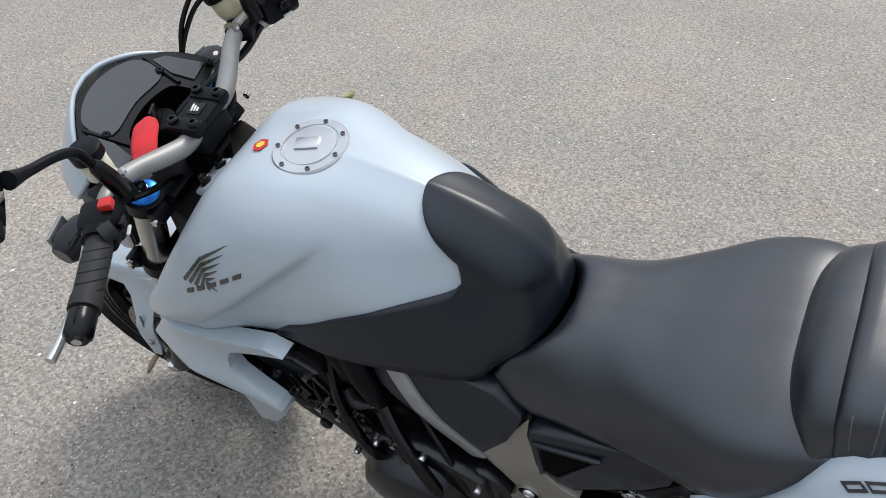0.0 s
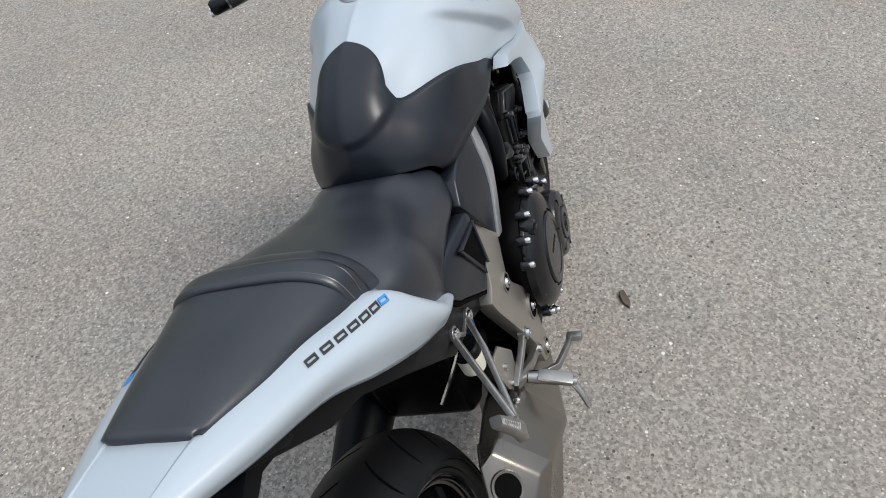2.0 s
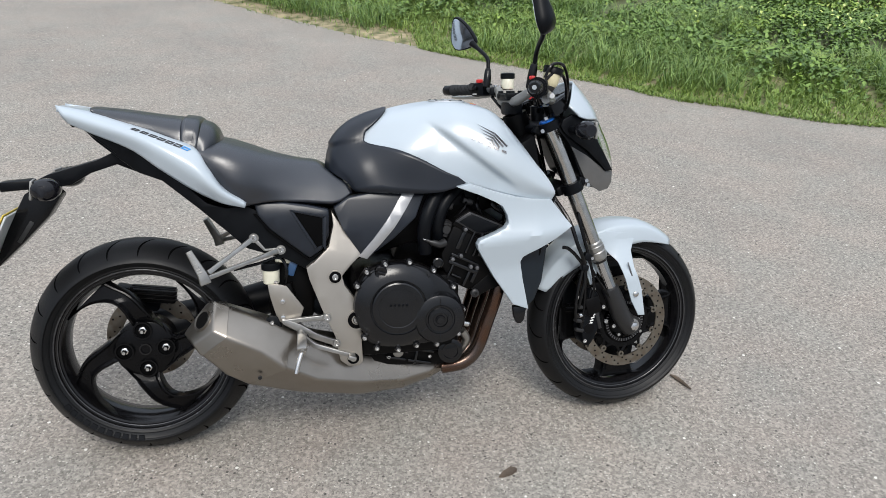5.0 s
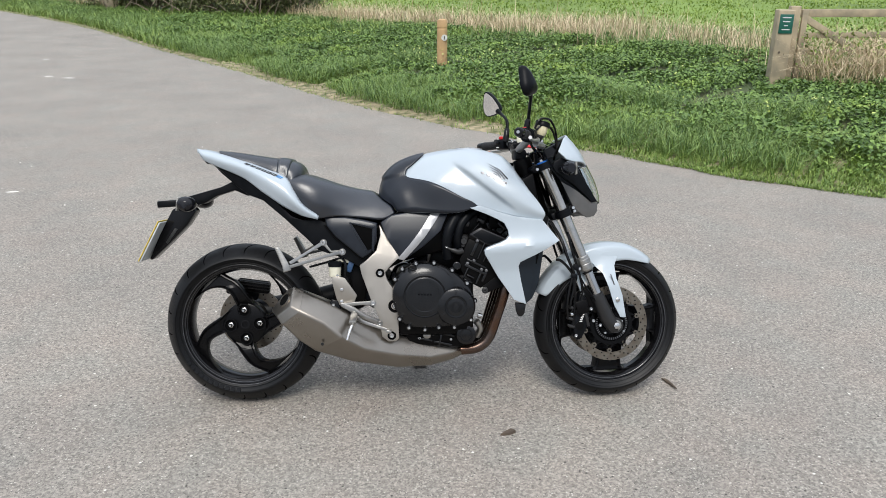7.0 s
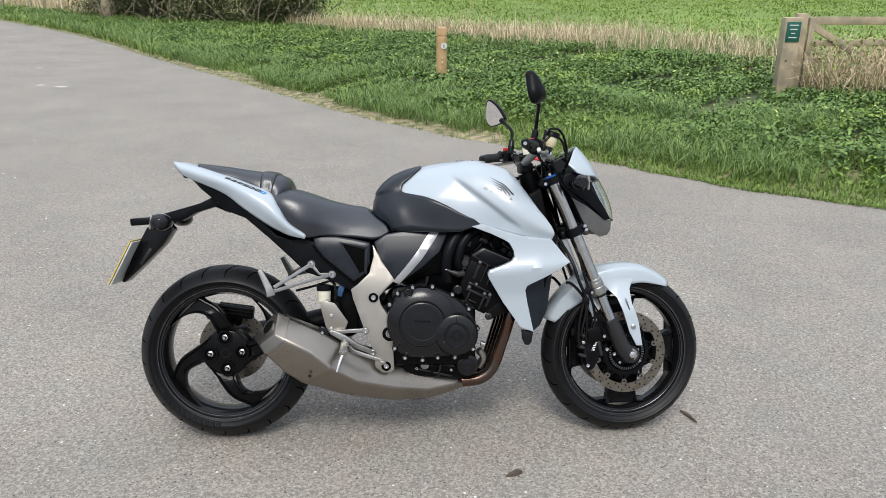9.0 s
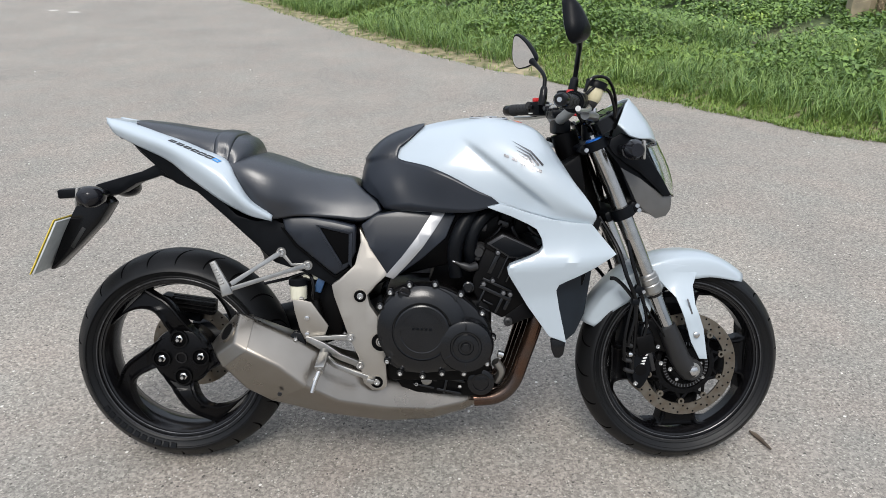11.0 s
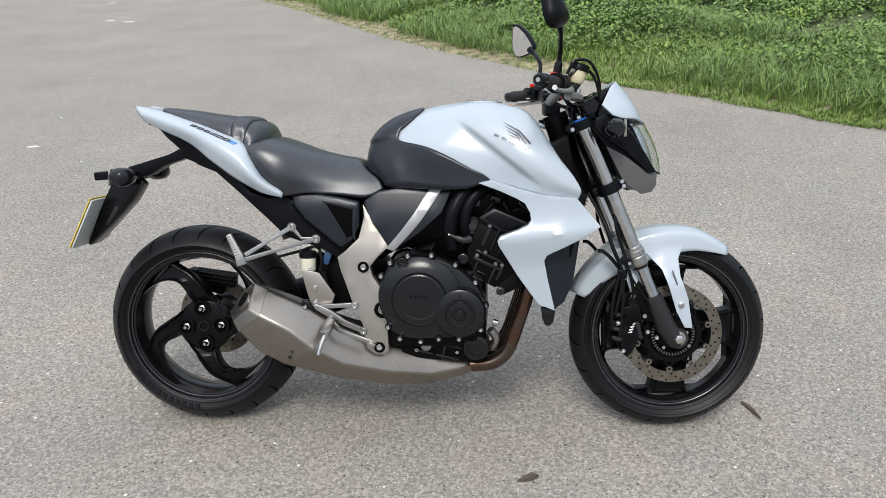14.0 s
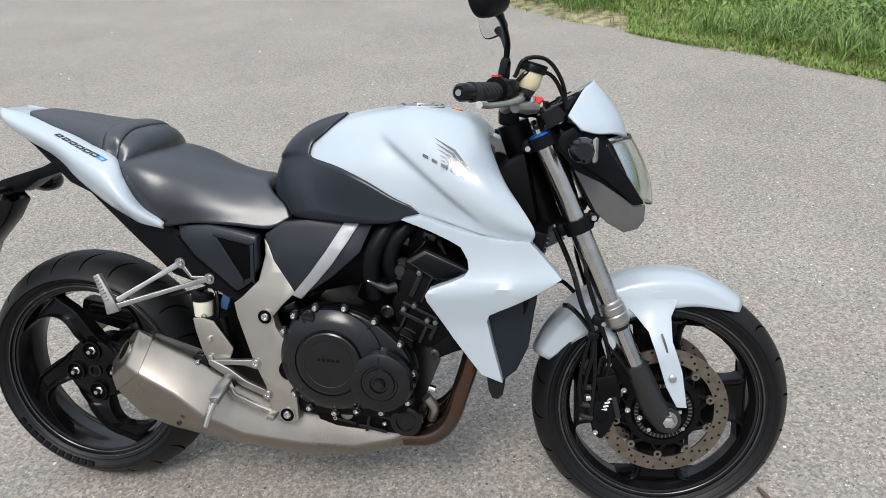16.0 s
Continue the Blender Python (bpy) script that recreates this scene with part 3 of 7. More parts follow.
def build_tail():
    rows = []
    rows.append([(-0.164, 0.046, 0.988), (-0.158, 0.056, 0.982), (-0.145, 0.066, 0.970), (-0.130, 0.064, 0.950)])
    rows.append([(-0.065, 0.055, 0.968), (-0.066, 0.082, 0.962), (-0.068, 0.100, 0.948), (-0.068, 0.088, 0.924)])
    rows.append([(0.030, 0.084, 0.940), (0.030, 0.115, 0.931), (0.032, 0.136, 0.916), (0.028, 0.118, 0.884)])
    rows.append([(0.109, 0.106, 0.912), (0.112, 0.142, 0.902), (0.112, 0.166, 0.876), (0.096, 0.144, 0.836)])
    rows.append([(0.178, 0.126, 0.884), (0.182, 0.156, 0.872), (0.178, 0.182, 0.834), (0.172, 0.158, 0.784)])
    rows.append([(0.208, 0.146, 0.838), (0.214, 0.168, 0.828), (0.220, 0.189, 0.797), (0.222, 0.164, 0.757)])
    rows.append([(0.246, 0.160, 0.781), (0.250, 0.173, 0.776), (0.255, 0.184, 0.766), (0.258, 0.170, 0.742)])
    rows.append([(0.305, 0.165, 0.737), (0.305, 0.168, 0.735), (0.305, 0.168, 0.733), (0.305, 0.165, 0.731)])
    g = sheet(rows, 7, 7)
    for last, f in ((6, lambda b: b), (0, flipped)):
        cowl = thickened(part("tail_cowl", f(skin(g, False)), M_WHITE, bike, "pearl white tail side cowl", angle=60), 0.006, 1)
        # model lettering as plain slanted bars
        for k in range(7):
            i = 25.9 - 1.85 * k
            w = i - int(i)
            q, r = g[int(i)][7].lerp(g[int(i) + 1][7], w), g[int(i)][10].lerp(g[int(i) + 1][10], w)
            q1 = g[int(i) + 1][7].lerp(g[int(i) + 2][7], w)
            along, up = (q1 - q).normalized(), (q - r).normalized()
            nrm = along.cross(up).normalized()
            nrm = nrm if nrm.y > 0 else -nrm
            bm = bmesh.new()
            loops = []
            for fx, fz, ou in ((1, 1, 0.0), (1, 1, 0.0013), (0.74, 0.40, 0.0013), (0.74, 0.40, 0.0)):
                loops.append([bm.verts.new(q + along * (sx * fx * 0.0090 + 0.7 * sz * fz * 0.007) + up * (sz * fz * 0.0058 - 0.003) + nrm * (0.0068 + ou)) for sx, sz in ((-1, -1), (1, -1), (1, 1), (-1, 1))])
            for p0, p1 in zip(loops, loops[1:]):
                for c in range(4):
                    bm.faces.new((p0[c], p0[(c + 1) % 4], p1[(c + 1) % 4], p1[c]))
            part("letter_bar", f(bm), M_BLUEINK if k == last else M_DARKINK, cowl, smooth=False)
    # rear end between the cowls
    rows = []
    rows.append([(-0.165, 0, 0.990), (-0.162, 0.045, 0.989), (-0.158, 0.060, 0.986)])
    rows.append([(-0.10, 0, 0.982), (-0.10, 0.048, 0.981), (-0.10, 0.068, 0.976)])
    rows.append([(-0.04, 0, 0.962), (-0.04, 0.055, 0.960), (-0.04, 0.085, 0.954)])
    bm = skin(sheet(rows, 5, 5))
    thickened(part("tail_top", bm, M_WHITE, bike), 0.01)
    part("tail_lamp", block((-0.125, 0, 0.955), (0.03, 0.10, 0.035), (0, -35, 0), 0.006), M_AMBER, bike, "smoked tail lamp")
    # black under tray and subframe cover
    low = [(-0.125, 0.958), (-0.03, 0.918), (0.055, 0.862), (0.13, 0.806), (0.205, 0.738), (0.255, 0.722), (0.30, 0.728), (0.36, 0.70), (0.47, 0.60), (0.53, 0.56), (0.49, 0.525), (0.40, 0.575), (0.30, 0.610), (0.25, 0.660), (0.18, 0.725), (0.093, 0.797), (0.034, 0.818), (-0.03, 0.868), (-0.07, 0.900)]
    for f in (lambda b: b, flipped):
        part("subframe_cover", f(slab(low, lambda x, z: tail_y(x, z) - 0.012 - 0.02 * max(0, x - 0.3), 0.03, 0.004, 0.05)), M_PLASTIC, bike, "black plastic subframe cover")
    under = [(-0.11, 0.945), (0.0, 0.90), (0.30, 0.73), (0.45, 0.70), (0.47, 0.62), (0.30, 0.64), (0.10, 0.79), (-0.02, 0.865)]
    part("under_tray", slab(under, 0.085, 0.17, 0.01), M_PLASTIC, bike)


build_tail()


def wheel_tyre(c, rad, width, rim, parent, fn):
    w = width / 2
    crown = []
    n = 22
    for k in range(n + 1):
        a = -1 + 2 * k / n
        crown.append((rad - 0.26 * width * abs(a) ** 2.1, a * w * 0.97))
    side = [(rim - 0.002, 0.74), (rim + 0.004, 0.80), (rim + 0.008, 0.83), (rim + 0.010, 0.815), (rim + 0.013, 0.86), (rim + 0.022, 0.935), (rim + 0.0235, 0.925), (rim + 0.026, 0.955), (rad - 0.26 * width - 0.004, 0.985)]
    prof = [(r, -y * w) for r, y in side] + crown + [(r, y * w) for r, y in side[::-1]]
    return part("tyre", fn(lathe(prof, c, 112, "Y", closed=True)), M_TYRE, parent, "black tyre with slanted grooves", angle=35)


def pieces(name, me, places, parent, label=""):
    """Alike pieces on one mesh, each an object of its own under its thing."""
    for m in places:
        ob = new(name, me)
        ob.parent = parent
        ob.matrix_local = m
        if label:
            ob["label"] = label


def mesh_of(name, bm, material, angle=40):
    me = bpy.data.meshes.new(name)
    bmesh.ops.recalc_face_normals(bm, faces=bm.faces)
    bm.to_mesh(me)
    bm.free()
    me.materials.append(material)
    me.polygons.foreach_set("use_smooth", [True] * len(me.polygons))
    me.set_sharp_from_angle(angle=radians(angle))
    return me


def about(c, a, base):
    """Turned by a round the wheel's axle at c, after base."""
    return base @ Matrix.Translation(c) @ Matrix.Rotation(-a, 4, "Y")


def tread(c, rad, width, count, parent, base):
    """Slanted groove strips laid on the tread, each with its own edges; their black paints the grooves' shade."""
    w = width / 2
    for sgn in (1, -1):
        bm = bmesh.new()
        rings = []
        for j in range(10):
            t = j / 9
            a = 0.14 + 0.74 * t
            ang = (0.30 * t - 0.17 * t * t) * (0.55 / (rad * 2))
            half = (0.0006 + 0.0026 * math.sin(math.pi * min(1, 0.08 + 0.92 * t)) ** 0.6) / rad
            ring = []
            for d, lift in ((-half, -0.001), (-half, 0.0004), (half, 0.0004), (half, -0.001)):
                rr = rad - 0.26 * width * a**2.1 + lift
                ring.append(bm.verts.new((rr * math.cos(ang + d), sgn * a * w * 0.97, rr * math.sin(ang + d))))
            rings.append(ring)
        for r, s in zip(rings, rings[1:]):
            for k in range(3):
                bm.faces.new((r[k], r[k + 1], s[k + 1], s[k]))
        me = mesh_of("tread_groove", bm, M_GROOVE)
        pieces("tread_groove", me, [about(c, 2 * math.pi * (k + (0.5 if sgn > 0 else 0)) / count, base) for k in range(count)], parent)


def rim_of(c, rim, width, parent, fn):
    w = width / 2
    prof = [(rim + 0.004, -w * 0.82), (rim + 0.003, -w * 0.87), (rim - 0.002, -w * 0.87), (rim - 0.004, -w * 0.80), (rim - 0.009, -w * 0.79), (rim - 0.011, -w * 0.72), (rim - 0.016, -w * 0.70), (rim - 0.020, -w * 0.5), (rim - 0.026, -w * 0.3), (rim - 0.026, w * 0.3), (rim - 0.020, w * 0.5), (rim - 0.016, w * 0.70), (rim - 0.011, w * 0.72), (rim - 0.009, w * 0.79), (rim - 0.004, w * 0.80), (rim - 0.002, w * 0.87), (rim + 0.003, w * 0.87), (rim + 0.004, w * 0.82)]
    inner = [(rim + 0.002, w * 0.6), (rim - 0.014, w * 0.3), (rim - 0.014, -w * 0.3), (rim + 0.002, -w * 0.6)]
    rim_ob = part("rim", fn(lathe(prof + inner, c, 112, "Y", closed=True)), M_RIM, parent, "gloss black rim with highlight lines added as grey rings", angle=25)
    # thin paler rings paint the sky's highlight lines round the rim
    for s in (-1, 1):
        part("rim_glint_outer", fn(lathe([(rim - 0.0015, s * w * 0.868), (rim + 0.0015, s * w * 0.880), (rim + 0.0030, s * w * 0.868)], c, 112, "Y", closed=True)), M_RIMGLINT, rim_ob)
        part("rim_glint_inner", fn(lathe([(rim - 0.0100, s * w * 0.780), (rim - 0.0082, s * w * 0.800), (rim - 0.0072, s * w * 0.780)], c, 112, "Y", closed=True)), M_RIMGLINT, rim_ob)
    return rim_ob


def disc(c, y, r0, r1, holes, parent, fn, base, rows=3):
    d = part("brake_disc", fn(ring(r0, r1, y - 0.0025, y + 0.0025, c, 72)), M_DISC, parent, "drilled brake disc with brown tarnish")
    me = mesh_of("drilled_hole", lathe([(0.0030, y - 0.0031), (0.0030, y + 0.0031)], (0, 0, 0), 8, "Y"), M_GLOSS)
    places = []
    for k in range(holes):
        r = r0 + (r1 - r0) * (0.2 + 0.6 * (k % rows) / (rows - 1))
        places.append(about(c, 2 * math.pi * k / holes, base) @ Matrix.Translation((r, 0, 0)))
    pieces("drilled_hole", me, places, d)
    return d


def arm(c, rows, parent, fn):
    """A cast wheel arm: rows of (radius, angle of one edge, angle of the other, outer y, inner y), with rounded raised edges."""
    bm = bmesh.new()
    fine = catmull([Vector((r, a, b)) for r, a, b, o, i in rows], 5)
    deep = catmull([Vector((o, i, 0)) for r, a, b, o, i in rows], 5)
    rings = []
    for q, d in zip(fine, deep):
        r, a, b = q.x, radians(q.y), radians(q.z)
        e = 0.007 / max(r, 0.02)
        ring = []
        for ang, y in ((a, d.y), (a, d.x + 0.010), (a + e * 0.5, d.x + 0.001), (a + e * 1.3, d.x), (a + e * 2.4, d.x + 0.009), (b - e * 2.4, d.x + 0.009), (b - e * 1.3, d.x), (b - e * 0.5, d.x + 0.001), (b, d.x + 0.010), (b, d.y)):
            ring.append(bm.verts.new((c[0] + r * math.cos(ang), y, c[2] + r * math.sin(ang))))
        rings.append(ring)
    for p, q in zip(rings, rings[1:]):
        for i in range(len(p)):
            bm.faces.new((p[i], p[(i + 1) % len(p)], q[(i + 1) % len(p)], q[i]))
    bm.faces.new(rings[0][::-1])
    bm.faces.new(rings[-1])
    return part("spoke", fn(bm), M_WHEEL, parent, angle=50)


def rear_wheel():
    c, still = (0.0, 0, 0.312), (lambda b: b)
    base = Matrix.Identity(4)
    hub = part("rear_wheel", lathe([(0.012, -0.050), (0.076, -0.050), (0.084, -0.045), (0.086, -0.036), (0.084, -0.02), (0.072, 0.0), (0.075, 0.05), (0.03, 0.05)], c, 64), M_WHEEL, bike, "black cast rear wheel with four swirling spokes")
    wheel_tyre(c, 0.312, 0.182, 0.236, hub, still)
    tread(c, 0.312, 0.182, 22, hub, base)
    rim_of(c, 0.236, 0.164, hub, still)
    for k in range(4):
        t = 90 * k
        rows = [(0.074, 30, 116, -0.050, -0.022), (0.090, 64, 113, -0.060, -0.026), (0.104, 75, 113, -0.066, -0.030), (0.122, 84, 113, -0.069, -0.034), (0.150, 93, 116, -0.068, -0.036), (0.172, 100, 123, -0.063, -0.034), (0.195, 108, 136, -0.057, -0.028), (0.216, 113, 154, -0.052, -0.022)]
        arm(c, [(r, a + t, b + t, o, i) for r, a, b, o, i in rows], hub, still)
        a = radians(3 + 90 * k)
        x, z = 0.056 * math.cos(a), 0.056 * math.sin(a)
        part("nut_recess", ring(0.0215, 0.0262, -0.058, -0.046, (x, 0, c[2] + z), 28), M_WHEEL, hub)
        # flat black disc: the shade down in the nut well, as colour
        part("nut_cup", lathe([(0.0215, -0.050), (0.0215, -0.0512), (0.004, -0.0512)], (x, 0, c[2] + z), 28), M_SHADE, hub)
        part("wheel_nut", lathe([(0.011, -0.046), (0.011, -0.054), (0.0075, -0.056), (0.0075, -0.066), (0.005, -0.069)], (x, 0, c[2] + z), 6), M_STEEL, hub, "bright wheel nut")
    part("hub_cap", ring(0.013, 0.017, -0.055, -0.049, c, 24), M_RIM, hub)
    disc((0, 0, c[2]), 0.075, 0.085, 0.128, 40, hub, still, base)


# paler grey for the painted highlight rings on the gloss black rims
M_RIMGLINT = surface("rim_highlight_grey", (0.05, 0.05, 0.052), 0.25, 0.5, vary=0.2, scale=30)
M_RIM = surface("gloss_black_rim", (0.004, 0.004, 0.0048), 0.15, vary=0.15, scale=25, fine=800, bump=0.03, tint=(0.014, 0.013, 0.012), amount=0.25, spec=0.36)
rear_wheel()


def front_wheel():
    c = (1.432, 0, 0.299)
    hub = part("front_wheel", front(lathe([(0.02, -0.055), (0.045, -0.055), (0.045, -0.045), (0.036, -0.03), (0.036, 0.03), (0.045, 0.045), (0.045, 0.055), (0.02, 0.055)], c, 40)), M_WHEEL, bike, "black cast front wheel with twin discs")
    wheel_tyre(c, 0.297, 0.120, 0.233, hub, front)
    tread(c, 0.297, 0.120, 20, hub, STEER)
    rim_of(c, 0.233, 0.112, hub, front)
    part("hub_plate", front(lathe([(0.03, -0.020), (0.104, -0.018), (0.110, -0.010), (0.110, 0.010), (0.104, 0.018), (0.03, 0.020)], c, 56)), M_WHEEL, hub)
    for k in range(4):
        t = 90 * k
        rows = [(0.095, -50, 44, -0.024, 0.024), (0.120, -28, 32, -0.026, 0.026), (0.145, -19, 24, -0.026, 0.026), (0.170, -16, 20, -0.026, 0.026), (0.195, -16, 19, -0.027, 0.027), (0.206, -20, 22, -0.029, 0.029), (0.2145, -30, 30, -0.031, 0.031)]
        arm(c, [(r, a + t, b + t, o, i) for r, a, b, o, i in rows], hub, front)
    for y in (-0.066, 0.066):
        d = disc(c, y, 0.116, 0.148, 60, hub, front, STEER)
        part("carrier_ring", front(ring(0.072, 0.086, y - 0.003, y + 0.003, c, 48)), M_WHEEL, hub)
        bm = bmesh.new()
        for s in (-1, 1):
            tube([(0.080, y, 0.017 * s), (0.104, y, 0.002 * s)], [0.005, 0.0045], 7, bm=bm)
        me = mesh_of("carrier_arm", bm, M_WHEEL)
        pieces("carrier_arm", me, [about(c, 2 * math.pi * (k + 0.4) / 10, STEER) for k in range(10)], d)
        me = mesh_of("disc_button", lathe([(0.004, y - 0.006), (0.0092, y - 0.006), (0.0092, y + 0.006), (0.004, y + 0.006)], (0.108, 0, 0), 16, "Y", closed=True), M_DISC)
        pieces("disc_button", me, [about(c, 2 * math.pi * (k + 0.4) / 10, STEER) for k in range(10)], d)
    part("sensor_ring", front(ring(0.056, 0.066, -0.074, -0.071, c, 48)), M_RIM, hub, "dark slotted speed sensor ring")
    me = mesh_of("sensor_slot", block((0.061, -0.0745, 0), (0.008, 0.002, 0.0026), (0, 0, 0), 0), M_INK)
    pieces("sensor_slot", me, [about(c, 2 * math.pi * k / 44, STEER) for k in range(44)], hub)


front_wheel()


FA, FD = Vector((1.150, 0, 0.912)), Vector((0.395, 0, -0.919))


def on_fork(d, y, ahead=0.0):
    return FA + FD * d + Vector((0.919, 0, 0.395)) * ahead + Vector((0, y, 0))


def fork():
    for s in (-1, 1):
        y = 0.106 * s
        leg = part("fork_leg", front(tube([on_fork(0.0, y), on_fork(0.20, y), on_fork(0.385, y)], [0.0235, 0.0225, 0.0225], 32)), M_FORK, bike, "satin silver upside-down fork leg")
        part("fork_collar", front(tube([on_fork(0.372, y), on_fork(0.376, y), on_fork(0.385, y), on_fork(0.387, y), on_fork(0.40, y), on_fork(0.403, y), on_fork(0.406, y), on_fork(0.426, y), on_fork(0.432, y)], [0.0225, 0.0255, 0.026, 0.0275, 0.0275, 0.0255, 0.0275, 0.027, 0.0235], 32)), M_ALLOY, leg, angle=25)
        part("dust_seal", front(tube([on_fork(0.430, y), on_fork(0.440, y)], [0.0225, 0.0215], 24)), M_RIM, leg)
        part("stanchion", front(tube([on_fork(0.42, y), on_fork(0.56, y)], 0.0195, 24)), M_CHROME, leg)
        part("fork_bottom", front(tube([on_fork(0.530, y, -0.002), on_fork(0.533, y, -0.002), on_fork(0.56, y), on_fork(0.63, y), on_fork(0.66, y, 0.006), on_fork(0.69, y, 0.012), on_fork(0.70, y, 0.014)], [0.022, 0.0255, 0.027, 0.029, 0.029, 0.026, 0.016], 24)), M_CAST, leg, "dark grey fork bottom casting")
        part("fork_cap", front(tube([on_fork(-0.024, y), on_fork(-0.022, y), on_fork(-0.004, y)], [0.020, 0.0235, 0.0245], 24)), M_BLUE, leg, "blue anodised fork cap")
        part("fork_adjuster", front(tube([on_fork(-0.034, y), on_fork(-0.033, y), on_fork(-0.022, y)], [0.006, 0.0085, 0.0095], 6)), M_STEEL, leg)
        part("adjuster", front(tube([on_fork(-0.042, y), on_fork(-0.031, y)], [0.006, 0.008], 8)), M_RIM, leg)
        part("axle_nut", front(lathe([(0.008, 0.016 * s), (0.016, 0.018 * s), (0.016, 0.024 * s), (0.013, 0.032 * s), (0.006, 0.034 * s)], (1.432, y, 0.299), 6)), M_STEEL, leg, "bright axle nut")
        part("axle_washer", front(lathe([(0.012, 0.015 * s), (0.0215, 0.016 * s), (0.0215, 0.020 * s), (0.012, 0.021 * s)], (1.432, y, 0.299), 28)), M_ALLOY, leg)
        part("axle_lug", front(lathe([(0.01, -0.018), (0.030, -0.018), (0.030, 0.016), (0.01, 0.018)], (1.432, y, 0.299), 24)), M_CAST, leg)
        for q in ((1.470, 0.272), (1.462, 0.312), (1.415, 0.335), (1.395, 0.268)):
            part("lug_bolt", front(lathe([(0.003, 0.012 * s), (0.0048, 0.013 * s), (0.0048, 0.018 * s), (0.0025, 0.018 * s)], (q[0], 0.09 * s, q[1]), 10)), M_STEEL, leg)
    for d, h, nm in ((-0.006, 0.026, "upper_yoke"), (0.19, 0.030, "lower_yoke")):
        bm = bmesh.new()
        m = Matrix.Translation(on_fork(d, 0, -0.02)) @ Matrix.Rotation(radians(-23.3), 4, "Y")
        own = bmesh.new()
        bmesh.ops.create_cube(own, size=1)
        bmesh.ops.scale(own, vec=(0.050, 0.19, h), verts=own.verts)
        soften(own, 0.008)
        moved(own, m)
        joined(bm, own)
        for s in (-1, 1):
            tube([on_fork(d - h / 2, 0.106 * s), on_fork(d + h / 2, 0.106 * s)], 0.0305, 28, bm=bm)
        yoke = part(nm, front(bm), M_PLASTIC, bike, "black fork yoke")
        for s in (-1, 1):
            part("pinch_lug", front(block(tuple(on_fork(d, 0.106 * s + 0.012, -0.034 if d < 0.1 else 0.034)), (0.024, 0.030, h * 0.9), (0, 23.3, 0), 0.004)), M_PLASTIC, yoke)
            for e in ((-0.007, 0.007) if d > 0.1 else (0,)):
                q = on_fork(d + e, 0.106 * s, -0.036 if d < 0.1 else 0.036)
                part("pinch_bolt", front(lathe([(0.003, 0.027 * s), (0.0058, 0.028 * s), (0.0058, 0.034 * s), (0.003, 0.034 * s)], (q.x, 0.106 * s, q.z), 12)), M_STEEL, yoke)
    part("steering_head", tube([(1.085, 0, 0.95), (1.165, 0, 0.72)], 0.036, 20), M_BLOCK, bike)


M_CAST = surface("dark_grey_casting", (0.014, 0.0138, 0.0142), 0.42, vary=0.12, scale=18, fine=900, bump=0.06, spec=0.4)
fork()


def fender():
    c = (1.432, 0.299)
    rows = []
    for k in range(15):
        a = radians(56 + (157 - 56) * k / 14)
        w = 0.078 * (0.55 + 0.45 * math.sin(math.pi * min(1, max(0, (k + 1.5) / 16)) ** 0.8))
        low = 0.004 + 0.050 * math.sin(math.pi * k / 14) ** 0.8 + 0.012 * k / 14
        row = []
        for rr, ww in ((0.322, 0.0), (0.320, 0.45), (0.312, 0.80), (0.300, 1.0), (0.298 - low, 1.05)):
            rr -= 0.012 * max(0, 1 - k / 3)
            row.append((c[0] + rr * math.cos(a), w * ww, c[1] + rr * math.sin(a)))
        rows.append(row)
    f = thickened(part("front_fender", front(skin(sheet(rows, 3, 5))), M_WHITE, bike, "pearl white front mudguard", angle=60), 0.004)
    blade = [(1.30, 0.575), (1.355, 0.592), (1.42, 0.585), (1.452, 0.565), (1.435, 0.530), (1.436, 0.480), (1.458, 0.415), (1.472, 0.330), (1.450, 0.331), (1.425, 0.378), (1.402, 0.450), (1.385, 0.50), (1.345, 0.545), (1.315, 0.46), (1.298, 0.430), (1.285, 0.47)]
    for fn in (lambda b: b, flipped):
        part("fender_stay", front(fn(slab(blade, lambda x, z: 0.080 + 0.045 * max(0, min(1, (0.56 - z) / 0.1)) * (1 if x > 1.37 else 0.4), 0.005, 0.0015, 0.02))), M_WHITE, f, angle=60)
        part("fender_bolt", front(fn(lathe([(0.006, 0.122), (0.0085, 0.126), (0.0085, 0.131), (0.005, 0.133)], (1.437, 0, 0.40), 14))), M_STEEL, f)
        for k in range(2):
            part("letter_bar", front(fn(block((1.418 + 0.004 * k, 0.121, 0.478 - 0.010 * k), (0.004, 0.002, 0.045), (4, -18, 0), 0.0003))), M_INK, f)


fender()


def shroud_y(x, z):
    """Two facets that meet in a ridge from the rear corner to the front tip."""
    dz = z - (0.614 + 0.096 * (x - 0.924))
    return 0.230 - 0.55 * max(0, x - 1.10) ** 1.25 - 0.10 * max(0, 0.62 - z) - (0.022 * math.tanh(dz / 0.045) if dz > 0 else 0.20 * min(-dz, 0.09))


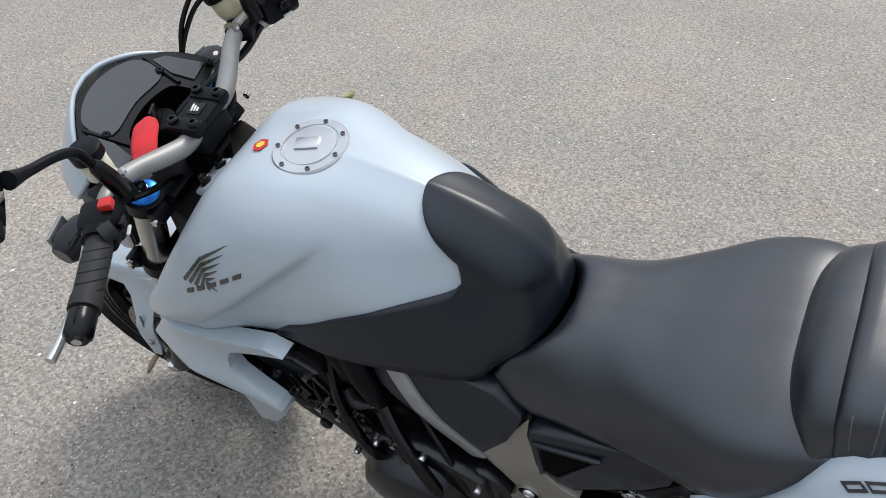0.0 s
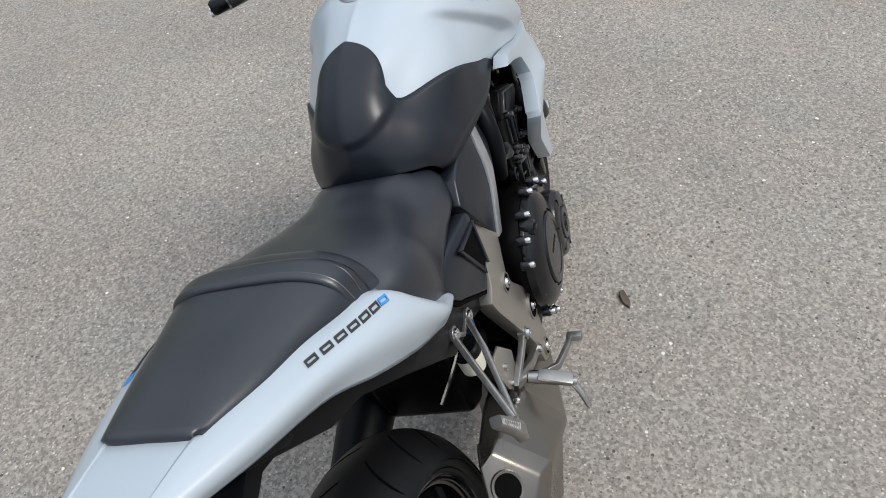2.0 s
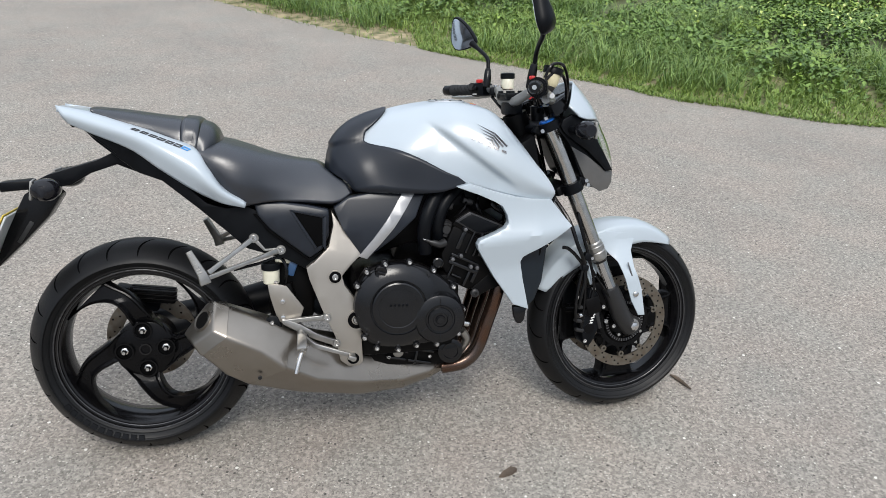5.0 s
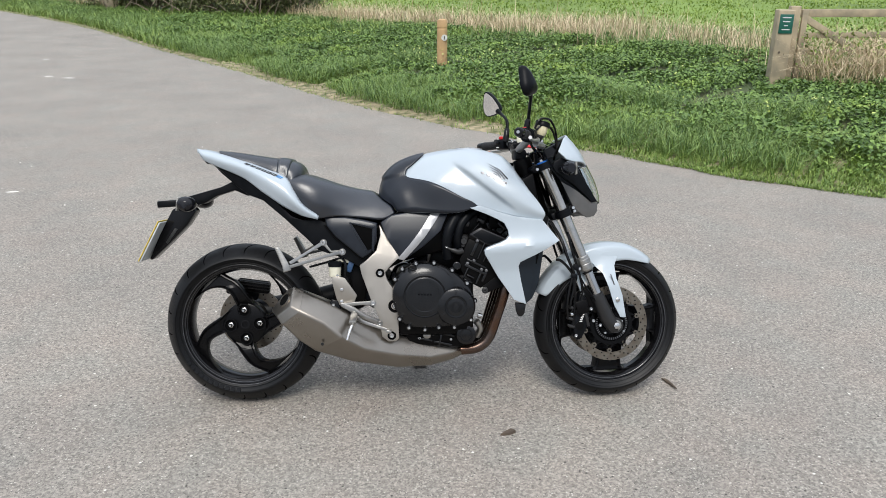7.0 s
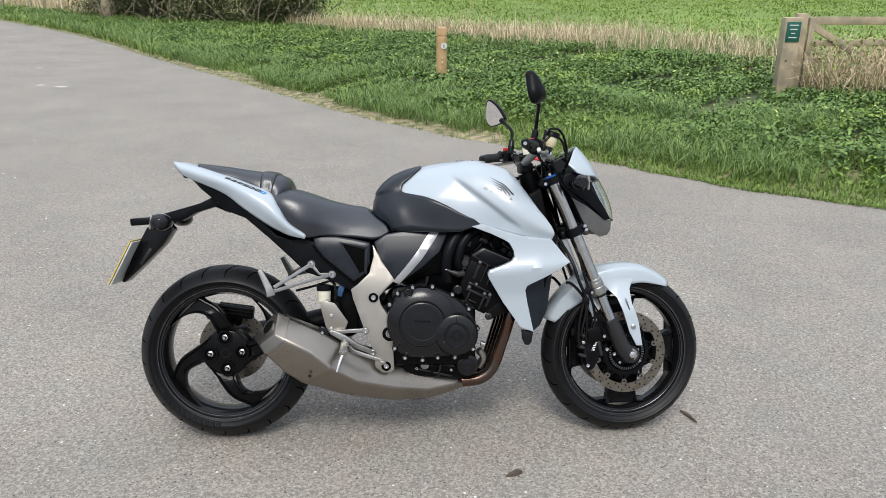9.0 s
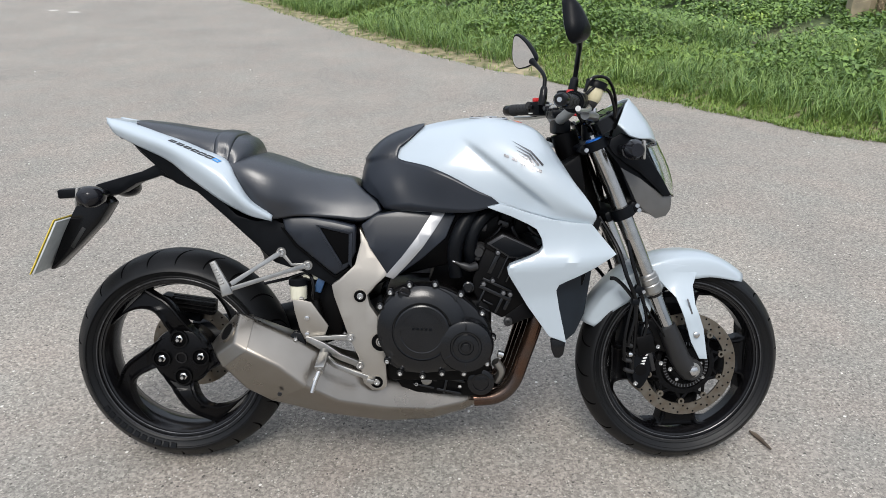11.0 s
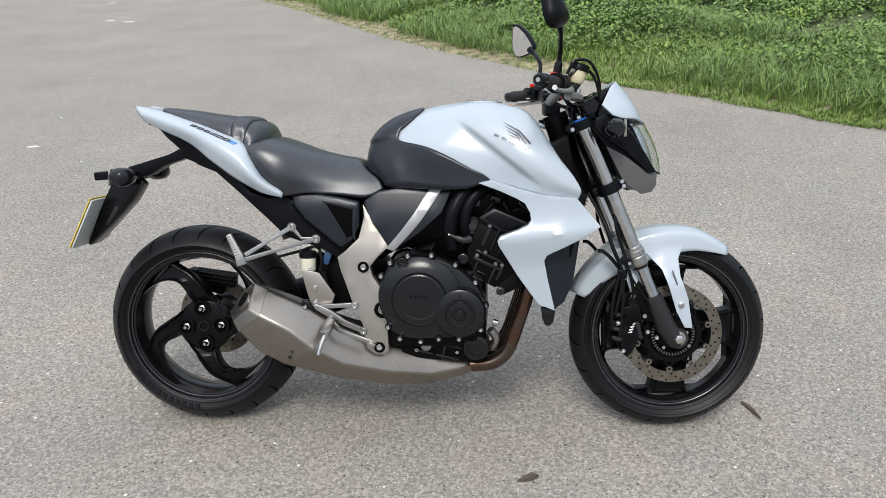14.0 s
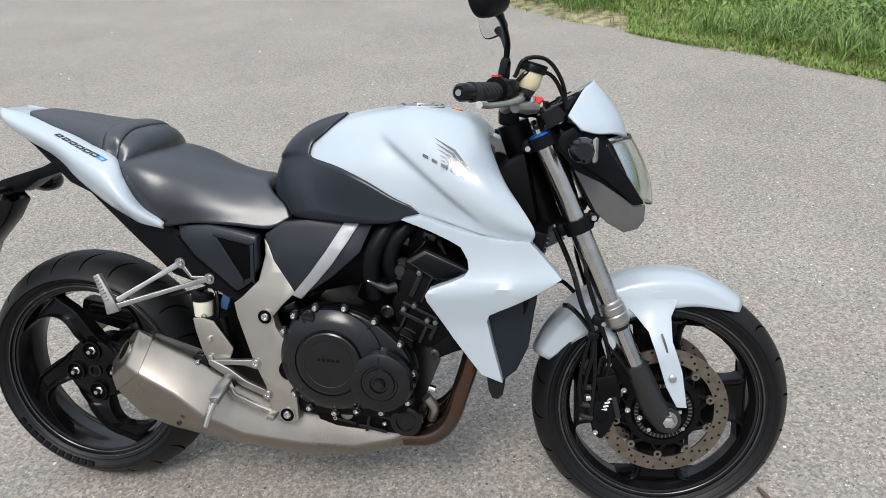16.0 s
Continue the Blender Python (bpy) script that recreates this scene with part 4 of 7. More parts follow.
def shrouds():
    out = [(0.870, 0.764), (0.905, 0.772), (0.977, 0.748), (1.038, 0.732), (1.096, 0.724), (1.138, 0.720), (1.205, 0.641), (1.149, 0.608), (1.078, 0.574), (1.056, 0.562), (1.050, 0.547), (1.060, 0.494), (1.082, 0.400), (1.036, 0.418), (0.975, 0.505), (0.924, 0.592), (0.921, 0.606), (0.928, 0.617), (0.977, 0.635), (1.003, 0.647), (1.013, 0.661), (1.010, 0.682), (0.996, 0.708), (0.972, 0.722), (0.931, 0.741)]
    for f in (lambda b: b, flipped):
        part("radiator_shroud", f(slab([(x, z + 0.004) for x, z in out], shroud_y, 0.030, 0.004, 0.015)), M_WHITE, bike, "pearl white angular radiator shroud", angle=34)
        inner = [(1.045, 0.56), (1.155, 0.612), (1.135, 0.473), (1.110, 0.420), (1.080, 0.398), (1.055, 0.44)]
        part("radiator_side", f(slab(inner, lambda x, z: 0.172 - 0.35 * max(0, x - 1.06), 0.02, 0.002, 0.03)), M_RAD, bike, "blue-black radiator side panel")
    # radiator core
    rad = bmesh.new()
    block((1.115, 0, 0.57), (0.035, 0.30, 0.34), (0, 14, 0), 0.005, rad)
    r = part("radiator", rad, M_BLOCK, bike)
    for k in range(30):
        z = -0.15 + 0.3 * k / 29
        part("radiator_fin", block((1.118 + 0.25 * z + 0.018, 0, 0.57 + z), (0.006, 0.28, 0.0025), (0, 14, 0), 0), M_INK, r)


shrouds()


def plate_y(x, z):
    """Half width of the frame at its pivot plates."""
    return 0.176 - 0.085 * max(0, z - 0.40) - 0.14 * max(0, z - 0.572) - 0.12 * max(0, 0.50 - x)


def frame_plates():
    out = [(0.531, 0.702), (0.534, 0.665), (0.519, 0.607), (0.477, 0.567), (0.456, 0.552), (0.463, 0.520), (0.498, 0.423), (0.527, 0.355), (0.539, 0.283), (0.562, 0.264), (0.590, 0.264), (0.602, 0.276), (0.600, 0.339), (0.612, 0.416), (0.586, 0.458), (0.558, 0.499), (0.552, 0.526), (0.576, 0.554), (0.606, 0.582), (0.570, 0.64)]
    for s, f in ((-1, flipped), (1, lambda b: b)):
        plate = part("pivot_plate", f(slab(out, lambda x, z: plate_y(x, z), 0.03, 0.006, 0.03)), M_FRAME, bike, "bronze-silver frame pivot plate", angle=30)
        for x, z, r in ((0.533, 0.524, 0.017), (0.588, 0.400, 0.026), (0.575, 0.287, 0.017)):
            y = plate_y(x, z)
            # black ring standing proud of the plate, painted shade of a sunk bolt
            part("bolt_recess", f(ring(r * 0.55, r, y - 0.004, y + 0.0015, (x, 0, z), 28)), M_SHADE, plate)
            part("bolt_collar", f(ring(r * 0.98, r * 1.14, y - 0.004, y + 0.0028, (x, 0, z), 28)), M_FRAME, plate)
            part("frame_bolt", f(lathe([(0.006, y - 0.007), (0.0105, y - 0.002), (0.0105, y + 0.003), (0.008, y + 0.006), (0.005, y + 0.006), (0.004, y + 0.001)], (x, 0, z), 16)), M_STEEL, plate)
    # side covers behind the engine, with the silver strip
    side = [(0.536, 0.713), (0.578, 0.740), (0.635, 0.750), (0.73, 0.749), (0.789, 0.742), (0.762, 0.680), (0.70, 0.625), (0.625, 0.572), (0.606, 0.580), (0.559, 0.655)]
    strip = [(0.730, 0.752), (0.762, 0.748), (0.735, 0.705), (0.700, 0.655), (0.665, 0.615), (0.622, 0.570), (0.600, 0.578), (0.645, 0.63), (0.684, 0.681)]
    panel = [(0.325, 0.735), (0.402, 0.735), (0.468, 0.724), (0.524, 0.711), (0.521, 0.640), (0.500, 0.600), (0.466, 0.578), (0.366, 0.661), (0.334, 0.702)]
    pocket = [(0.43, 0.708), (0.505, 0.690), (0.502, 0.615), (0.485, 0.608)]
    yfun = lambda x, z: 0.160 - 0.03 * abs(x - 0.68) - 0.30 * max(0, z - 0.668)
    for f in (lambda b: b, flipped):
        c = part("side_cover", f(slab(side, yfun, 0.03, 0.004, 0.04)), M_PAD, bike, "dark satin side cover")
        part("silver_strip", f(slab(strip, lambda x, z: yfun(x, z) + 0.005, 0.008, 0.001, 0.03)), M_STRIP, c, "bright silver strip")
        c = part("rear_side_cover", f(slab(panel, lambda x, z: 0.158 - 0.05 * max(0, 0.45 - x) - 0.25 * max(0, z - 0.70), 0.03, 0.006, 0.03)), M_PAD, bike, "black rear side cover with a vent", angle=60)
        # no hole is cut; a black plate gives the vent's inner shade
        part("vent_pocket", f(slab(pocket, 0.1595, 0.003, 0.001)), M_SHADE, c, "flat black plate for the shade in the vent opening")
        for out in ([(0.420, 0.716), (0.430, 0.709), (0.507, 0.691), (0.515, 0.697)], [(0.516, 0.697), (0.507, 0.690), (0.503, 0.612), (0.511, 0.600)], [(0.418, 0.716), (0.429, 0.709), (0.486, 0.612), (0.484, 0.600)]):
            part("vent_lip", f(slab(out, 0.163, 0.008, 0.0015)), M_PAD, c)
        part("cover_seam", f(slab([(0.322, 0.706), (0.334, 0.702), (0.366, 0.661), (0.466, 0.577), (0.500, 0.598), (0.504, 0.592), (0.466, 0.568), (0.360, 0.655)], lambda x, z: 0.153 - 0.05 * max(0, 0.45 - x), 0.01, 0.002)), M_SHADE, c)


frame_plates()


def loft(rings, bevel=0.0, ends=True):
    """A closed skin through rings of corners, with softened edges."""
    bm = bmesh.new()
    vs = [[bm.verts.new(q) for q in r] for r in rings]
    n = len(vs[0])
    for r, s in zip(vs, vs[1:]):
        for k in range(n):
            bm.faces.new((r[k], r[(k + 1) % n], s[(k + 1) % n], s[k]))
    bm.faces.new(vs[0])
    bm.faces.new(vs[-1])
    bmesh.ops.recalc_face_normals(bm, faces=bm.faces)
    if bevel:
        row = {v: i for i, r in enumerate(vs) for v in r}
        edges = [e for e in bm.edges if (row[e.verts[0]] != row[e.verts[1]] or (ends and row[e.verts[0]] == 0)) and e.calc_face_angle(0) > radians(20)]
        bmesh.ops.bevel(bm, geom=edges, offset=bevel, segments=3, profile=0.5, affect="EDGES", clamp_overlap=True)
    return bm


def bar(path, wide, thin, across=(0, 1, 0), bm=None, bevel=0.0015):
    """A flat cast arm along a path: wide in its own plane, thin along across; one width for each point."""
    pts = [Vector(q) for q in path]
    w = list(wide) if isinstance(wide, (list, tuple)) else [wide] * len(pts)
    n = Vector(across)
    rings = []
    for i, q in enumerate(pts):
        d = (pts[min(i + 1, len(pts) - 1)] - pts[max(i - 1, 0)]).normalized()
        s = d.cross(n).normalized()
        m = s.cross(d).normalized()
        rings.append([q + s * w[i] * a + m * thin * b for a, b in ((-1, -1), (1, -1), (1, 1), (-1, 1))])
    return joined(bm, loft(rings, bevel))


def engine():
    case = bmesh.new()
    block((0.735, 0, 0.40), (0.30, 0.34, 0.24), (0, 0, 0), 0.03, case)
    block((0.80, 0.06, 0.545), (0.16, 0.19, 0.09), (0, 22, 0), 0.012, case)
    block((0.74, 0, 0.28), (0.24, 0.26, 0.10), (0, 4, 0), 0.02, case)
    e = part("crankcase", case, M_BLOCK, bike, "black engine crankcase")
    blk = [(0.872, 0.664), (0.848, 0.610), (0.832, 0.572), (0.834, 0.535), (0.86, 0.490), (0.912, 0.462), (0.965, 0.482), (0.990, 0.545), (1.000, 0.628)]
    part("cylinder_block", slab(blk, 0.160, 0.32, 0.008), M_BLOCK, bike, "black cylinder block")
    head = part("cylinder_head", slab([(0.862, 0.655), (0.872, 0.672), (0.911, 0.697), (1.014, 0.650), (0.996, 0.620), (0.94, 0.612)], 0.164, 0.328, 0.006), M_BLOCK, bike, "black cylinder head")
    for s, f in ((-1, flipped), (1, lambda b: b)):
        # head cover: raised rim round a plain panel
        rim = [(0.869, 0.668), (0.911, 0.693), (1.008, 0.650), (0.992, 0.634), (0.955, 0.628), (0.928, 0.631)]
        part("head_cover_rim", f(slab(rim, 0.172, 0.012, 0.002)), M_EDGE, head, "satin black head cover rim")
        m = Vector((0.940, 0.655))
        inner = [tuple(m + (Vector(q) - m) * 0.84) for q in rim]
        part("head_cover_panel", f(slab(inner, 0.1745, 0.004, 0.001)), M_PLASTIC, head)

        def at(u, v):
            """Place on the block's side: u along the joint, v up the bores."""
            return 0.90 + 0.906 * u + 0.42 * v, 0.575 - 0.42 * u + 0.906 * v

        for u, v, lu, lv, out in ((0.000, 0.036, 0.006, 0.075, 0.010), (0.024, 0.036, 0.006, 0.075, 0.010), (0.012, 0.066, 0.030, 0.010, 0.008), (0.045, 0.030, 0.018, 0.050, 0.006), (-0.026, 0.030, 0.012, 0.060, 0.006), (0.006, -0.018, 0.085, 0.008, 0.012), (0.010, -0.040, 0.090, 0.010, 0.014), (-0.018, -0.070, 0.006, 0.050, 0.010), (0.034, -0.064, 0.008, 0.050, 0.012), (0.052, -0.052, 0.010, 0.040, 0.012), (0.004, -0.072, 0.030, 0.006, 0.010), (0.004, -0.092, 0.034, 0.006, 0.010)):
            x, z = at(u, v)
            part("block_rib", f(block((x, 0.160, z), (lu, out * 2, lv), (0, 24.9, 0), 0.0022)), M_ENGINE, e)
        for u, v in ((-0.010, -0.012), (0.030, -0.030), (0.048, -0.026), (-0.028, -0.030), (0.060, 0.004), (-0.030, 0.062), (0.056, 0.058)):
            x, z = at(u, v)
            part("block_boss", f(lathe([(0.009, 0.155), (0.009, 0.170), (0.0075, 0.172), (0.003, 0.172)], (x, 0, z), 16)), M_ENGINE, e)
            part("block_bolt", f(lathe([(0.003, 0.170), (0.0055, 0.171), (0.0055, 0.179), (0.003, 0.180)], (x, 0, z), 6)), M_INK, e)
        part("inspection_plug", f(lathe([(0.010, 0.15), (0.0155, 0.155), (0.0155, 0.166), (0.012, 0.168), (0.011, 0.163), (0.003, 0.163)], (0.822, 0, 0.548), 24)), M_ENGINE, e)
        # intake trunks, injectors and fittings
        part("intake_duct", f(tube([(0.86, 0.10, 0.752), (0.826, 0.130, 0.736), (0.797, 0.150, 0.690), (0.785, 0.152, 0.640), (0.790, 0.140, 0.575)], [0.020, 0.0205, 0.0205, 0.020, 0.019], 16, 6)), M_PLASTIC, bike, "black corrugated intake trunk")
        part("intake_duct", f(tube([(0.90, 0.10, 0.752), (0.868, 0.128, 0.738), (0.838, 0.142, 0.700), (0.826, 0.140, 0.650), (0.832, 0.120, 0.60)], [0.018, 0.0185, 0.018, 0.018, 0.018], 16, 6)), M_PLASTIC, bike)
        part("throttle_body", f(lathe([(0.016, 0.12), (0.026, 0.125), (0.026, 0.142), (0.022, 0.147), (0.021, 0.143), (0.014, 0.143), (0.012, 0.150), (0.004, 0.150)], (0.850, 0, 0.640), 24)), M_CAST, bike)
        part("spray_nozzle", f(tube([(0.785, 0.166, 0.618), (0.800, 0.167, 0.611), (0.806, 0.167, 0.609), (0.824, 0.165, 0.601), (0.842, 0.155, 0.604)], [0.0045, 0.0055, 0.009, 0.011, 0.013], 14)), M_CAST, bike)
        part("nozzle_tip", f(tube([(0.780, 0.166, 0.620), (0.787, 0.166, 0.617)], [0.0035, 0.004], 10)), M_STEEL, bike)
        part("bracket", f(bar([(0.995, 0.145, 0.492), (0.965, 0.150, 0.478), (0.928, 0.152, 0.456)], [0.026, 0.020, 0.015], 0.012)), M_BLOCK, bike, "black engine hanger bracket")
        part("bracket_bolt", f(lathe([(0.006, 0.160), (0.012, 0.162), (0.012, 0.172), (0.008, 0.175), (0.005, 0.175), (0.004, 0.170)], (0.928, 0, 0.455), 18)), M_CAST, e)
    # clutch cover
    out = smooth2([(0.590, 0.470), (0.605, 0.528), (0.645, 0.554), (0.698, 0.563), (0.762, 0.554), (0.825, 0.516), (0.875, 0.460), (0.888, 0.400), (0.865, 0.345), (0.815, 0.326), (0.690, 0.318), (0.632, 0.328), (0.600, 0.365)], 4)
    part("case_flange", flipped(slab(out, 0.188, 0.04, 0.003)), M_BLOCK, bike)
    m = Vector((0.735, 0.44))
    fl = part("clutch_cover_flange", flipped(slab([tuple(m + (Vector(q) - m) * 0.975) for q in out], 0.199, 0.014, 0.005)), M_ENGINE, bike, "black clutch cover flange", angle=50)
    c = part("clutch_cover", lathe([(0.122, -0.19), (0.119, -0.204), (0.108, -0.2135), (0.092, -0.2205), (0.079, -0.2235), (0.0775, -0.2195), (0.074, -0.2190), (0.0725, -0.2255), (0.069, -0.2275), (0.0565, -0.2280), (0.0550, -0.2265), (0.03, -0.2275), (0.005, -0.2275)], (0.700, 0, 0.442), 80), M_ENGINE, bike, "round black clutch cover", angle=24)
    for k in range(5):
        part("letter_bar", block((0.678 + 0.011 * k, -0.2277, 0.452 - 0.0004 * k), (0.007, 0.0014, 0.007), (0, 0, 0), 0.0003), M_PLASTIC, c)
    part("oil_filler_cap", lathe([(0.0165, -0.19), (0.0175, -0.211), (0.015, -0.216), (0.006, -0.214)], (0.655, 0, 0.542), 20), M_RIM, c)
    part("filler_grip", block((0.655, -0.216, 0.542), (0.024, 0.008, 0.007), (0, 20, 0), 0.002), M_RIM, c)
    part("level_mark", block((0.785, -0.203, 0.520), (0.018, 0.008, 0.005), (0, -50, 0), 0.001), M_ENGINE, c)
    part("level_mark", block((0.772, -0.203, 0.514), (0.005, 0.008, 0.015), (0, -50, 0), 0.001), M_ENGINE, c)
    g = part("pulse_cover", lathe([(0.075, -0.19), (0.0735, -0.216), (0.068, -0.2265), (0.060, -0.2300), (0.042, -0.2315), (0.040, -0.2290), (0.035, -0.2285), (0.0335, -0.2335), (0.021, -0.2345), (0.0195, -0.2300), (0.014, -0.2300), (0.012, -0.2350), (0.002, -0.2350)], (0.815, 0, 0.403), 64), M_ENGINE, bike, "round black timing cover", angle=24)
    part("cover_plug", lathe([(0.012, -0.233), (0.0105, -0.2385), (0.003, -0.2385)], (0.815, 0, 0.403), 6), M_ENGINE, g)
    for k in range(5):
        a = radians(30 + 60 * k)
        part("rib", block((0.815 + 0.054 * math.cos(a), -0.2305, 0.403 + 0.054 * math.sin(a)), (0.020, 0.003, 0.003), (0, -math.degrees(a), 0), 0.001), M_ENGINE, g)
    for x, z in ((0.590, 0.505), (0.617, 0.543), (0.668, 0.563), (0.735, 0.565), (0.802, 0.538), (0.858, 0.488), (0.886, 0.420), (0.872, 0.350), (0.810, 0.322), (0.752, 0.322), (0.700, 0.314), (0.640, 0.322), (0.606, 0.355), (0.596, 0.420)):
        part("bolt_boss", lathe([(0.010, -0.185), (0.010, -0.200), (0.0085, -0.202), (0.002, -0.202)], (x, 0, z), 16), M_ENGINE, fl)
        part("cover_bolt", lathe([(0.0035, -0.200), (0.0066, -0.201), (0.0066, -0.209), (0.005, -0.211), (0.003, -0.211), (0.0025, -0.206)], (x, 0, z), 12), M_STEEL, fl, "bright cover bolt")
    # generator cover on the stand side
    part("generator_cover", lathe([(0.098, 0.17), (0.096, 0.205), (0.085, 0.222), (0.05, 0.232), (0.005, 0.234)], (0.735, 0, 0.420), 56), M_ENGINE, bike, "round black generator cover", angle=40)
    out = [(0.60, 0.52), (0.70, 0.56), (0.80, 0.54), (0.86, 0.45), (0.84, 0.34), (0.70, 0.30), (0.60, 0.33)]
    lc = part("generator_flange", slab(out, 0.185, 0.04, 0.006), M_ENGINE, bike)
    for x, z in ((0.61, 0.51), (0.70, 0.55), (0.79, 0.53), (0.85, 0.45), (0.83, 0.35), (0.70, 0.31), (0.61, 0.34)):
        part("cover_bolt", bolt((x, 0.186, z), 0.006, 0.009, 1), M_STEEL, lc)
    # hoses, starter motor and gear linkage on the stand side
    st = part("starter_motor", tube([(0.905, 0.150, 0.520), (0.900, 0.152, 0.518), (0.800, 0.172, 0.500), (0.794, 0.173, 0.499)], [0.022, 0.027, 0.027, 0.020], 22), M_ENGINE, bike, "black starter motor", angle=30)
    for x, z in ((0.902, 0.548), (0.866, 0.540), (0.820, 0.532)):
        part("cover_bolt", lathe([(0.003, 0.158), (0.006, 0.160), (0.006, 0.168), (0.003, 0.169)], (x, 0.016, z), 10), M_STEEL, st)
    for pts, rr in (
        ([(0.88, 0.120, 0.690), (0.850, 0.170, 0.620), (0.815, 0.195, 0.560), (0.790, 0.198, 0.505), (0.785, 0.170, 0.455)], 0.009),
        ([(0.80, 0.135, 0.620), (0.745, 0.178, 0.575), (0.700, 0.200, 0.530), (0.672, 0.205, 0.470), (0.665, 0.180, 0.400)], 0.011),
        ([(0.83, 0.130, 0.600), (0.770, 0.172, 0.560), (0.735, 0.192, 0.520), (0.715, 0.196, 0.480)], 0.005),
        ([(0.72, 0.140, 0.600), (0.668, 0.170, 0.555), (0.640, 0.185, 0.500), (0.632, 0.180, 0.430)], 0.006),
        ([(0.94, 0.120, 0.650), (0.905, 0.165, 0.590), (0.880, 0.176, 0.545), (0.850, 0.180, 0.500)], 0.0045),
    ):
        part("hose", tube(pts, rr, 9, 6), M_GLOSS, bike)
    for x, y, z in ((0.836, 0.172, 0.556), (0.790, 0.186, 0.540), (0.752, 0.190, 0.548), (0.706, 0.186, 0.536), (0.668, 0.180, 0.520)):
        part("case_bolt", lathe([(0.003, -0.010), (0.0062, -0.008), (0.0062, 0.004), (0.003, 0.005)], (x, y, z), 10), M_STEEL, bike)
    rod = part("gear_linkage", tube([(0.618, 0.150, 0.505), (0.612, 0.172, 0.470), (0.602, 0.186, 0.400), (0.598, 0.192, 0.352)], [0.006, 0.0055, 0.0055, 0.007], 10, 3), M_ALLOY, bike, "silver gear linkage rod")
    part("linkage_arm", bar([(0.650, 0.148, 0.520), (0.632, 0.152, 0.512), (0.612, 0.154, 0.500)], [0.008, 0.007, 0.009], 0.005), M_ALLOY, rod)
    part("sprocket_cover", slab(smooth2([(0.560, 0.470), (0.590, 0.520), (0.640, 0.525), (0.668, 0.480), (0.660, 0.420), (0.610, 0.385), (0.568, 0.410)], 3), 0.172, 0.05, 0.006), M_ENGINE, bike, "black sprocket cover", angle=40)
    # oil filter and sump
    of = part("oil_filter", tube([(0.857, -0.168, 0.283), (0.857, -0.166, 0.283), (0.857, -0.05, 0.283)], [0.032, 0.0365, 0.0365], 32), M_RIM, bike, "black oil filter", angle=30)
    part("filter_ring", lathe([(0.026, -0.168), (0.026, -0.171), (0.022, -0.171), (0.022, -0.168)], (0.857, 0, 0.283), 28, closed=True), M_RIM, of)
    sump = part("sump", slab([(0.62, 0.32), (0.640, 0.275), (0.665, 0.262), (0.758, 0.238), (0.835, 0.240), (0.87, 0.27), (0.88, 0.33)], 0.128, 0.256, 0.010), M_BLOCK, bike, "black engine sump")
    for x, z, lx, lz in ((0.672, 0.288, 0.05, 0.008), (0.700, 0.262, 0.06, 0.007), (0.760, 0.262, 0.008, 0.05), (0.785, 0.280, 0.06, 0.008), (0.770, 0.246, 0.07, 0.008), (0.735, 0.295, 0.010, 0.04)):
        part("sump_rib", block((x, -0.132, z), (lx, 0.016, lz), (0, 12, 0), 0.002), M_ENGINE, sump)
    for x, z in ((0.690, 0.292), (0.680, 0.268), (0.748, 0.302), (0.80, 0.262)):
        part("sump_bolt", bolt((x, -0.134, z), 0.0058, 0.009), M_STEEL, sump)
    part("sight_glass", lathe([(0.013, -0.124), (0.015, -0.138), (0.012, -0.140), (0.002, -0.139)], (0.708, 0, 0.279), 20), M_ALLOY, sump)
    # water pump pipe and clamps beside the headers
    part("water_pipe", tube([(0.898, -0.128, 0.330), (0.915, -0.118, 0.300), (0.905, -0.10, 0.262)], [0.013, 0.012, 0.011], 14, 4), M_ALLOY, bike)
    part("pipe_clamp", tube([(0.905, -0.125, 0.352), (0.920, -0.125, 0.348)], [0.010, 0.009], 12), M_STEEL, bike)
    part("drain_boot", slab([(1.044, 0.405), (1.086, 0.400), (1.080, 0.362), (1.070, 0.350), (1.056, 0.352), (1.048, 0.372)], -0.162, 0.02, 0.004), M_RIM, bike, "black rubber drain boot")
    # wiring and hoses under the tank
    rnd = random.Random(4)
    for k in range(8):
        s = -1 if k % 2 else 1
        x, z = 0.885 + 0.022 * k, 0.735
        part("hose", tube([(x, 0.10 * s, z), (x + rnd.uniform(-0.02, 0.02), 0.14 * s, z - 0.03), (x + rnd.uniform(-0.04, 0.04), 0.135 * s, z - 0.07), (x - 0.02, 0.11 * s, z - 0.11)], rnd.choice((0.004, 0.006, 0.007)), 8, 5), M_GLOSS, bike)
    part("plug_cap", block((0.915, -0.12, 0.715), (0.03, 0.03, 0.016), (0, 20, 0), 0.004), M_CAST, bike)
    part("plug_cap", block((0.862, -0.13, 0.705), (0.018, 0.02, 0.02), (0, 10, 0), 0.004), M_CAST, bike)
    part("main_frame", slab([(0.60, 0.745), (0.90, 0.745), (1.06, 0.86), (1.12, 0.90), (1.15, 0.74), (1.04, 0.70), (0.90, 0.66), (0.78, 0.60), (0.62, 0.56), (0.50, 0.50), (0.48, 0.60), (0.52, 0.70)], 0.10, 0.20, 0.01), M_BLOCK, bike, "black backbone frame")
    part("airbox", block((0.93, 0, 0.83), (0.22, 0.16, 0.16), (0, 0, 0), 0.02), M_BLOCK, bike)


# dark grey, lighter than the head cover panel inside it
M_EDGE = surface("dark_grey_edge", (0.035, 0.035, 0.037), 0.3, 0.4, vary=0.15, scale=30)
engine()


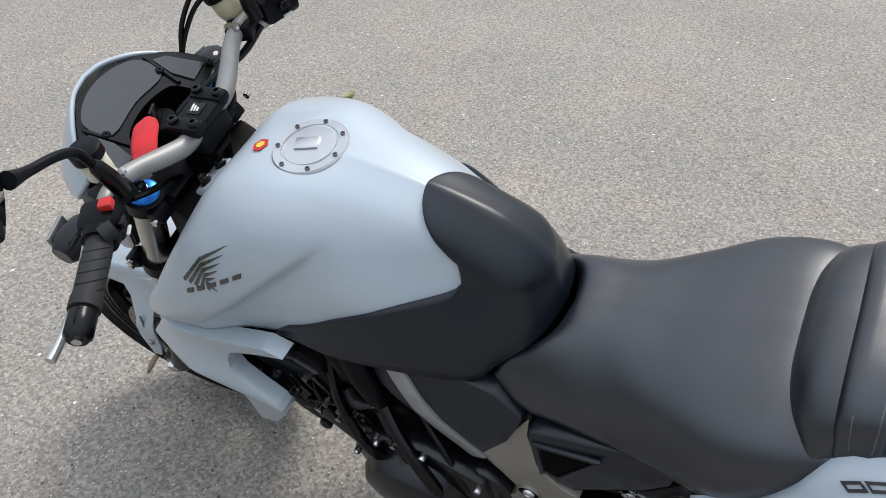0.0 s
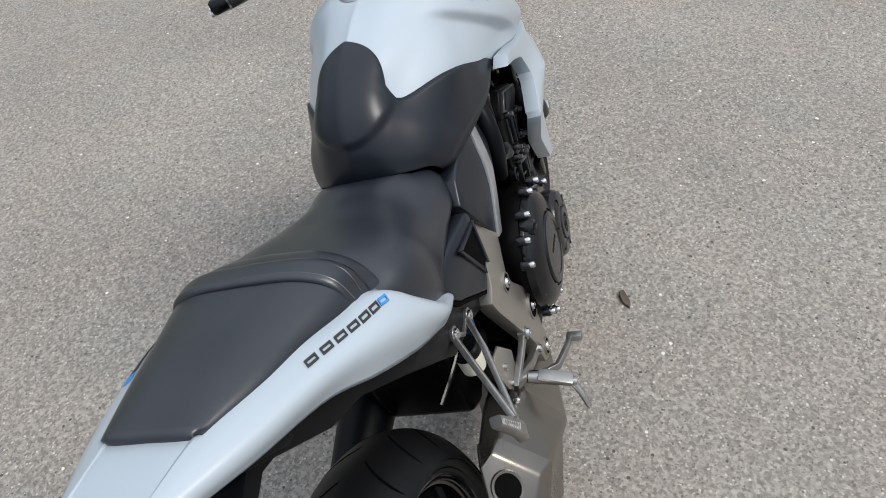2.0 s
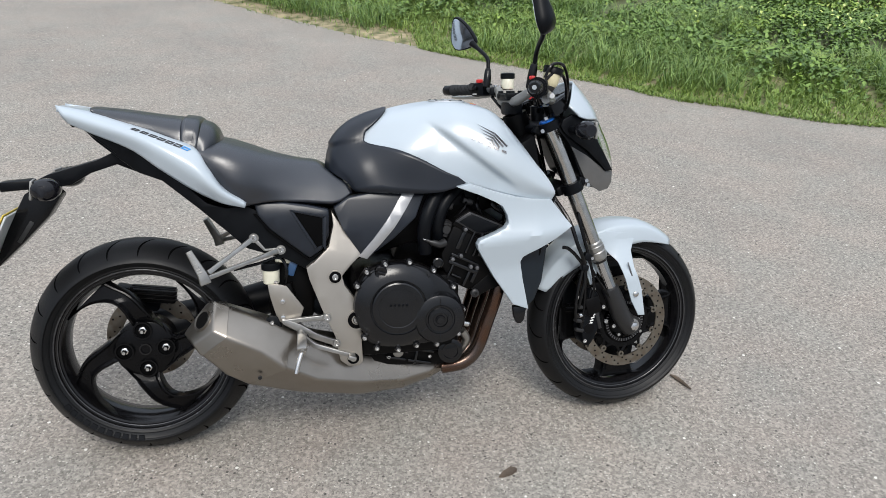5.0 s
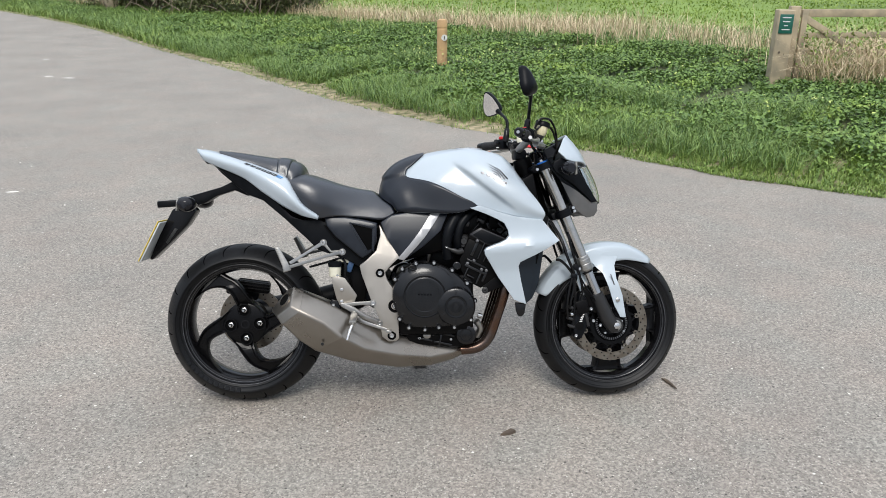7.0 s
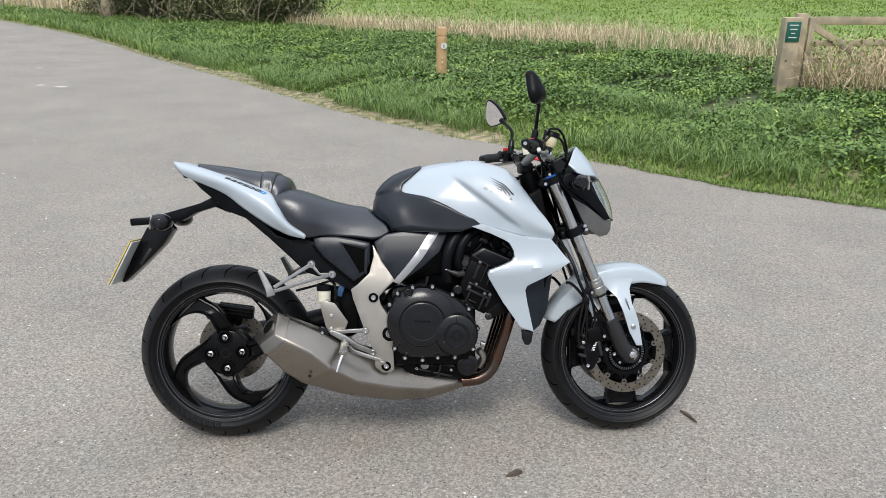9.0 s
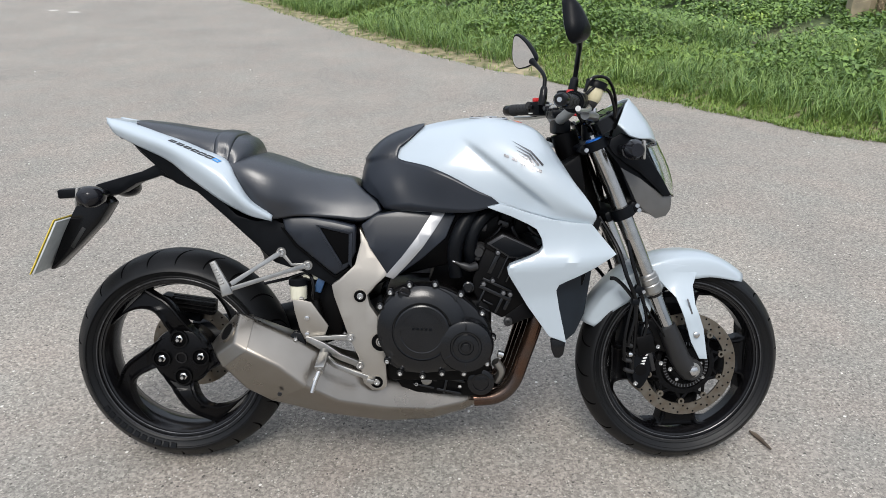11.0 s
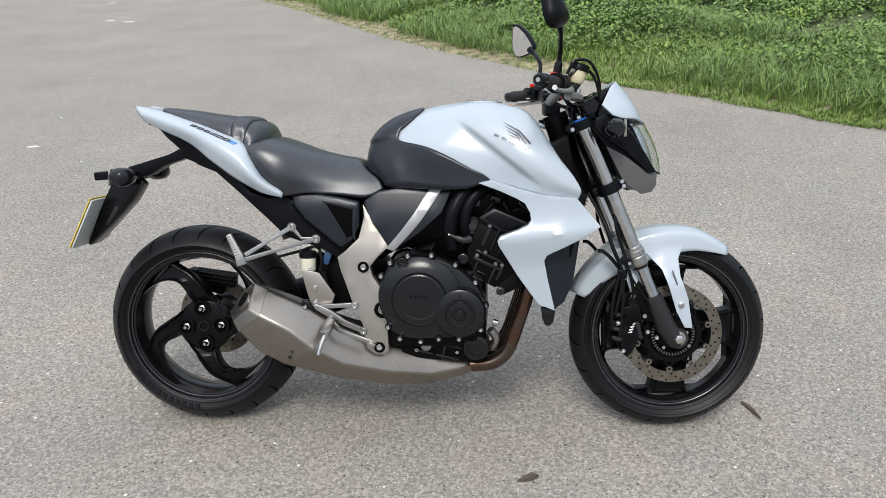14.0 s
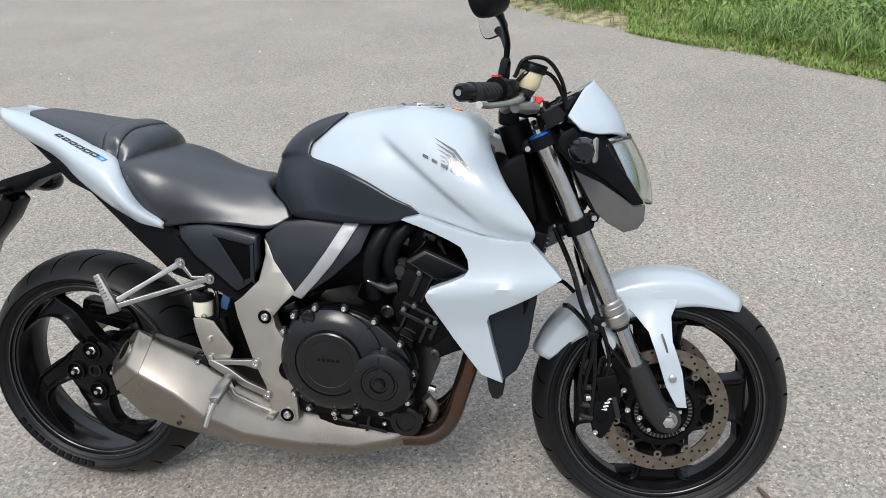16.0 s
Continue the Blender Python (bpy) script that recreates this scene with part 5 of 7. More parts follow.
def exhaust():
    for k in range(4):
        y = -0.115 + 0.075 * k
        part("header_pipe", tube([(0.985, y, 0.545), (1.015, y, 0.50), (1.004, y, 0.43), (0.978, y * 0.95, 0.345), (0.948, y * 0.85 - 0.01, 0.262), (0.905, y * 0.7 - 0.03, 0.224), (0.84, y * 0.6 - 0.04, 0.214)], 0.0215, 20, 6), M_HEADER, bike, "heat-browned header pipe")
    # corners: top inner, top outer, outer ridge, lower outer, lower inner
    st = [
        [(0.186, -0.140, 0.468), (0.210, -0.160, 0.478), (0.205, -0.226, 0.410), (0.149, -0.205, 0.368), (0.118, -0.150, 0.384)],
        [(0.236, -0.128, 0.462), (0.246, -0.165, 0.458), (0.240, -0.235, 0.394), (0.172, -0.222, 0.342), (0.150, -0.140, 0.352)],
        [(0.330, -0.110, 0.420), (0.332, -0.168, 0.417), (0.326, -0.240, 0.350), (0.232, -0.228, 0.284), (0.230, -0.110, 0.288)],
        [(0.405, -0.100, 0.384), (0.405, -0.164, 0.379), (0.391, -0.232, 0.292), (0.284, -0.176, 0.231), (0.284, -0.090, 0.231)],
        [(0.472, -0.060, 0.345), (0.472, -0.150, 0.340), (0.473, -0.206, 0.240), (0.420, -0.130, 0.176), (0.420, -0.040, 0.172)],
        [(0.600, 0.015, 0.288), (0.600, -0.130, 0.283), (0.604, -0.170, 0.206), (0.592, -0.112, 0.146), (0.592, 0.015, 0.142)],
        [(0.700, 0.030, 0.262), (0.705, -0.108, 0.254), (0.722, -0.134, 0.188), (0.722, -0.094, 0.147), (0.715, 0.030, 0.143)],
        [(0.790, 0.020, 0.248), (0.795, -0.094, 0.242), (0.805, -0.114, 0.200), (0.812, -0.080, 0.168), (0.810, 0.020, 0.166)],
        [(0.852, -0.010, 0.238), (0.852, -0.076, 0.235), (0.852, -0.096, 0.214), (0.852, -0.078, 0.188), (0.852, -0.010, 0.188)],
    ]
    st = [[Vector(q) for q in r] for r in st]
    part("belly_box", loft(st[3:], 0.009, False), M_EXHAUST, bike, "satin metal exhaust belly box", angle=60)
    s = part("silencer", loft(st[1:4], 0.010, False), M_EXHAUST, bike, "angular satin metal silencer", angle=60)

    def grown(r, d):
        m = sum(r, Vector()) / len(r)
        return [q + (q - m).normalized() * d for q in r]

    near = [q.lerp(p, 0.04) for q, p in zip(st[1], st[0])]
    cap = part("end_cap", loft([grown(st[0], -0.001), grown(near, 0.002)], 0.006), M_EXHAUST, s, "cast silencer end cap", angle=60)
    nrm = (st[0][4] - st[0][0]).cross(st[0][2] - st[0][0]).normalized()
    nrm = nrm if nrm.x < 0 else -nrm
    mid = Vector((0.1735, -0.178, 0.4285))
    mid -= nrm * ((mid - st[0][0]).dot(nrm) - 0.002)
    m = Matrix.Translation(mid) @ nrm.to_track_quat("Z", "X").to_matrix().to_4x4() @ Matrix.Diagonal((1.15, 1.0, 1, 1))
    part("outlet_rim", moved(lathe([(0.0205, -0.004), (0.027, -0.004), (0.0255, 0.0035), (0.0215, 0.003)], (0, 0, 0), 32, "Z", closed=True), m), M_EXHAUST, cap)
    part("outlet", moved(lathe([(0.0212, -0.002), (0.0212, 0.0012)], (0, 0, 0), 28, "Z"), m), M_OUTLET, cap, "dark exhaust outlet")
    for x, y, z in ((0.318, -0.213, 0.266),):
        part("exhaust_bolt", bolt((x, y, z), 0.006, 0.004), M_CAST, s)
    part("silencer_bracket", flipped(slab([(0.335, 0.405), (0.352, 0.425), (0.372, 0.42), (0.385, 0.385), (0.375, 0.365)], 0.165, 0.02, 0.003)), M_GLOSS, bike)
    part("bracket_bolt", bolt((0.357, -0.166, 0.405), 0.006, 0.008), M_STEEL, s)


# near-black for the flat disc that fills the outlet rim
M_OUTLET = surface("black_outlet", (0.004, 0.004, 0.004), 0.9, spec=0.05)
exhaust()


def foot_gear():
    for s, f in ((-1, flipped), (1, lambda b: b)):
        # passenger peg hanger: two slim arms to a joint, peg folded up
        bm = bar([(0.320, 0.134, 0.638), (0.262, 0.180, 0.604), (0.205, 0.226, 0.570)], [0.0075, 0.0052, 0.0065], 0.005)
        bar([(0.390, 0.134, 0.602), (0.330, 0.170, 0.589), (0.205, 0.228, 0.558)], [0.0075, 0.0050, 0.0060], 0.005, bm=bm)
        bar([(0.322, 0.134, 0.634), (0.347, 0.138, 0.604), (0.388, 0.134, 0.602)], [0.006, 0.0035, 0.006], 0.004, bm=bm)
        h = part("pillion_peg_hanger", f(bm), M_ALLOY, bike, "cast alloy pillion footpeg hanger")
        for x, z in ((0.320, 0.638), (0.390, 0.602)):
            part("hanger_eye", f(ring(0.008, 0.0130, 0.124, 0.140, (x, 0, z), 28)), M_ALLOY, h)
            part("hanger_bolt", f(lathe([(0.006, 0.132), (0.0090, 0.133), (0.0090, 0.142), (0.008, 0.145), (0.005, 0.145), (0.004, 0.140)], (x, 0, z), 18)), M_STEEL, h)
        peg = part("pillion_peg", f(bar([(0.198, 0.232, 0.542), (0.190, 0.230, 0.568), (0.160, 0.222, 0.628)], [0.015, 0.012, 0.008], 0.009, (0.3, 1, 0), bevel=0.003)), M_ALLOY, h, "folded alloy pillion footpeg")
        for k in range(8):
            q = Vector((0.186, 0.2375, 0.574)).lerp(Vector((0.162, 0.231, 0.624)), k / 7)
            part("peg_tooth", f(block(tuple(q), (0.013 - 0.0005 * k, 0.006, 0.003), (0, -27, 0), 0.0008)), M_ALLOY, peg)
        # rider hanger: plate, two arms, peg
        h = part("rider_peg_hanger", f(bar([(0.512, 0.168, 0.411), (0.455, 0.168, 0.410), (0.385, 0.164, 0.404)], [0.0085, 0.0062, 0.0065], 0.006)), M_ALLOY, bike, "cast alloy rider footpeg hanger")
        part("lower_arm", f(bar([(0.530, 0.170, 0.335), (0.475, 0.170, 0.358), (0.430, 0.168, 0.386), (0.392, 0.164, 0.404)], [0.0085, 0.0085, 0.011, 0.008], 0.007)), M_ALLOY, h)
        for x, z in ((0.506, 0.412), (0.530, 0.335)):
            part("hanger_eye", f(ring(0.008, 0.0128, 0.160, 0.177, (x, 0, z), 28)), M_ALLOY, h)
            part("hanger_bolt", f(lathe([(0.006, 0.17), (0.0090, 0.171), (0.0090, 0.179), (0.008, 0.182), (0.005, 0.182), (0.004, 0.177)], (x, 0, z), 18)), M_STEEL, h)
        part("heel_guard", f(slab([(0.350, 0.511), (0.376, 0.511), (0.400, 0.505), (0.445, 0.439), (0.433, 0.408), (0.388, 0.398), (0.374, 0.405), (0.364, 0.440), (0.354, 0.480)], 0.160, 0.006, 0.002)), M_FRAME, h, "bronze-silver heel guard")
        for x, z in ((0.388, 0.462), (0.387, 0.416)):
            part("guard_bolt", f(lathe([(0.003, 0.158), (0.0065, 0.159), (0.0065, 0.165), (0.003, 0.166)], (x, 0, z), 12)), M_STEEL, h)
        p = part("rider_peg", f(tube([(0.432, 0.172, 0.372), (0.434, 0.188, 0.366), (0.435, 0.258, 0.343)], [0.011, 0.012, 0.009], 12)), M_ALLOY, h, "knurled alloy rider footpeg")
        part("peg_pad", f(block((0.4345, 0.222, 0.3615), (0.026, 0.066, 0.012), (-18, 0, 3), 0.003)), M_ALLOY, p)
        part("peg_feeler", f(tube([(0.433, 0.252, 0.345), (0.424, 0.262, 0.322), (0.415, 0.270, 0.292)], [0.0075, 0.0065, 0.006], 10)), M_STEEL, p)
        part("peg_spring", f(tube([(0.446, 0.176, 0.362), (0.446, 0.192, 0.357)], 0.0085, 10)), M_GLOSS, p)
    pedal = bar([(0.440, -0.190, 0.362), (0.470, -0.222, 0.350), (0.530, -0.232, 0.331), (0.562, -0.234, 0.320)], [0.008, 0.0065, 0.0055, 0.0060], 0.005)
    pd = part("brake_pedal", pedal, M_ALLOY, bike, "forged alloy rear brake pedal")
    part("pedal_pad", block((0.566, -0.242, 0.318), (0.020, 0.032, 0.013), (0, 15, 0), 0.003), M_ALLOY, pd)
    shift = part("gear_lever", bar([(0.44, 0.190, 0.36), (0.50, 0.212, 0.352), (0.60, 0.215, 0.345)], [0.008, 0.006, 0.006], 0.005), M_ALLOY, bike, "forged alloy gear lever")
    part("lever_rubber", tube([(0.600, 0.210, 0.345), (0.600, 0.252, 0.343)], [0.009, 0.010], 14), M_GRIP, shift)
    # rear brake: reservoir, master cylinder and hose beside the frame
    r = part("rear_reservoir", lathe([(0.016, 0), (0.022, 0.004), (0.0235, 0.036), (0.0225, 0.044)], (0.360, -0.122, 0.503), 24, "Z"), M_RESVW, bike, "pale brake fluid reservoir")
    part("reservoir_cap", lathe([(0.0225, 0.041), (0.026, 0.043), (0.026, 0.058), (0.022, 0.062)], (0.360, -0.122, 0.503), 24, "Z"), M_PLASTIC, r)
    part("reservoir_band", ring(0.0, 0.006, -0.150, -0.146, (0.372, 0, 0.512), 12), M_STEEL, r)
    part("master_cylinder", tube([(0.402, -0.120, 0.500), (0.420, -0.132, 0.430), (0.425, -0.140, 0.395)], [0.014, 0.013, 0.008], 16), M_BLOCK, bike)
    part("rear_brake_hose", tube([(0.398, -0.128, 0.505), (0.402, -0.130, 0.545), (0.385, -0.118, 0.575), (0.33, -0.110, 0.560), (0.26, -0.09, 0.540)], 0.0045, 8, 6), M_GLOSS, bike)
    part("connector", block((0.418, -0.116, 0.545), (0.022, 0.02, 0.045), (0, 20, 0), 0.004), M_BLUEPLUG, bike, "blue wiring connector")
    part("connector", block((0.395, -0.110, 0.568), (0.045, 0.02, 0.016), (0, 10, 0), 0.003), M_RESVW, bike, "white wiring connector")
    # swingarm, shock and caliper behind
    sw = tube([(0.56, 0.10, 0.41), (0.40, 0.13, 0.40), (0.20, 0.135, 0.36), (0.0, 0.12, 0.312)], [0.055, 0.055, 0.05, 0.07], 18, 6)
    tube([(0.56, -0.12, 0.41), (0.56, 0.12, 0.41)], 0.05, 18, bm=sw)
    tube([(0.52, -0.07, 0.41), (0.45, 0.0, 0.44), (0.38, 0.10, 0.42)], 0.04, 14, 4, sw)
    part("swingarm", sw, M_PLASTIC, bike, "black single-sided swingarm")
    path = []
    for k in range(110):
        a = 2 * math.pi * k / 14
        q = Vector((0.475, 0.02, 0.42)).lerp(Vector((0.425, 0.02, 0.62)), k / 109)
        path.append(q + 0.034 * Vector((math.cos(a), math.sin(a), 0)))
    part("shock_spring", tube(path, 0.006, 7), M_BLOCK, bike)
    part("shock_body", tube([(0.477, 0.02, 0.40), (0.42, 0.02, 0.65)], 0.02, 16), M_BLOCK, bike)
    part("rear_hugger", slab([(0.365, 0.545), (0.44, 0.57), (0.49, 0.50), (0.47, 0.38), (0.40, 0.355), (0.352, 0.385), (0.348, 0.47)], 0.085, 0.17, 0.012), M_BLOCK, bike)
    part("rear_caliper", block((-0.03, 0.075, 0.43), (0.13, 0.05, 0.06), (0, 15, 0), 0.01), M_PLASTIC, bike, "black rear brake caliper")
    cap = part("axle_cover", block((0.02, 0.03, 0.450), (0.13, 0.04, 0.045), (0, 8, 0), 0.008), M_BLOCK, bike)
    for k in range(4):
        part("cover_rib", block((0.03, 0.005, 0.442 + 0.012 * k), (0.12, 0.012, 0.003), (0, 8, 0), 0.0008), M_BLOCK, cap)
    # side stand
    stand = part("side_stand", tube([(0.60, 0.13, 0.29), (0.645, 0.19, 0.15), (0.675, 0.238, 0.068)], [0.013, 0.011, 0.010], 12), M_PLASTIC, bike, "black side stand")
    part("stand_foot", block((0.680, 0.243, 0.064), (0.06, 0.045, 0.008), (-14.5, 0, 0), 0.002), M_PLASTIC, stand)


M_BLUEPLUG = surface("blue_plastic", (0.02, 0.06, 0.14), 0.45)
foot_gear()


def fuel_cap():
    c, tilt = Vector((0.878, 0, 0.9860)), Matrix.Rotation(radians(1.5), 4, "Y")
    m = Matrix.Translation(c) @ tilt
    cap = part("fuel_cap", moved(lathe([(0.054, -0.004), (0.054, 0.003), (0.052, 0.0055), (0.041, 0.0055), (0.040, 0.003), (0.038, 0.003), (0.037, 0.0055), (0.02, 0.0065), (0.002, 0.0065)], (0, 0, 0), 48, "Z"), m), M_CAP, bike, "round silver fuel filler cap", angle=30)
    for k in range(7):
        a = 2 * math.pi * k / 7 + 0.3
        part("cap_bolt", moved(lathe([(0.0035, 0.004), (0.0035, 0.0075), (0.002, 0.0075), (0.0018, 0.006)], (0.0465 * math.cos(a), 0.0465 * math.sin(a), 0), 10, "Z"), m), M_INK, cap)
    part("key_flap", moved(block((0.004, 0, 0.0075), (0.034, 0.022, 0.004), (0, 0, 20), 0.0015), m), M_CAP, cap)
    tag = part("round_sticker", moved(lathe([(0.013, 0.0), (0.013, 0.0012), (0.002, 0.0012)], (0, 0, 0), 6, "Z"), Matrix.Translation((0.958, 0.012, 0.9795)) @ Matrix.Rotation(radians(12), 4, "Y")), M_RED, bike, "small red and yellow sticker")
    part("sticker_centre", moved(lathe([(0.007, 0.0012), (0.007, 0.002), (0.002, 0.002)], (0, 0, 0), 6, "Z"), Matrix.Translation((0.958, 0.012, 0.9795)) @ Matrix.Rotation(radians(12), 4, "Y")), M_YELLOW, tag)


def tank_badge():
    """A feathered wing and five bars in grey on each flank."""
    for f in (lambda b: b, flipped):
        root = None
        for k in range(6):
            ax, az = 1.012 - 0.011 * k, 0.876 - 0.0006 * k
            bx, bz = 0.934 + 0.0045 * k, 0.934 - 0.0108 * k
            mx, mz = (ax + bx) / 2 + 0.007, (az + bz) / 2 + 0.003
            w = 0.0019
            out = [(ax, az), (mx + w * 0.7, mz + w), (bx, bz), (mx - w * 0.7, mz - w), (ax - 0.004, az - 0.0035)]
            bm = slab(out, lambda x, z: tank_y(x, z) + 0.0018, 0.004, 0, 0.008)
            w = part("badge_feather", f(bm), M_BADGE, bike if root is None else root, smooth=False)
            root = root or w
        for k in range(5):
            x, z = 0.918 + 0.0205 * k, 0.8965 - 0.0089 * k
            out = [(x - 0.0062, z + 0.0062), (x + 0.0062, z + 0.0012), (x + 0.0062, z - 0.0048), (x - 0.0062, z + 0.0002)]
            part("badge_bar", f(slab(out, lambda x, z: tank_y(x, z) + 0.0024, 0.004, 0, 0.006)), M_BADGE, root, smooth=False)


M_BADGE = surface("grey_badge_metal", (0.13, 0.13, 0.135), 0.25, 0.9)
M_CAP = surface("satin_cap_metal", (0.50, 0.51, 0.52), 0.32, 0.8, vary=0.05, scale=20, bump=0.01)
fuel_cap()
tank_badge()


def tank_bracket():
    """White ear at the tank's nose with two black bolts."""
    br = part("tank_bracket", block((1.052, 0.040, 0.916), (0.034, 0.066, 0.010), (0, 22, 8), 0.003), M_WHITE, bike, "white tank mounting ear")
    for x, y in ((1.050, 0.022), (1.054, 0.056)):
        part("bracket_bolt", lathe([(0.011, 0.0), (0.011, 0.004), (0.0085, 0.005), (0.0085, 0.016), (0.006, 0.018), (0.003, 0.018)], (x, y, 0.917), 12, "Z"), M_GLOSS, br)


tank_bracket()


def handlebar():
    pts = [(1.072, 0.0, 0.985), (1.068, 0.05, 0.987), (1.074, 0.085, 0.998), (1.088, 0.14, 1.018), (1.086, 0.185, 1.024), (1.062, 0.225, 1.023), (0.998, 0.352, 1.022)]
    full = [(x, -y, z) for x, y, z in pts[::-1]] + pts[1:]
    rad = [0.0112, 0.0112, 0.0112, 0.0125, 0.014, 0.0142, 0.0142, 0.0142, 0.014, 0.0125, 0.0112, 0.0112, 0.0112]
    h = part("handlebar", front(tube(full, rad, 18, 6)), M_BAR, bike, "grey tapered handlebar")
    # clamp with four bolts and a small pale emblem
    bm = bmesh.new()
    block((1.072, 0, 0.998), (0.052, 0.084, 0.018), (0, 0, 0), 0.006, bm)
    block((1.076, 0, 0.966), (0.046, 0.074, 0.04), (0, 0, 0), 0.010, bm)
    for s in (-1, 1):
        block((1.072, 0.032 * s, 1.002), (0.056, 0.026, 0.018), (0, 0, 0), 0.006, bm)
    clamp = part("bar_clamp", front(bm), M_PLASTIC, bike, "black handlebar clamp")
    for x in (-0.021, 0.021):
        for y in (-0.032, 0.032):
            part("clamp_bolt", front(lathe([(0.008, 0.0), (0.008, 0.006), (0.006, 0.008), (0.004, 0.008), (0.004, 0.004)], (1.072 + 0.86 * x, y, 1.009), 14, "Z")), M_GLOSS, clamp)
    part("emblem", front(block((1.072, 0, 1.0075), (0.022, 0.024, 0.002), (0, 0, 0), 0.0005)), M_GLOSS, clamp)
    for k in range(3):
        part("emblem_bar", front(block((1.078 - 0.005 * k, 0.001 * k, 1.009), (0.003, 0.014 - 0.003 * k, 0.001), (0, 0, 14), 0.0002)), M_PRINT, clamp)
    part("stem_nut", front(lathe([(0.012, 0), (0.022, 0.0), (0.022, 0.012), (0.016, 0.02), (0.012, 0.02)], (1.105, 0, 0.935), 6, "Z")), M_ALLOY, clamp)
    a, b = Vector((1.052, 0.243, 1.0228)), Vector((0.998, 0.352, 1.022))
    for s, f in ((1, lambda q: q), (-1, flipped)):
        grip = bmesh.new()
        n = [a.lerp(b, k / 10) for k in range(10)]
        tube([n[0], n[0].lerp(n[1], 0.35), n[0].lerp(n[1], 0.45), *n[1:9], n[9]], [0.0215, 0.0215, 0.0172, 0.0165, 0.017, 0.017, 0.0172, 0.017, 0.017, 0.0168, 0.0185, 0.0185], 24, bm=grip)
        g = part("grip", front(f(grip)), M_GRIP, bike, "ribbed black rubber grip")
        for k in range(5):
            q = a.lerp(b, 0.16 + 0.13 * k)
            m = Matrix.Translation(q) @ (b - a).to_track_quat("Z", "Y").to_matrix().to_4x4() @ Matrix.Rotation(0.75, 4, "X")
            part("grip_rib", front(f(moved(lathe([(0.0150, -0.0012), (0.0175, -0.0006), (0.0175, 0.0006), (0.0150, 0.0012)], (0, 0, 0), 20, "Z"), m @ Matrix.Diagonal((1, 1.36, 1, 1))))), M_RIM, g)
        d = (b - a).normalized()
        part("bar_end", front(f(tube([b - d * 0.008, b + d * 0.002, b + d * 0.022, b + d * 0.028], [0.0165, 0.0165, 0.0165, 0.012], 20))), M_GLOSS, g, "black bar end weight")
        part("bar_end_screw", front(f(tube([b + d * 0.027, b + d * 0.0305], 0.006, 10))), M_STEEL, g)
        # switch housing
        q = a - d * 0.024
        bm = bmesh.new()
        own = bmesh.new()
        block((0, 0, 0), (0.050, 0.050, 0.044), (0, 0, 0), 0.010, own)
        moved(own, Matrix.Translation(q + Vector((0.002, 0, 0))) @ Matrix.Rotation(radians(-62 + 90), 4, "Z"))
        joined(bm, own)
        tube([q + d * 0.02, q + d * 0.034], [0.024, 0.022], 20, bm=bm)
        sw = part("switch_housing", front(f(bm)), M_PLASTIC, bike, "black handlebar switch housing")
        part("switch_rocker", front(f(block(tuple(q + Vector((-0.027, -0.004, 0.004))), (0.010, 0.020, 0.012), (0, 0, 28), 0.003))), M_GLOSS, sw)
        part("switch_mark", front(f(block(tuple(q + Vector((-0.027, -0.004, -0.014))), (0.004, 0.016, 0.003), (0, 0, 28), 0.0005))), M_PRINT, sw)
        if s > 0:
            part("hazard_button", front(f(block(tuple(q + Vector((-0.012, -0.010, 0.026))), (0.018, 0.016, 0.012), (0, 0, 28), 0.003))), M_RED, sw, "red button")
            part("thumb_wheel", front(f(tube([q + Vector((-0.030, 0.010, 0.010)), q + Vector((-0.022, 0.026, 0.010))], 0.012, 14))), M_GRIP, sw)
        else:
            part("kill_switch", front(f(block(tuple(q + Vector((-0.012, -0.010, 0.026))), (0.016, 0.02, 0.010), (0, 0, 28), 0.003))), M_RED, sw)
            part("throttle_drum", front(f(tube([q + d * 0.012, q + d * 0.032], 0.027, 22))), M_PLASTIC, sw)
        # lever and its bracket
        lv = part("lever", front(f(tube([(1.098, 0.192, 1.012), (1.094, 0.225, 1.006), (1.072, 0.275, 1.000), (1.040, 0.345, 0.998), (1.026, 0.385, 1.000), (1.022, 0.402, 1.001)], [0.010, 0.008, 0.0065, 0.0058, 0.0058, 0.0066], 10, 5))), M_LEVER, bike, "silver alloy hand lever")
        part("lever_bracket", front(f(block((1.092, 0.172, 1.016), (0.042, 0.05, 0.026), (0, 0, -18), 0.006))), M_PLASTIC, lv)
        for k in range(2):
            part("bracket_bolt", front(f(lathe([(0.005, 0), (0.0065, 0.001), (0.0065, 0.006), (0.003, 0.006)], (1.082 + 0.014 * k, 0.150, 1.030 - 0.002 * k), 12, "Z"))), M_STEEL, lv)
        # mirror: sleeve, bent stem, rounded three-cornered shell, glass facing back
        mir = part("mirror", front(f(tube([(1.062, 0.176, 1.040), (1.066, 0.178, 1.060), (1.070, 0.184, 1.095), (1.071, 0.190, 1.114), (1.067, 0.215, 1.133), (1.060, 0.256, 1.153), (1.050, 0.282, 1.170)], [0.008, 0.0062, 0.0062, 0.0062, 0.0062, 0.0068, 0.011], 12, 5))), M_PLASTIC, bike, "black bar mirror on a bent stem")
        part("stem_sleeve", front(f(tube([(1.060, 0.176, 1.030), (1.064, 0.177, 1.052), (1.068, 0.181, 1.080), (1.069, 0.182, 1.087)], [0.0115, 0.0125, 0.0105, 0.007], 14))), M_GLOSS, mir)
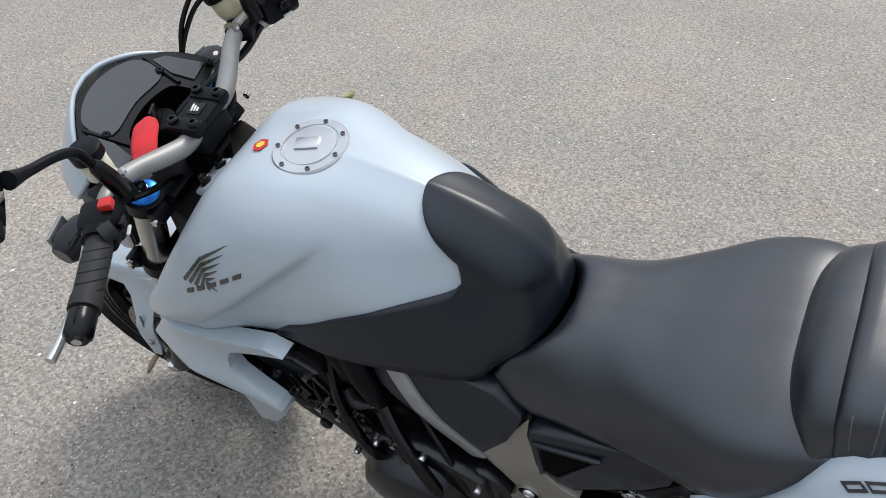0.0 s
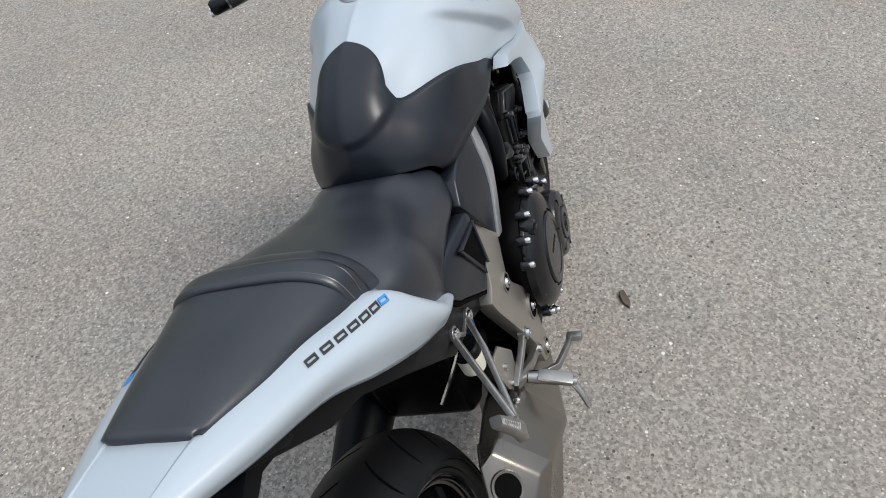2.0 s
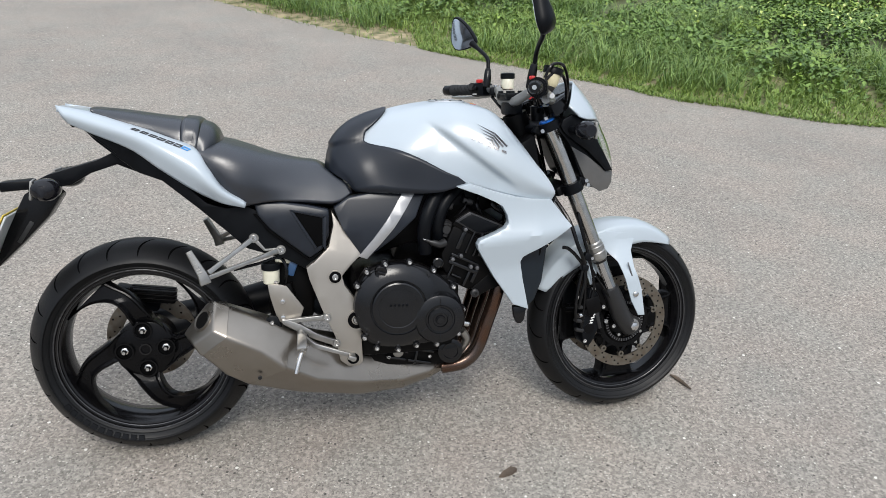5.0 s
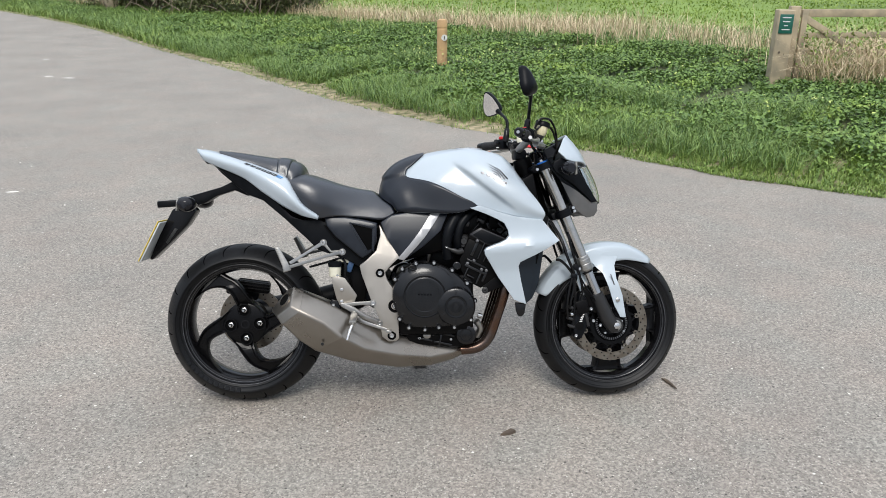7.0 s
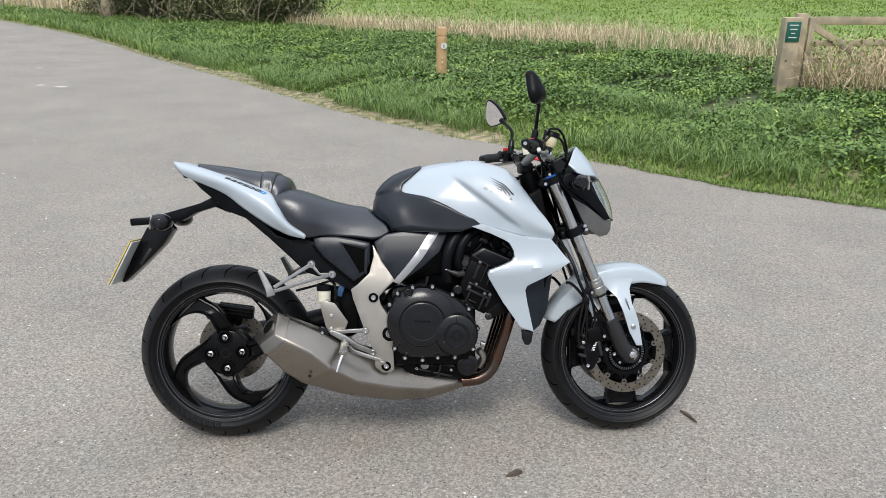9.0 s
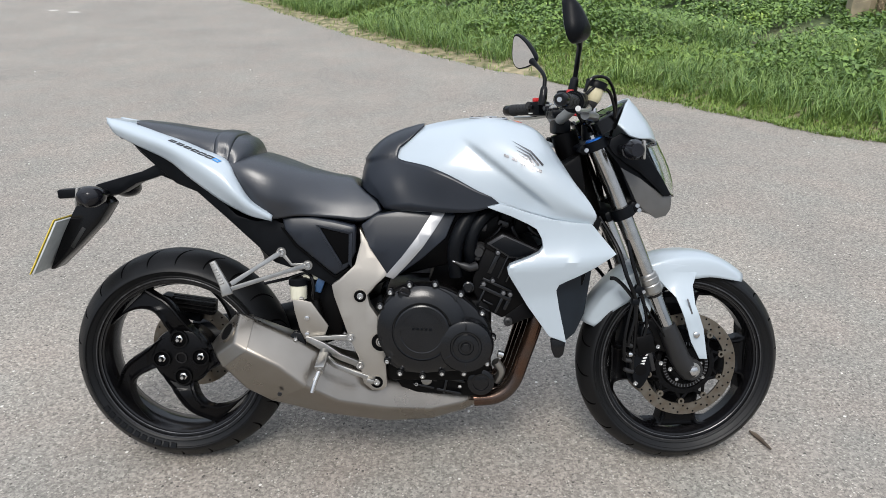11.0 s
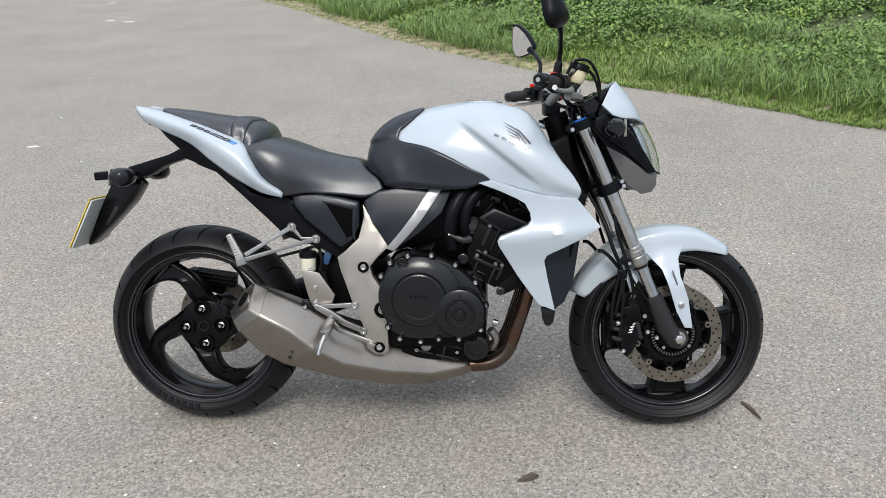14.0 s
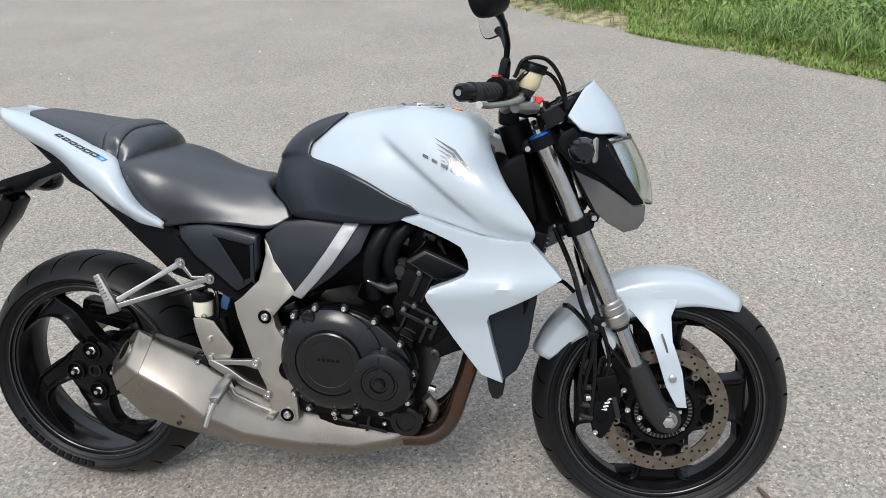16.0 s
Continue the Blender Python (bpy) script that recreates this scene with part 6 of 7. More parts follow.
        shape = smooth2([(-0.046, -0.026), (-0.040, -0.042), (-0.012, -0.047), (0.030, -0.041), (0.044, -0.026), (0.043, 0.000), (0.024, 0.036), (0.006, 0.060), (-0.012, 0.058), (-0.034, 0.022)], 4)
        turn = Matrix.Translation((1.031, 0.322, 1.198)) @ Matrix.Rotation(radians(40), 4, "Z") @ Matrix.Rotation(radians(-14), 4, "Y") @ Matrix.Rotation(radians(-16), 4, "X")
        bm = bmesh.new()
        rings = []
        for dx, sc in ((-0.010, 0.97), (-0.006, 1.0), (0.004, 0.98), (0.014, 0.86), (0.022, 0.60), (0.026, 0.25)):
            rings.append([bm.verts.new((dx, y * sc, z * sc)) for y, z in shape])
        for r, q2 in zip(rings, rings[1:]):
            for k in range(len(r)):
                bm.faces.new((r[k], r[(k + 1) % len(r)], q2[(k + 1) % len(r)], q2[k]))
        bm.faces.new(rings[0])
        bm.faces.new(rings[-1])
        part("mirror_shell", front(f(moved(bm, turn))), M_PLASTIC, mir)
        bm = bmesh.new()
        vs = [bm.verts.new((-0.0115, y * 0.9, z * 0.9)) for y, z in shape]
        vb = [bm.verts.new((-0.0095, y * 0.9, z * 0.9)) for y, z in shape]
        bm.faces.new(vs)
        bm.faces.new(vb)
        for k in range(len(vs)):
            bm.faces.new((vs[k], vs[(k + 1) % len(vs)], vb[(k + 1) % len(vs)], vb[k]))
        part("mirror_glass", front(f(moved(bm, turn))), M_MIRROR, mir, "mirror glass", smooth=False)
    # fluid reservoirs
    tilt = Matrix.Translation((1.106, -0.187, 1.014)) @ Matrix.Rotation(radians(17), 4, "Y")
    c = (0, 0, 0)
    r = part("brake_reservoir", front(moved(lathe([(0.010, 0.006), (0.018, 0.012), (0.0225, 0.022), (0.0235, 0.044), (0.0225, 0.050)], c, 24, "Z"), tilt)), M_RESV, bike, "yellowed brake fluid reservoir with black cap")
    part("reservoir_base", front(moved(lathe([(0.007, -0.004), (0.014, 0.0), (0.0185, 0.012), (0.0170, 0.018)], c, 24, "Z"), tilt)), M_CAST, r)
    part("reservoir_cap", front(moved(lathe([(0.022, 0.046), (0.0265, 0.047), (0.0272, 0.061), (0.025, 0.064), (0.020, 0.065), (0.0, 0.0655)], c, 28, "Z"), tilt)), M_PLASTIC, r)
    part("cap_rim", front(moved(lathe([(0.0262, 0.060), (0.0278, 0.0605), (0.0278, 0.0635), (0.0258, 0.0645)], c, 28, "Z", closed=True), tilt)), M_PLASTIC, r)
    part("reservoir_stay", front(tube([(1.100, -0.215, 1.010), (1.104, -0.200, 1.010), (1.107, -0.188, 1.014)], 0.005, 10)), M_PLASTIC, r)
    mc = part("master_cylinder", front(tube([(1.086, -0.222, 0.992), (1.112, -0.190, 0.990), (1.128, -0.168, 0.988)], [0.012, 0.013, 0.011], 16)), M_ALLOY, bike, "silver brake master cylinder")
    part("banjo_bolt", front(lathe([(0.006, 0), (0.0085, 0.001), (0.0085, 0.010), (0.004, 0.010)], (1.120, -0.178, 1.0), 12, "Z")), M_STEEL, mc)
    r = part("clutch_reservoir", front(lathe([(0.014, 0), (0.019, 0.004), (0.020, 0.032), (0.017, 0.036)], (1.122, 0.150, 1.020), 20, "Z")), M_RESVW, bike, "small pale clutch fluid reservoir")
    part("reservoir_cap", front(lathe([(0.019, 0.034), (0.0225, 0.036), (0.0225, 0.050), (0.018, 0.053)], (1.122, 0.150, 1.020), 20, "Z")), M_PLASTIC, r)
    # ignition, key and red tag
    ig = part("ignition_switch", front(tube([(1.165, 0.0, 0.925), (1.160, 0.0, 0.972)], [0.026, 0.024], 24)), M_PLASTIC, bike, "black ignition switch")
    for k in range(6):
        a = radians(-10 + 26 * k)
        part("letter_bar", front(block((1.160 + 0.019 * math.cos(a), 0.019 * math.sin(a), 0.9728), (0.0042, 0.0022, 0.0012), (0, 0, 26 * k - 10), 0.0002)), M_PRINT, ig)
    key = part("ignition_key", front(block((1.158, 0.004, 0.985), (0.006, 0.024, 0.026), (0, 0, 20), 0.002)), M_GLOSS, bike, "key in the ignition")
    tag = bmesh.new()
    rows = [[Vector((x - 0.86 * w, y - 0.5 * w, z - 0.004)), Vector((x, y, z + 0.003)), Vector((x + 0.86 * w, y + 0.5 * w, z + 0.002))] for x, y, z, w in ((1.150, 0.020, 0.996, 0.008), (1.136, 0.042, 1.004, 0.017), (1.120, 0.070, 1.004, 0.018), (1.104, 0.098, 0.996, 0.017))]
    g = sheet(rows, 5, 4)
    thickened(part("key_tag", front(skin(g, False)), M_REDTAG, key, "red fabric key tag"), 0.004)
    part("tag_clip", front(block((1.098, 0.112, 0.990), (0.022, 0.02, 0.012), (0, 0, -50), 0.004)), M_BAR, key)
    # cables
    for pts, rr in (
        ([(1.085, -0.215, 1.048), (1.105, -0.218, 1.082), (1.150, -0.195, 1.080), (1.185, -0.150, 1.030), (1.195, -0.110, 0.960)], 0.0042),
        ([(1.085, -0.205, 1.036), (1.115, -0.205, 1.060), (1.160, -0.175, 1.050), (1.190, -0.130, 0.995), (1.190, -0.095, 0.940)], 0.0042),
        ([(1.072, -0.190, 1.005), (1.100, -0.155, 0.975), (1.125, -0.09, 0.972), (1.150, -0.03, 0.960), (1.16, 0.02, 0.93)], 0.006),
        ([(1.085, 0.190, 1.010), (1.120, 0.150, 0.985), (1.155, 0.10, 0.965), (1.165, 0.06, 0.92)], 0.006),
        ([(1.075, 0.165, 1.000), (1.090, 0.120, 0.965), (1.110, 0.07, 0.930), (1.12, 0.03, 0.88)], 0.005),
        ([(1.19, -0.075, 0.90), (1.235, -0.10, 0.74), (1.245, -0.125, 0.63), (1.275, -0.125, 0.53), (1.30, -0.115, 0.44), (1.285, -0.112, 0.36)], 0.005),
        ([(1.18, -0.05, 0.72), (1.215, -0.11, 0.64), (1.235, -0.13, 0.57), (1.262, -0.128, 0.50), (1.268, -0.118, 0.40), (1.262, -0.112, 0.30)], 0.006),
        ([(1.19, 0.075, 0.90), (1.235, 0.10, 0.74), (1.245, 0.125, 0.63), (1.275, 0.125, 0.53), (1.30, 0.115, 0.44), (1.285, 0.112, 0.36)], 0.005),
    ):
        part("cable", front(tube(pts, rr, 8, 7)), M_GLOSS, bike)


M_BAR = surface("grey_anodised_bar", (0.27, 0.265, 0.25), 0.5, 0.5, vary=0.08, scale=30, bump=0.03)
M_LEVER = surface("polished_lever", (0.48, 0.48, 0.465), 0.34, 0.85, vary=0.06, scale=30, bump=0.02)
handlebar()


def nose():
    """White visor, instruments, headlight and front indicators."""
    rows = []
    rows.append([(1.258, 0, 1.040), (1.290, 0, 1.002), (1.318, 0, 0.960), (1.328, 0, 0.922)])
    rows.append([(1.252, 0.035, 1.036), (1.284, 0.040, 1.000), (1.312, 0.048, 0.957), (1.324, 0.055, 0.922)])
    rows.append([(1.232, 0.075, 1.022), (1.258, 0.088, 0.990), (1.282, 0.098, 0.955), (1.294, 0.102, 0.930)])
    rows.append([(1.214, 0.108, 0.998), (1.230, 0.120, 0.972), (1.246, 0.128, 0.948), (1.254, 0.130, 0.932)])
    rows.append([(1.196, 0.132, 0.968), (1.206, 0.140, 0.957), (1.216, 0.144, 0.947), (1.222, 0.145, 0.940)])
    v = thickened(part("visor", front(skin(sheet(rows, 6, 6))), M_WHITE, bike, "pearl white headlamp visor", angle=60), 0.006, 1)
    # instrument panel
    m = Matrix.Translation((1.188, 0, 0.993)) @ Matrix.Rotation(radians(-27), 4, "Y")

    def plan(out, z0, z1, bevel):
        bm = bmesh.new()
        lo, hi = [bm.verts.new((x, y, z0)) for x, y in out], [bm.verts.new((x, y, z1)) for x, y in out]
        bm.faces.new(lo[::-1])
        bm.faces.new(hi)
        for k in range(len(out)):
            bm.faces.new((lo[k], lo[(k + 1) % len(out)], hi[(k + 1) % len(out)], hi[k]))
        soften(bm, bevel)
        return front(moved(bm, m))

    rim = smooth2([(0.076, 0.0), (0.068, 0.045), (0.043, 0.084), (0.008, 0.116), (-0.050, 0.132), (-0.055, 0.075), (-0.020, 0.055), (-0.008, 0.0), (-0.020, -0.055), (-0.055, -0.075), (-0.050, -0.132), (0.008, -0.116), (0.043, -0.084), (0.068, -0.045)], 4)
    ip = part("instrument_panel", plan(rim, -0.030, 0.004, 0.003), M_GLOSS, bike, "black instrument panel with smoked glass")
    part("main_glass", plan(smooth2([(0.070, 0.0), (0.062, 0.042), (0.040, 0.072), (0.000, 0.066), (0.004, 0.0), (0.000, -0.066), (0.040, -0.072), (0.062, -0.042)], 4), 0.003, 0.007, 0.001), M_SCREEN, ip, "pale grey instrument glass")
    for s in (-1, 1):
        part("side_glass", plan([(0.026, 0.082 * s), (0.014, 0.100 * s), (-0.040, 0.120 * s), (-0.044, 0.084 * s), (-0.010, 0.076 * s)], 0.003, 0.007, 0.001), M_SCREEN, ip)
        part("panel_seam", plan([(0.040, 0.078 * s), (0.034, 0.081 * s), (-0.030, 0.069 * s), (-0.026, 0.065 * s)], 0.003, 0.0085, 0.001), M_GLOSS, ip)
        for q in ((0.006, 0.070 * s), (-0.046, 0.125 * s)):
            part("panel_screw", front(moved(lathe([(0.0065, 0.0), (0.0065, 0.007), (0.0045, 0.009), (0.0018, 0.009), (0.0015, 0.006)], (q[0], q[1], 0.002), 14, "Z"), m)), M_PLASTIC, ip)
    # headlight shell
    body = [(1.190, 0.930), (1.270, 0.938), (1.296, 0.905), (1.325, 0.850), (1.348, 0.790), (1.352, 0.736), (1.325, 0.724), (1.286, 0.744), (1.250, 0.772), (1.228, 0.820), (1.208, 0.865), (1.165, 0.915)]
    yb = lambda x, z: 0.118 - 0.30 * max(0, x - 1.22)
    own = slab(body, yb, 0.30, 0.006, 0.04)
    hl = part("headlight", front(own), M_PLASTIC, bike, "black headlamp shell")
    for f in (lambda b: b, flipped):
        beam = [(1.176, 0.915), (1.183, 0.934), (1.211, 0.948), (1.251, 0.934), (1.291, 0.890), (1.333, 0.834), (1.368, 0.780), (1.343, 0.778), (1.318, 0.802), (1.269, 0.842), (1.221, 0.871), (1.188, 0.896)]
        part("side_beam", front(f(slab(beam, lambda x, z: yb(x, z) + 0.012, 0.014, 0.003, 0.03))), M_PLASTIC, hl, "satin black headlamp side beam")
        part("chin", front(f(slab([(1.212, 0.858), (1.272, 0.828), (1.342, 0.780), (1.372, 0.776), (1.370, 0.742), (1.356, 0.724), (1.325, 0.718), (1.286, 0.742), (1.262, 0.765)], lambda x, z: yb(x, z) + 0.004, 0.01, 0.002, 0.03))), M_CHIN, hl, "dark grey lower headlamp cowl")
    rows = []
    rows.append([(1.346, 0, 0.925), (1.378, 0, 0.868), (1.396, 0, 0.815), (1.402, 0, 0.770)])
    rows.append([(1.338, 0.040, 0.925), (1.368, 0.042, 0.866), (1.386, 0.042, 0.815), (1.392, 0.040, 0.772)])
    rows.append([(1.318, 0.076, 0.922), (1.345, 0.074, 0.864), (1.366, 0.068, 0.815), (1.378, 0.060, 0.776)])
    rows.append([(1.275, 0.104, 0.908), (1.310, 0.092, 0.860), (1.340, 0.080, 0.822), (1.368, 0.066, 0.784)])
    thickened(part("headlamp_lens", front(skin(sheet(rows, 5, 6))), M_LENS, hl, "clear headlamp lens"), 0.003)
    rows = [[(x - 0.02, y * 0.92, z) for x, y, z in r] for r in rows]
    part("reflector", front(skin(sheet(rows, 4, 4))), M_REFLECT, hl, "silver headlamp reflector")
    for s, f in ((1, lambda b: b), (-1, flipped)):
        ind = part("front_indicator", front(f(tube([(1.205, 0.105, 0.905), (1.212, 0.155, 0.905)], [0.012, 0.010], 12))), M_PLASTIC, bike, "black indicator with smoked lens")
        pod = bmesh.new()
        rings = []
        for y, sx, sz in ((0.148, 0.012, 0.010), (0.165, 0.026, 0.021), (0.190, 0.030, 0.027), (0.212, 0.026, 0.026), (0.226, 0.016, 0.017)):
            rings.append([pod.verts.new((1.222 + sx * math.cos(a), y, 0.905 + sz * math.sin(a))) for a in (2 * math.pi * k / 14 for k in range(14))])
        for p, q in zip(rings, rings[1:]):
            for k in range(14):
                pod.faces.new((p[k], p[(k + 1) % 14], q[(k + 1) % 14], q[k]))
        pod.faces.new(rings[0])
        pod.faces.new(rings[-1])
        part("indicator_pod", front(f(pod)), M_AMBER, ind)
        part("indicator_rim", front(f(block((1.247, 0.195, 0.905), (0.008, 0.048, 0.048), (0, 0, 12), 0.004))), M_BAR, ind)
    # brake calipers
    for f in (lambda b: b, flipped):
        out = smooth2([(1.292, 0.425), (1.322, 0.400), (1.330, 0.346), (1.320, 0.290), (1.292, 0.244), (1.270, 0.262), (1.266, 0.314), (1.280, 0.371)], 3)
        cal = part("front_caliper", front(f(slab(out, 0.112, 0.065, 0.008))), M_PLASTIC, bike, "black radial brake caliper")
        for k in range(5):
            part("letter_bar", front(f(block((1.303 - 0.003 * k, 0.1125, 0.342 - 0.0085 * k), (0.012, 0.0014, 0.0045), (0, -14, 0), 0.0004))), M_PRINT, cal)
        part("caliper_bracket", front(f(slab([(1.285, 0.43), (1.325, 0.44), (1.395, 0.385), (1.40, 0.33), (1.345, 0.35), (1.31, 0.41)], 0.100, 0.014, 0.003))), M_BLOCK, cal)
        for x, z in ((1.300, 0.425), (1.335, 0.365), (1.345, 0.318), (1.372, 0.300), (1.275, 0.262)):
            part("caliper_bolt", front(f(lathe([(0.003, 0.108), (0.0062, 0.110), (0.0062, 0.1155), (0.0035, 0.1155), (0.003, 0.112)], (x, 0, z), 12))), M_STEEL, cal)
        part("bleed_banjo", front(f(tube([(1.262, 0.112, 0.345), (1.25, 0.115, 0.345)], 0.008, 10))), M_STEEL, cal)
        part("caliper_bridge", front(f(block((1.300, 0.098, 0.372), (0.050, 0.040, 0.055), (0, -14, 0), 0.006))), M_BLOCK, cal)
        part("pad_spring", front(f(block((1.318, 0.100, 0.330), (0.012, 0.030, 0.070), (0, -14, 0), 0.003))), M_CAST, cal)
        for z in (0.352, 0.300):
            part("piston_cover", front(f(lathe([(0.010, 0.108), (0.0165, 0.110), (0.0165, 0.1135), (0.011, 0.1145), (0.003, 0.1145)], (1.289, 0, z), 22))), M_BLOCK, cal)
        for x, z in ((1.252, 0.372), (1.246, 0.330), (1.250, 0.300)):
            part("hose_union", front(f(tube([(x + 0.016, 0.112, z - 0.004), (x, 0.116, z), (x - 0.010, 0.118, z + 0.006)], [0.007, 0.0065, 0.005], 10))), M_CAST, cal)
        # hose clips on the mudguard and the hoses that they hold
        part("hose_clip", front(f(block((1.272, 0.122, 0.528), (0.026, 0.020, 0.022), (0, 25, 0), 0.004))), M_PLASTIC, cal, "black plastic hose clip")
        part("hose_clip", front(f(block((1.262, 0.124, 0.496), (0.022, 0.022, 0.018), (0, 10, 0), 0.004))), M_PLASTIC, cal)
        part("clip_screw", front(f(lathe([(0.002, 0.130), (0.005, 0.131), (0.005, 0.135), (0.002, 0.135)], (1.283, 0, 0.524), 10))), M_STEEL, cal)
        part("sensor_lead", front(f(tube([(1.272, 0.124, 0.52), (1.300, 0.126, 0.468), (1.345, 0.122, 0.405), (1.385, 0.118, 0.345)], 0.003, 7, 6))), M_GLOSS, cal)
        part("brake_hose", front(f(tube([(1.262, 0.126, 0.496), (1.262, 0.126, 0.450), (1.252, 0.124, 0.405), (1.248, 0.120, 0.372)], 0.0052, 8, 6))), M_GLOSS, cal)
        part("brake_hose", front(f(tube([(1.256, 0.126, 0.494), (1.244, 0.126, 0.445), (1.236, 0.124, 0.385), (1.240, 0.119, 0.332)], 0.0052, 8, 6))), M_GLOSS, cal)
        part("loose_hose", front(f(tube([(1.262, 0.124, 0.500), (1.235, 0.118, 0.535), (1.212, 0.112, 0.556), (1.198, 0.105, 0.558)], 0.0055, 8, 6))), M_GLOSS, cal)

M_CHIN = surface("dark_grey_plastic", (0.085, 0.083, 0.080), 0.2, vary=0.08, scale=15, fine=900, bump=0.03)
M_REFLECT = surface("reflector_silver", (0.75, 0.76, 0.77), 0.18, 1.0, vary=0.03, bump=0)
nose()


def plate_hanger():
    arm = [(0.045, 0.815), (-0.027, 0.872), (-0.082, 0.846), (-0.210, 0.810), (-0.250, 0.790), (-0.262, 0.745), (-0.230, 0.738), (-0.190, 0.776), (-0.150, 0.782), (-0.100, 0.812), (-0.03, 0.834), (0.02, 0.812)]
    h = part("plate_hanger", slab(arm, lambda x, z: 0.034 - 0.05 * max(0, -0.1 - x), 0.08, 0.006, 0.05), M_PLASTIC, bike, "black number plate hanger arm")
    guard = [(-0.215, 0.792), (-0.180, 0.752), (-0.215, 0.700), (-0.285, 0.630), (-0.355, 0.565), (-0.365, 0.568), (-0.315, 0.680), (-0.270, 0.760)]
    part("mudguard_tail", slab(guard, 0.036, 0.072, 0.006), M_GLOSS, h)
    part("guard_slot", slab([(-0.262, 0.690), (-0.252, 0.684), (-0.292, 0.628), (-0.300, 0.634)], -0.0372, 0.002, 0.0005), M_CAST, h)
    up = Vector((0.082, 0, 0.155)).normalized()
    ctr = Vector((-0.3405, 0, 0.645))
    m = Matrix.Translation(ctr) @ Matrix.Rotation(math.atan2(up.x, up.z), 4, "Y")
    p = part("number_plate", moved(block((0, 0, 0), (0.003, 0.228, 0.172), (0, 0, 0), 0.001), m), M_PLATE, bike, "yellow rear number plate", smooth=False)
    part("plate_backing", moved(block((0.006, 0, 0), (0.006, 0.222, 0.166), (0, 0, 0), 0.002), m), M_BACK, p, "grey plate backing")
    for row in (0.04, -0.035):
        for k in range(4):
            part("letter_bar", moved(block((-0.0022, -0.075 + 0.05 * k, row), (0.0015, 0.030, 0.055), (0, 0, 0), 0.0003), m), M_DARKINK, p, smooth=False)
    part("plate_lamp", block((-0.292, 0, 0.782), (0.080, 0.046, 0.026), (0, -4, 0), 0.005), M_PLASTIC, h)
    for f in (lambda b: b, flipped):
        ind = part("rear_indicator", f(tube([(-0.190, 0.03, 0.785), (-0.190, 0.085, 0.785)], [0.012, 0.010], 12)), M_PLASTIC, bike, "black rear indicator with smoked lens")
        pod = bmesh.new()
        rings = []
        for y, sx, sz in ((0.070, 0.012, 0.010), (0.084, 0.026, 0.020), (0.104, 0.036, 0.026), (0.130, 0.037, 0.028), (0.148, 0.028, 0.024), (0.158, 0.014, 0.014)):
            rings.append([pod.verts.new((-0.190 + sx * 1.02 * math.cos(a), y, 0.785 + sz * 1.05 * math.sin(a))) for a in (2 * math.pi * k / 20 for k in range(20))])
        for r, q in zip(rings, rings[1:]):
            for k in range(20):
                pod.faces.new((r[k], r[(k + 1) % 20], q[(k + 1) % 20], q[k]))
        pod.faces.new(rings[0])
        pod.faces.new(rings[-1])
        part("lens_rim", f(block((-0.222, 0.114, 0.786), (0.007, 0.060, 0.050), (0, 8, -6), 0.003)), M_BAR, ind, "bright lens rim")
        part("indicator_pod", f(pod), M_AMBER, ind)


M_BACK = surface("grey_backing", (0.44, 0.46, 0.45), 0.4, vary=0.08)
plate_hanger()


def tyre_marks():
    """Raised maker's lettering low on the rear tyre, as plain bars."""
    hub = bpy.data.objects["rear_wheel"]
    for k in range(11):
        a = radians(214 + 5.0 * k)
        bm = bmesh.new()
        vs = []
        for r, y in ((0.2475, -0.0865), (0.2615, -0.0900)):
            for d in (-0.030, 0.030):
                vs.append(bm.verts.new((r * math.cos(a + d), y - 0.0008, 0.312 + r * math.sin(a + d))))
        low = [bm.verts.new(v.co + Vector((0, 0.003, 0))) for v in vs]
        for i in ((0, 1, 3, 2),):
            bm.faces.new([vs[j] for j in i])
        for i, j in ((0, 1), (1, 3), (3, 2), (2, 0)):
            bm.faces.new((vs[i], vs[j], low[j], low[i]))
        part("letter_bar", bm, M_GLOSS, hub, smooth=False)


tyre_marks()


# ---- the verge: posts, gate, plants ----
def offsets(xs, ys):
    """Distance beyond the road's edge for many places at once."""
    line = np.array([(q.x, q.y) for q in edge_line()][::2])
    best = np.full(len(xs), 1e9)
    p = np.stack([xs, ys], 1)
    for a, b in zip(line, line[1:]):
        ab = b - a
        t = np.clip(((p - a) @ ab) / (ab @ ab), 0, 1)
        d = p - a - t[:, None] * ab
        dist = np.hypot(d[:, 0], d[:, 1])
        sign = np.where(d[:, 0] * ab[1] - d[:, 1] * ab[0] > 0, 1, -1)
        best = np.where(dist < np.abs(best), sign * dist, best)
    return best


def heights(xs, ys, off):
    return np.array([max(verge_height(x, y, o), min(0.07, 0.07 * o) if o < 1 else -9) for x, y, o in zip(xs, ys, off)])


def stuff(name, verts, faces, material, label, category):
    me = bpy.data.meshes.new(name)
    me.from_pydata(verts.reshape(-1, 3).tolist(), [], faces.tolist())
    me.materials.append(material)
    return tagged(new(name, me), label, category, kind="stuff")


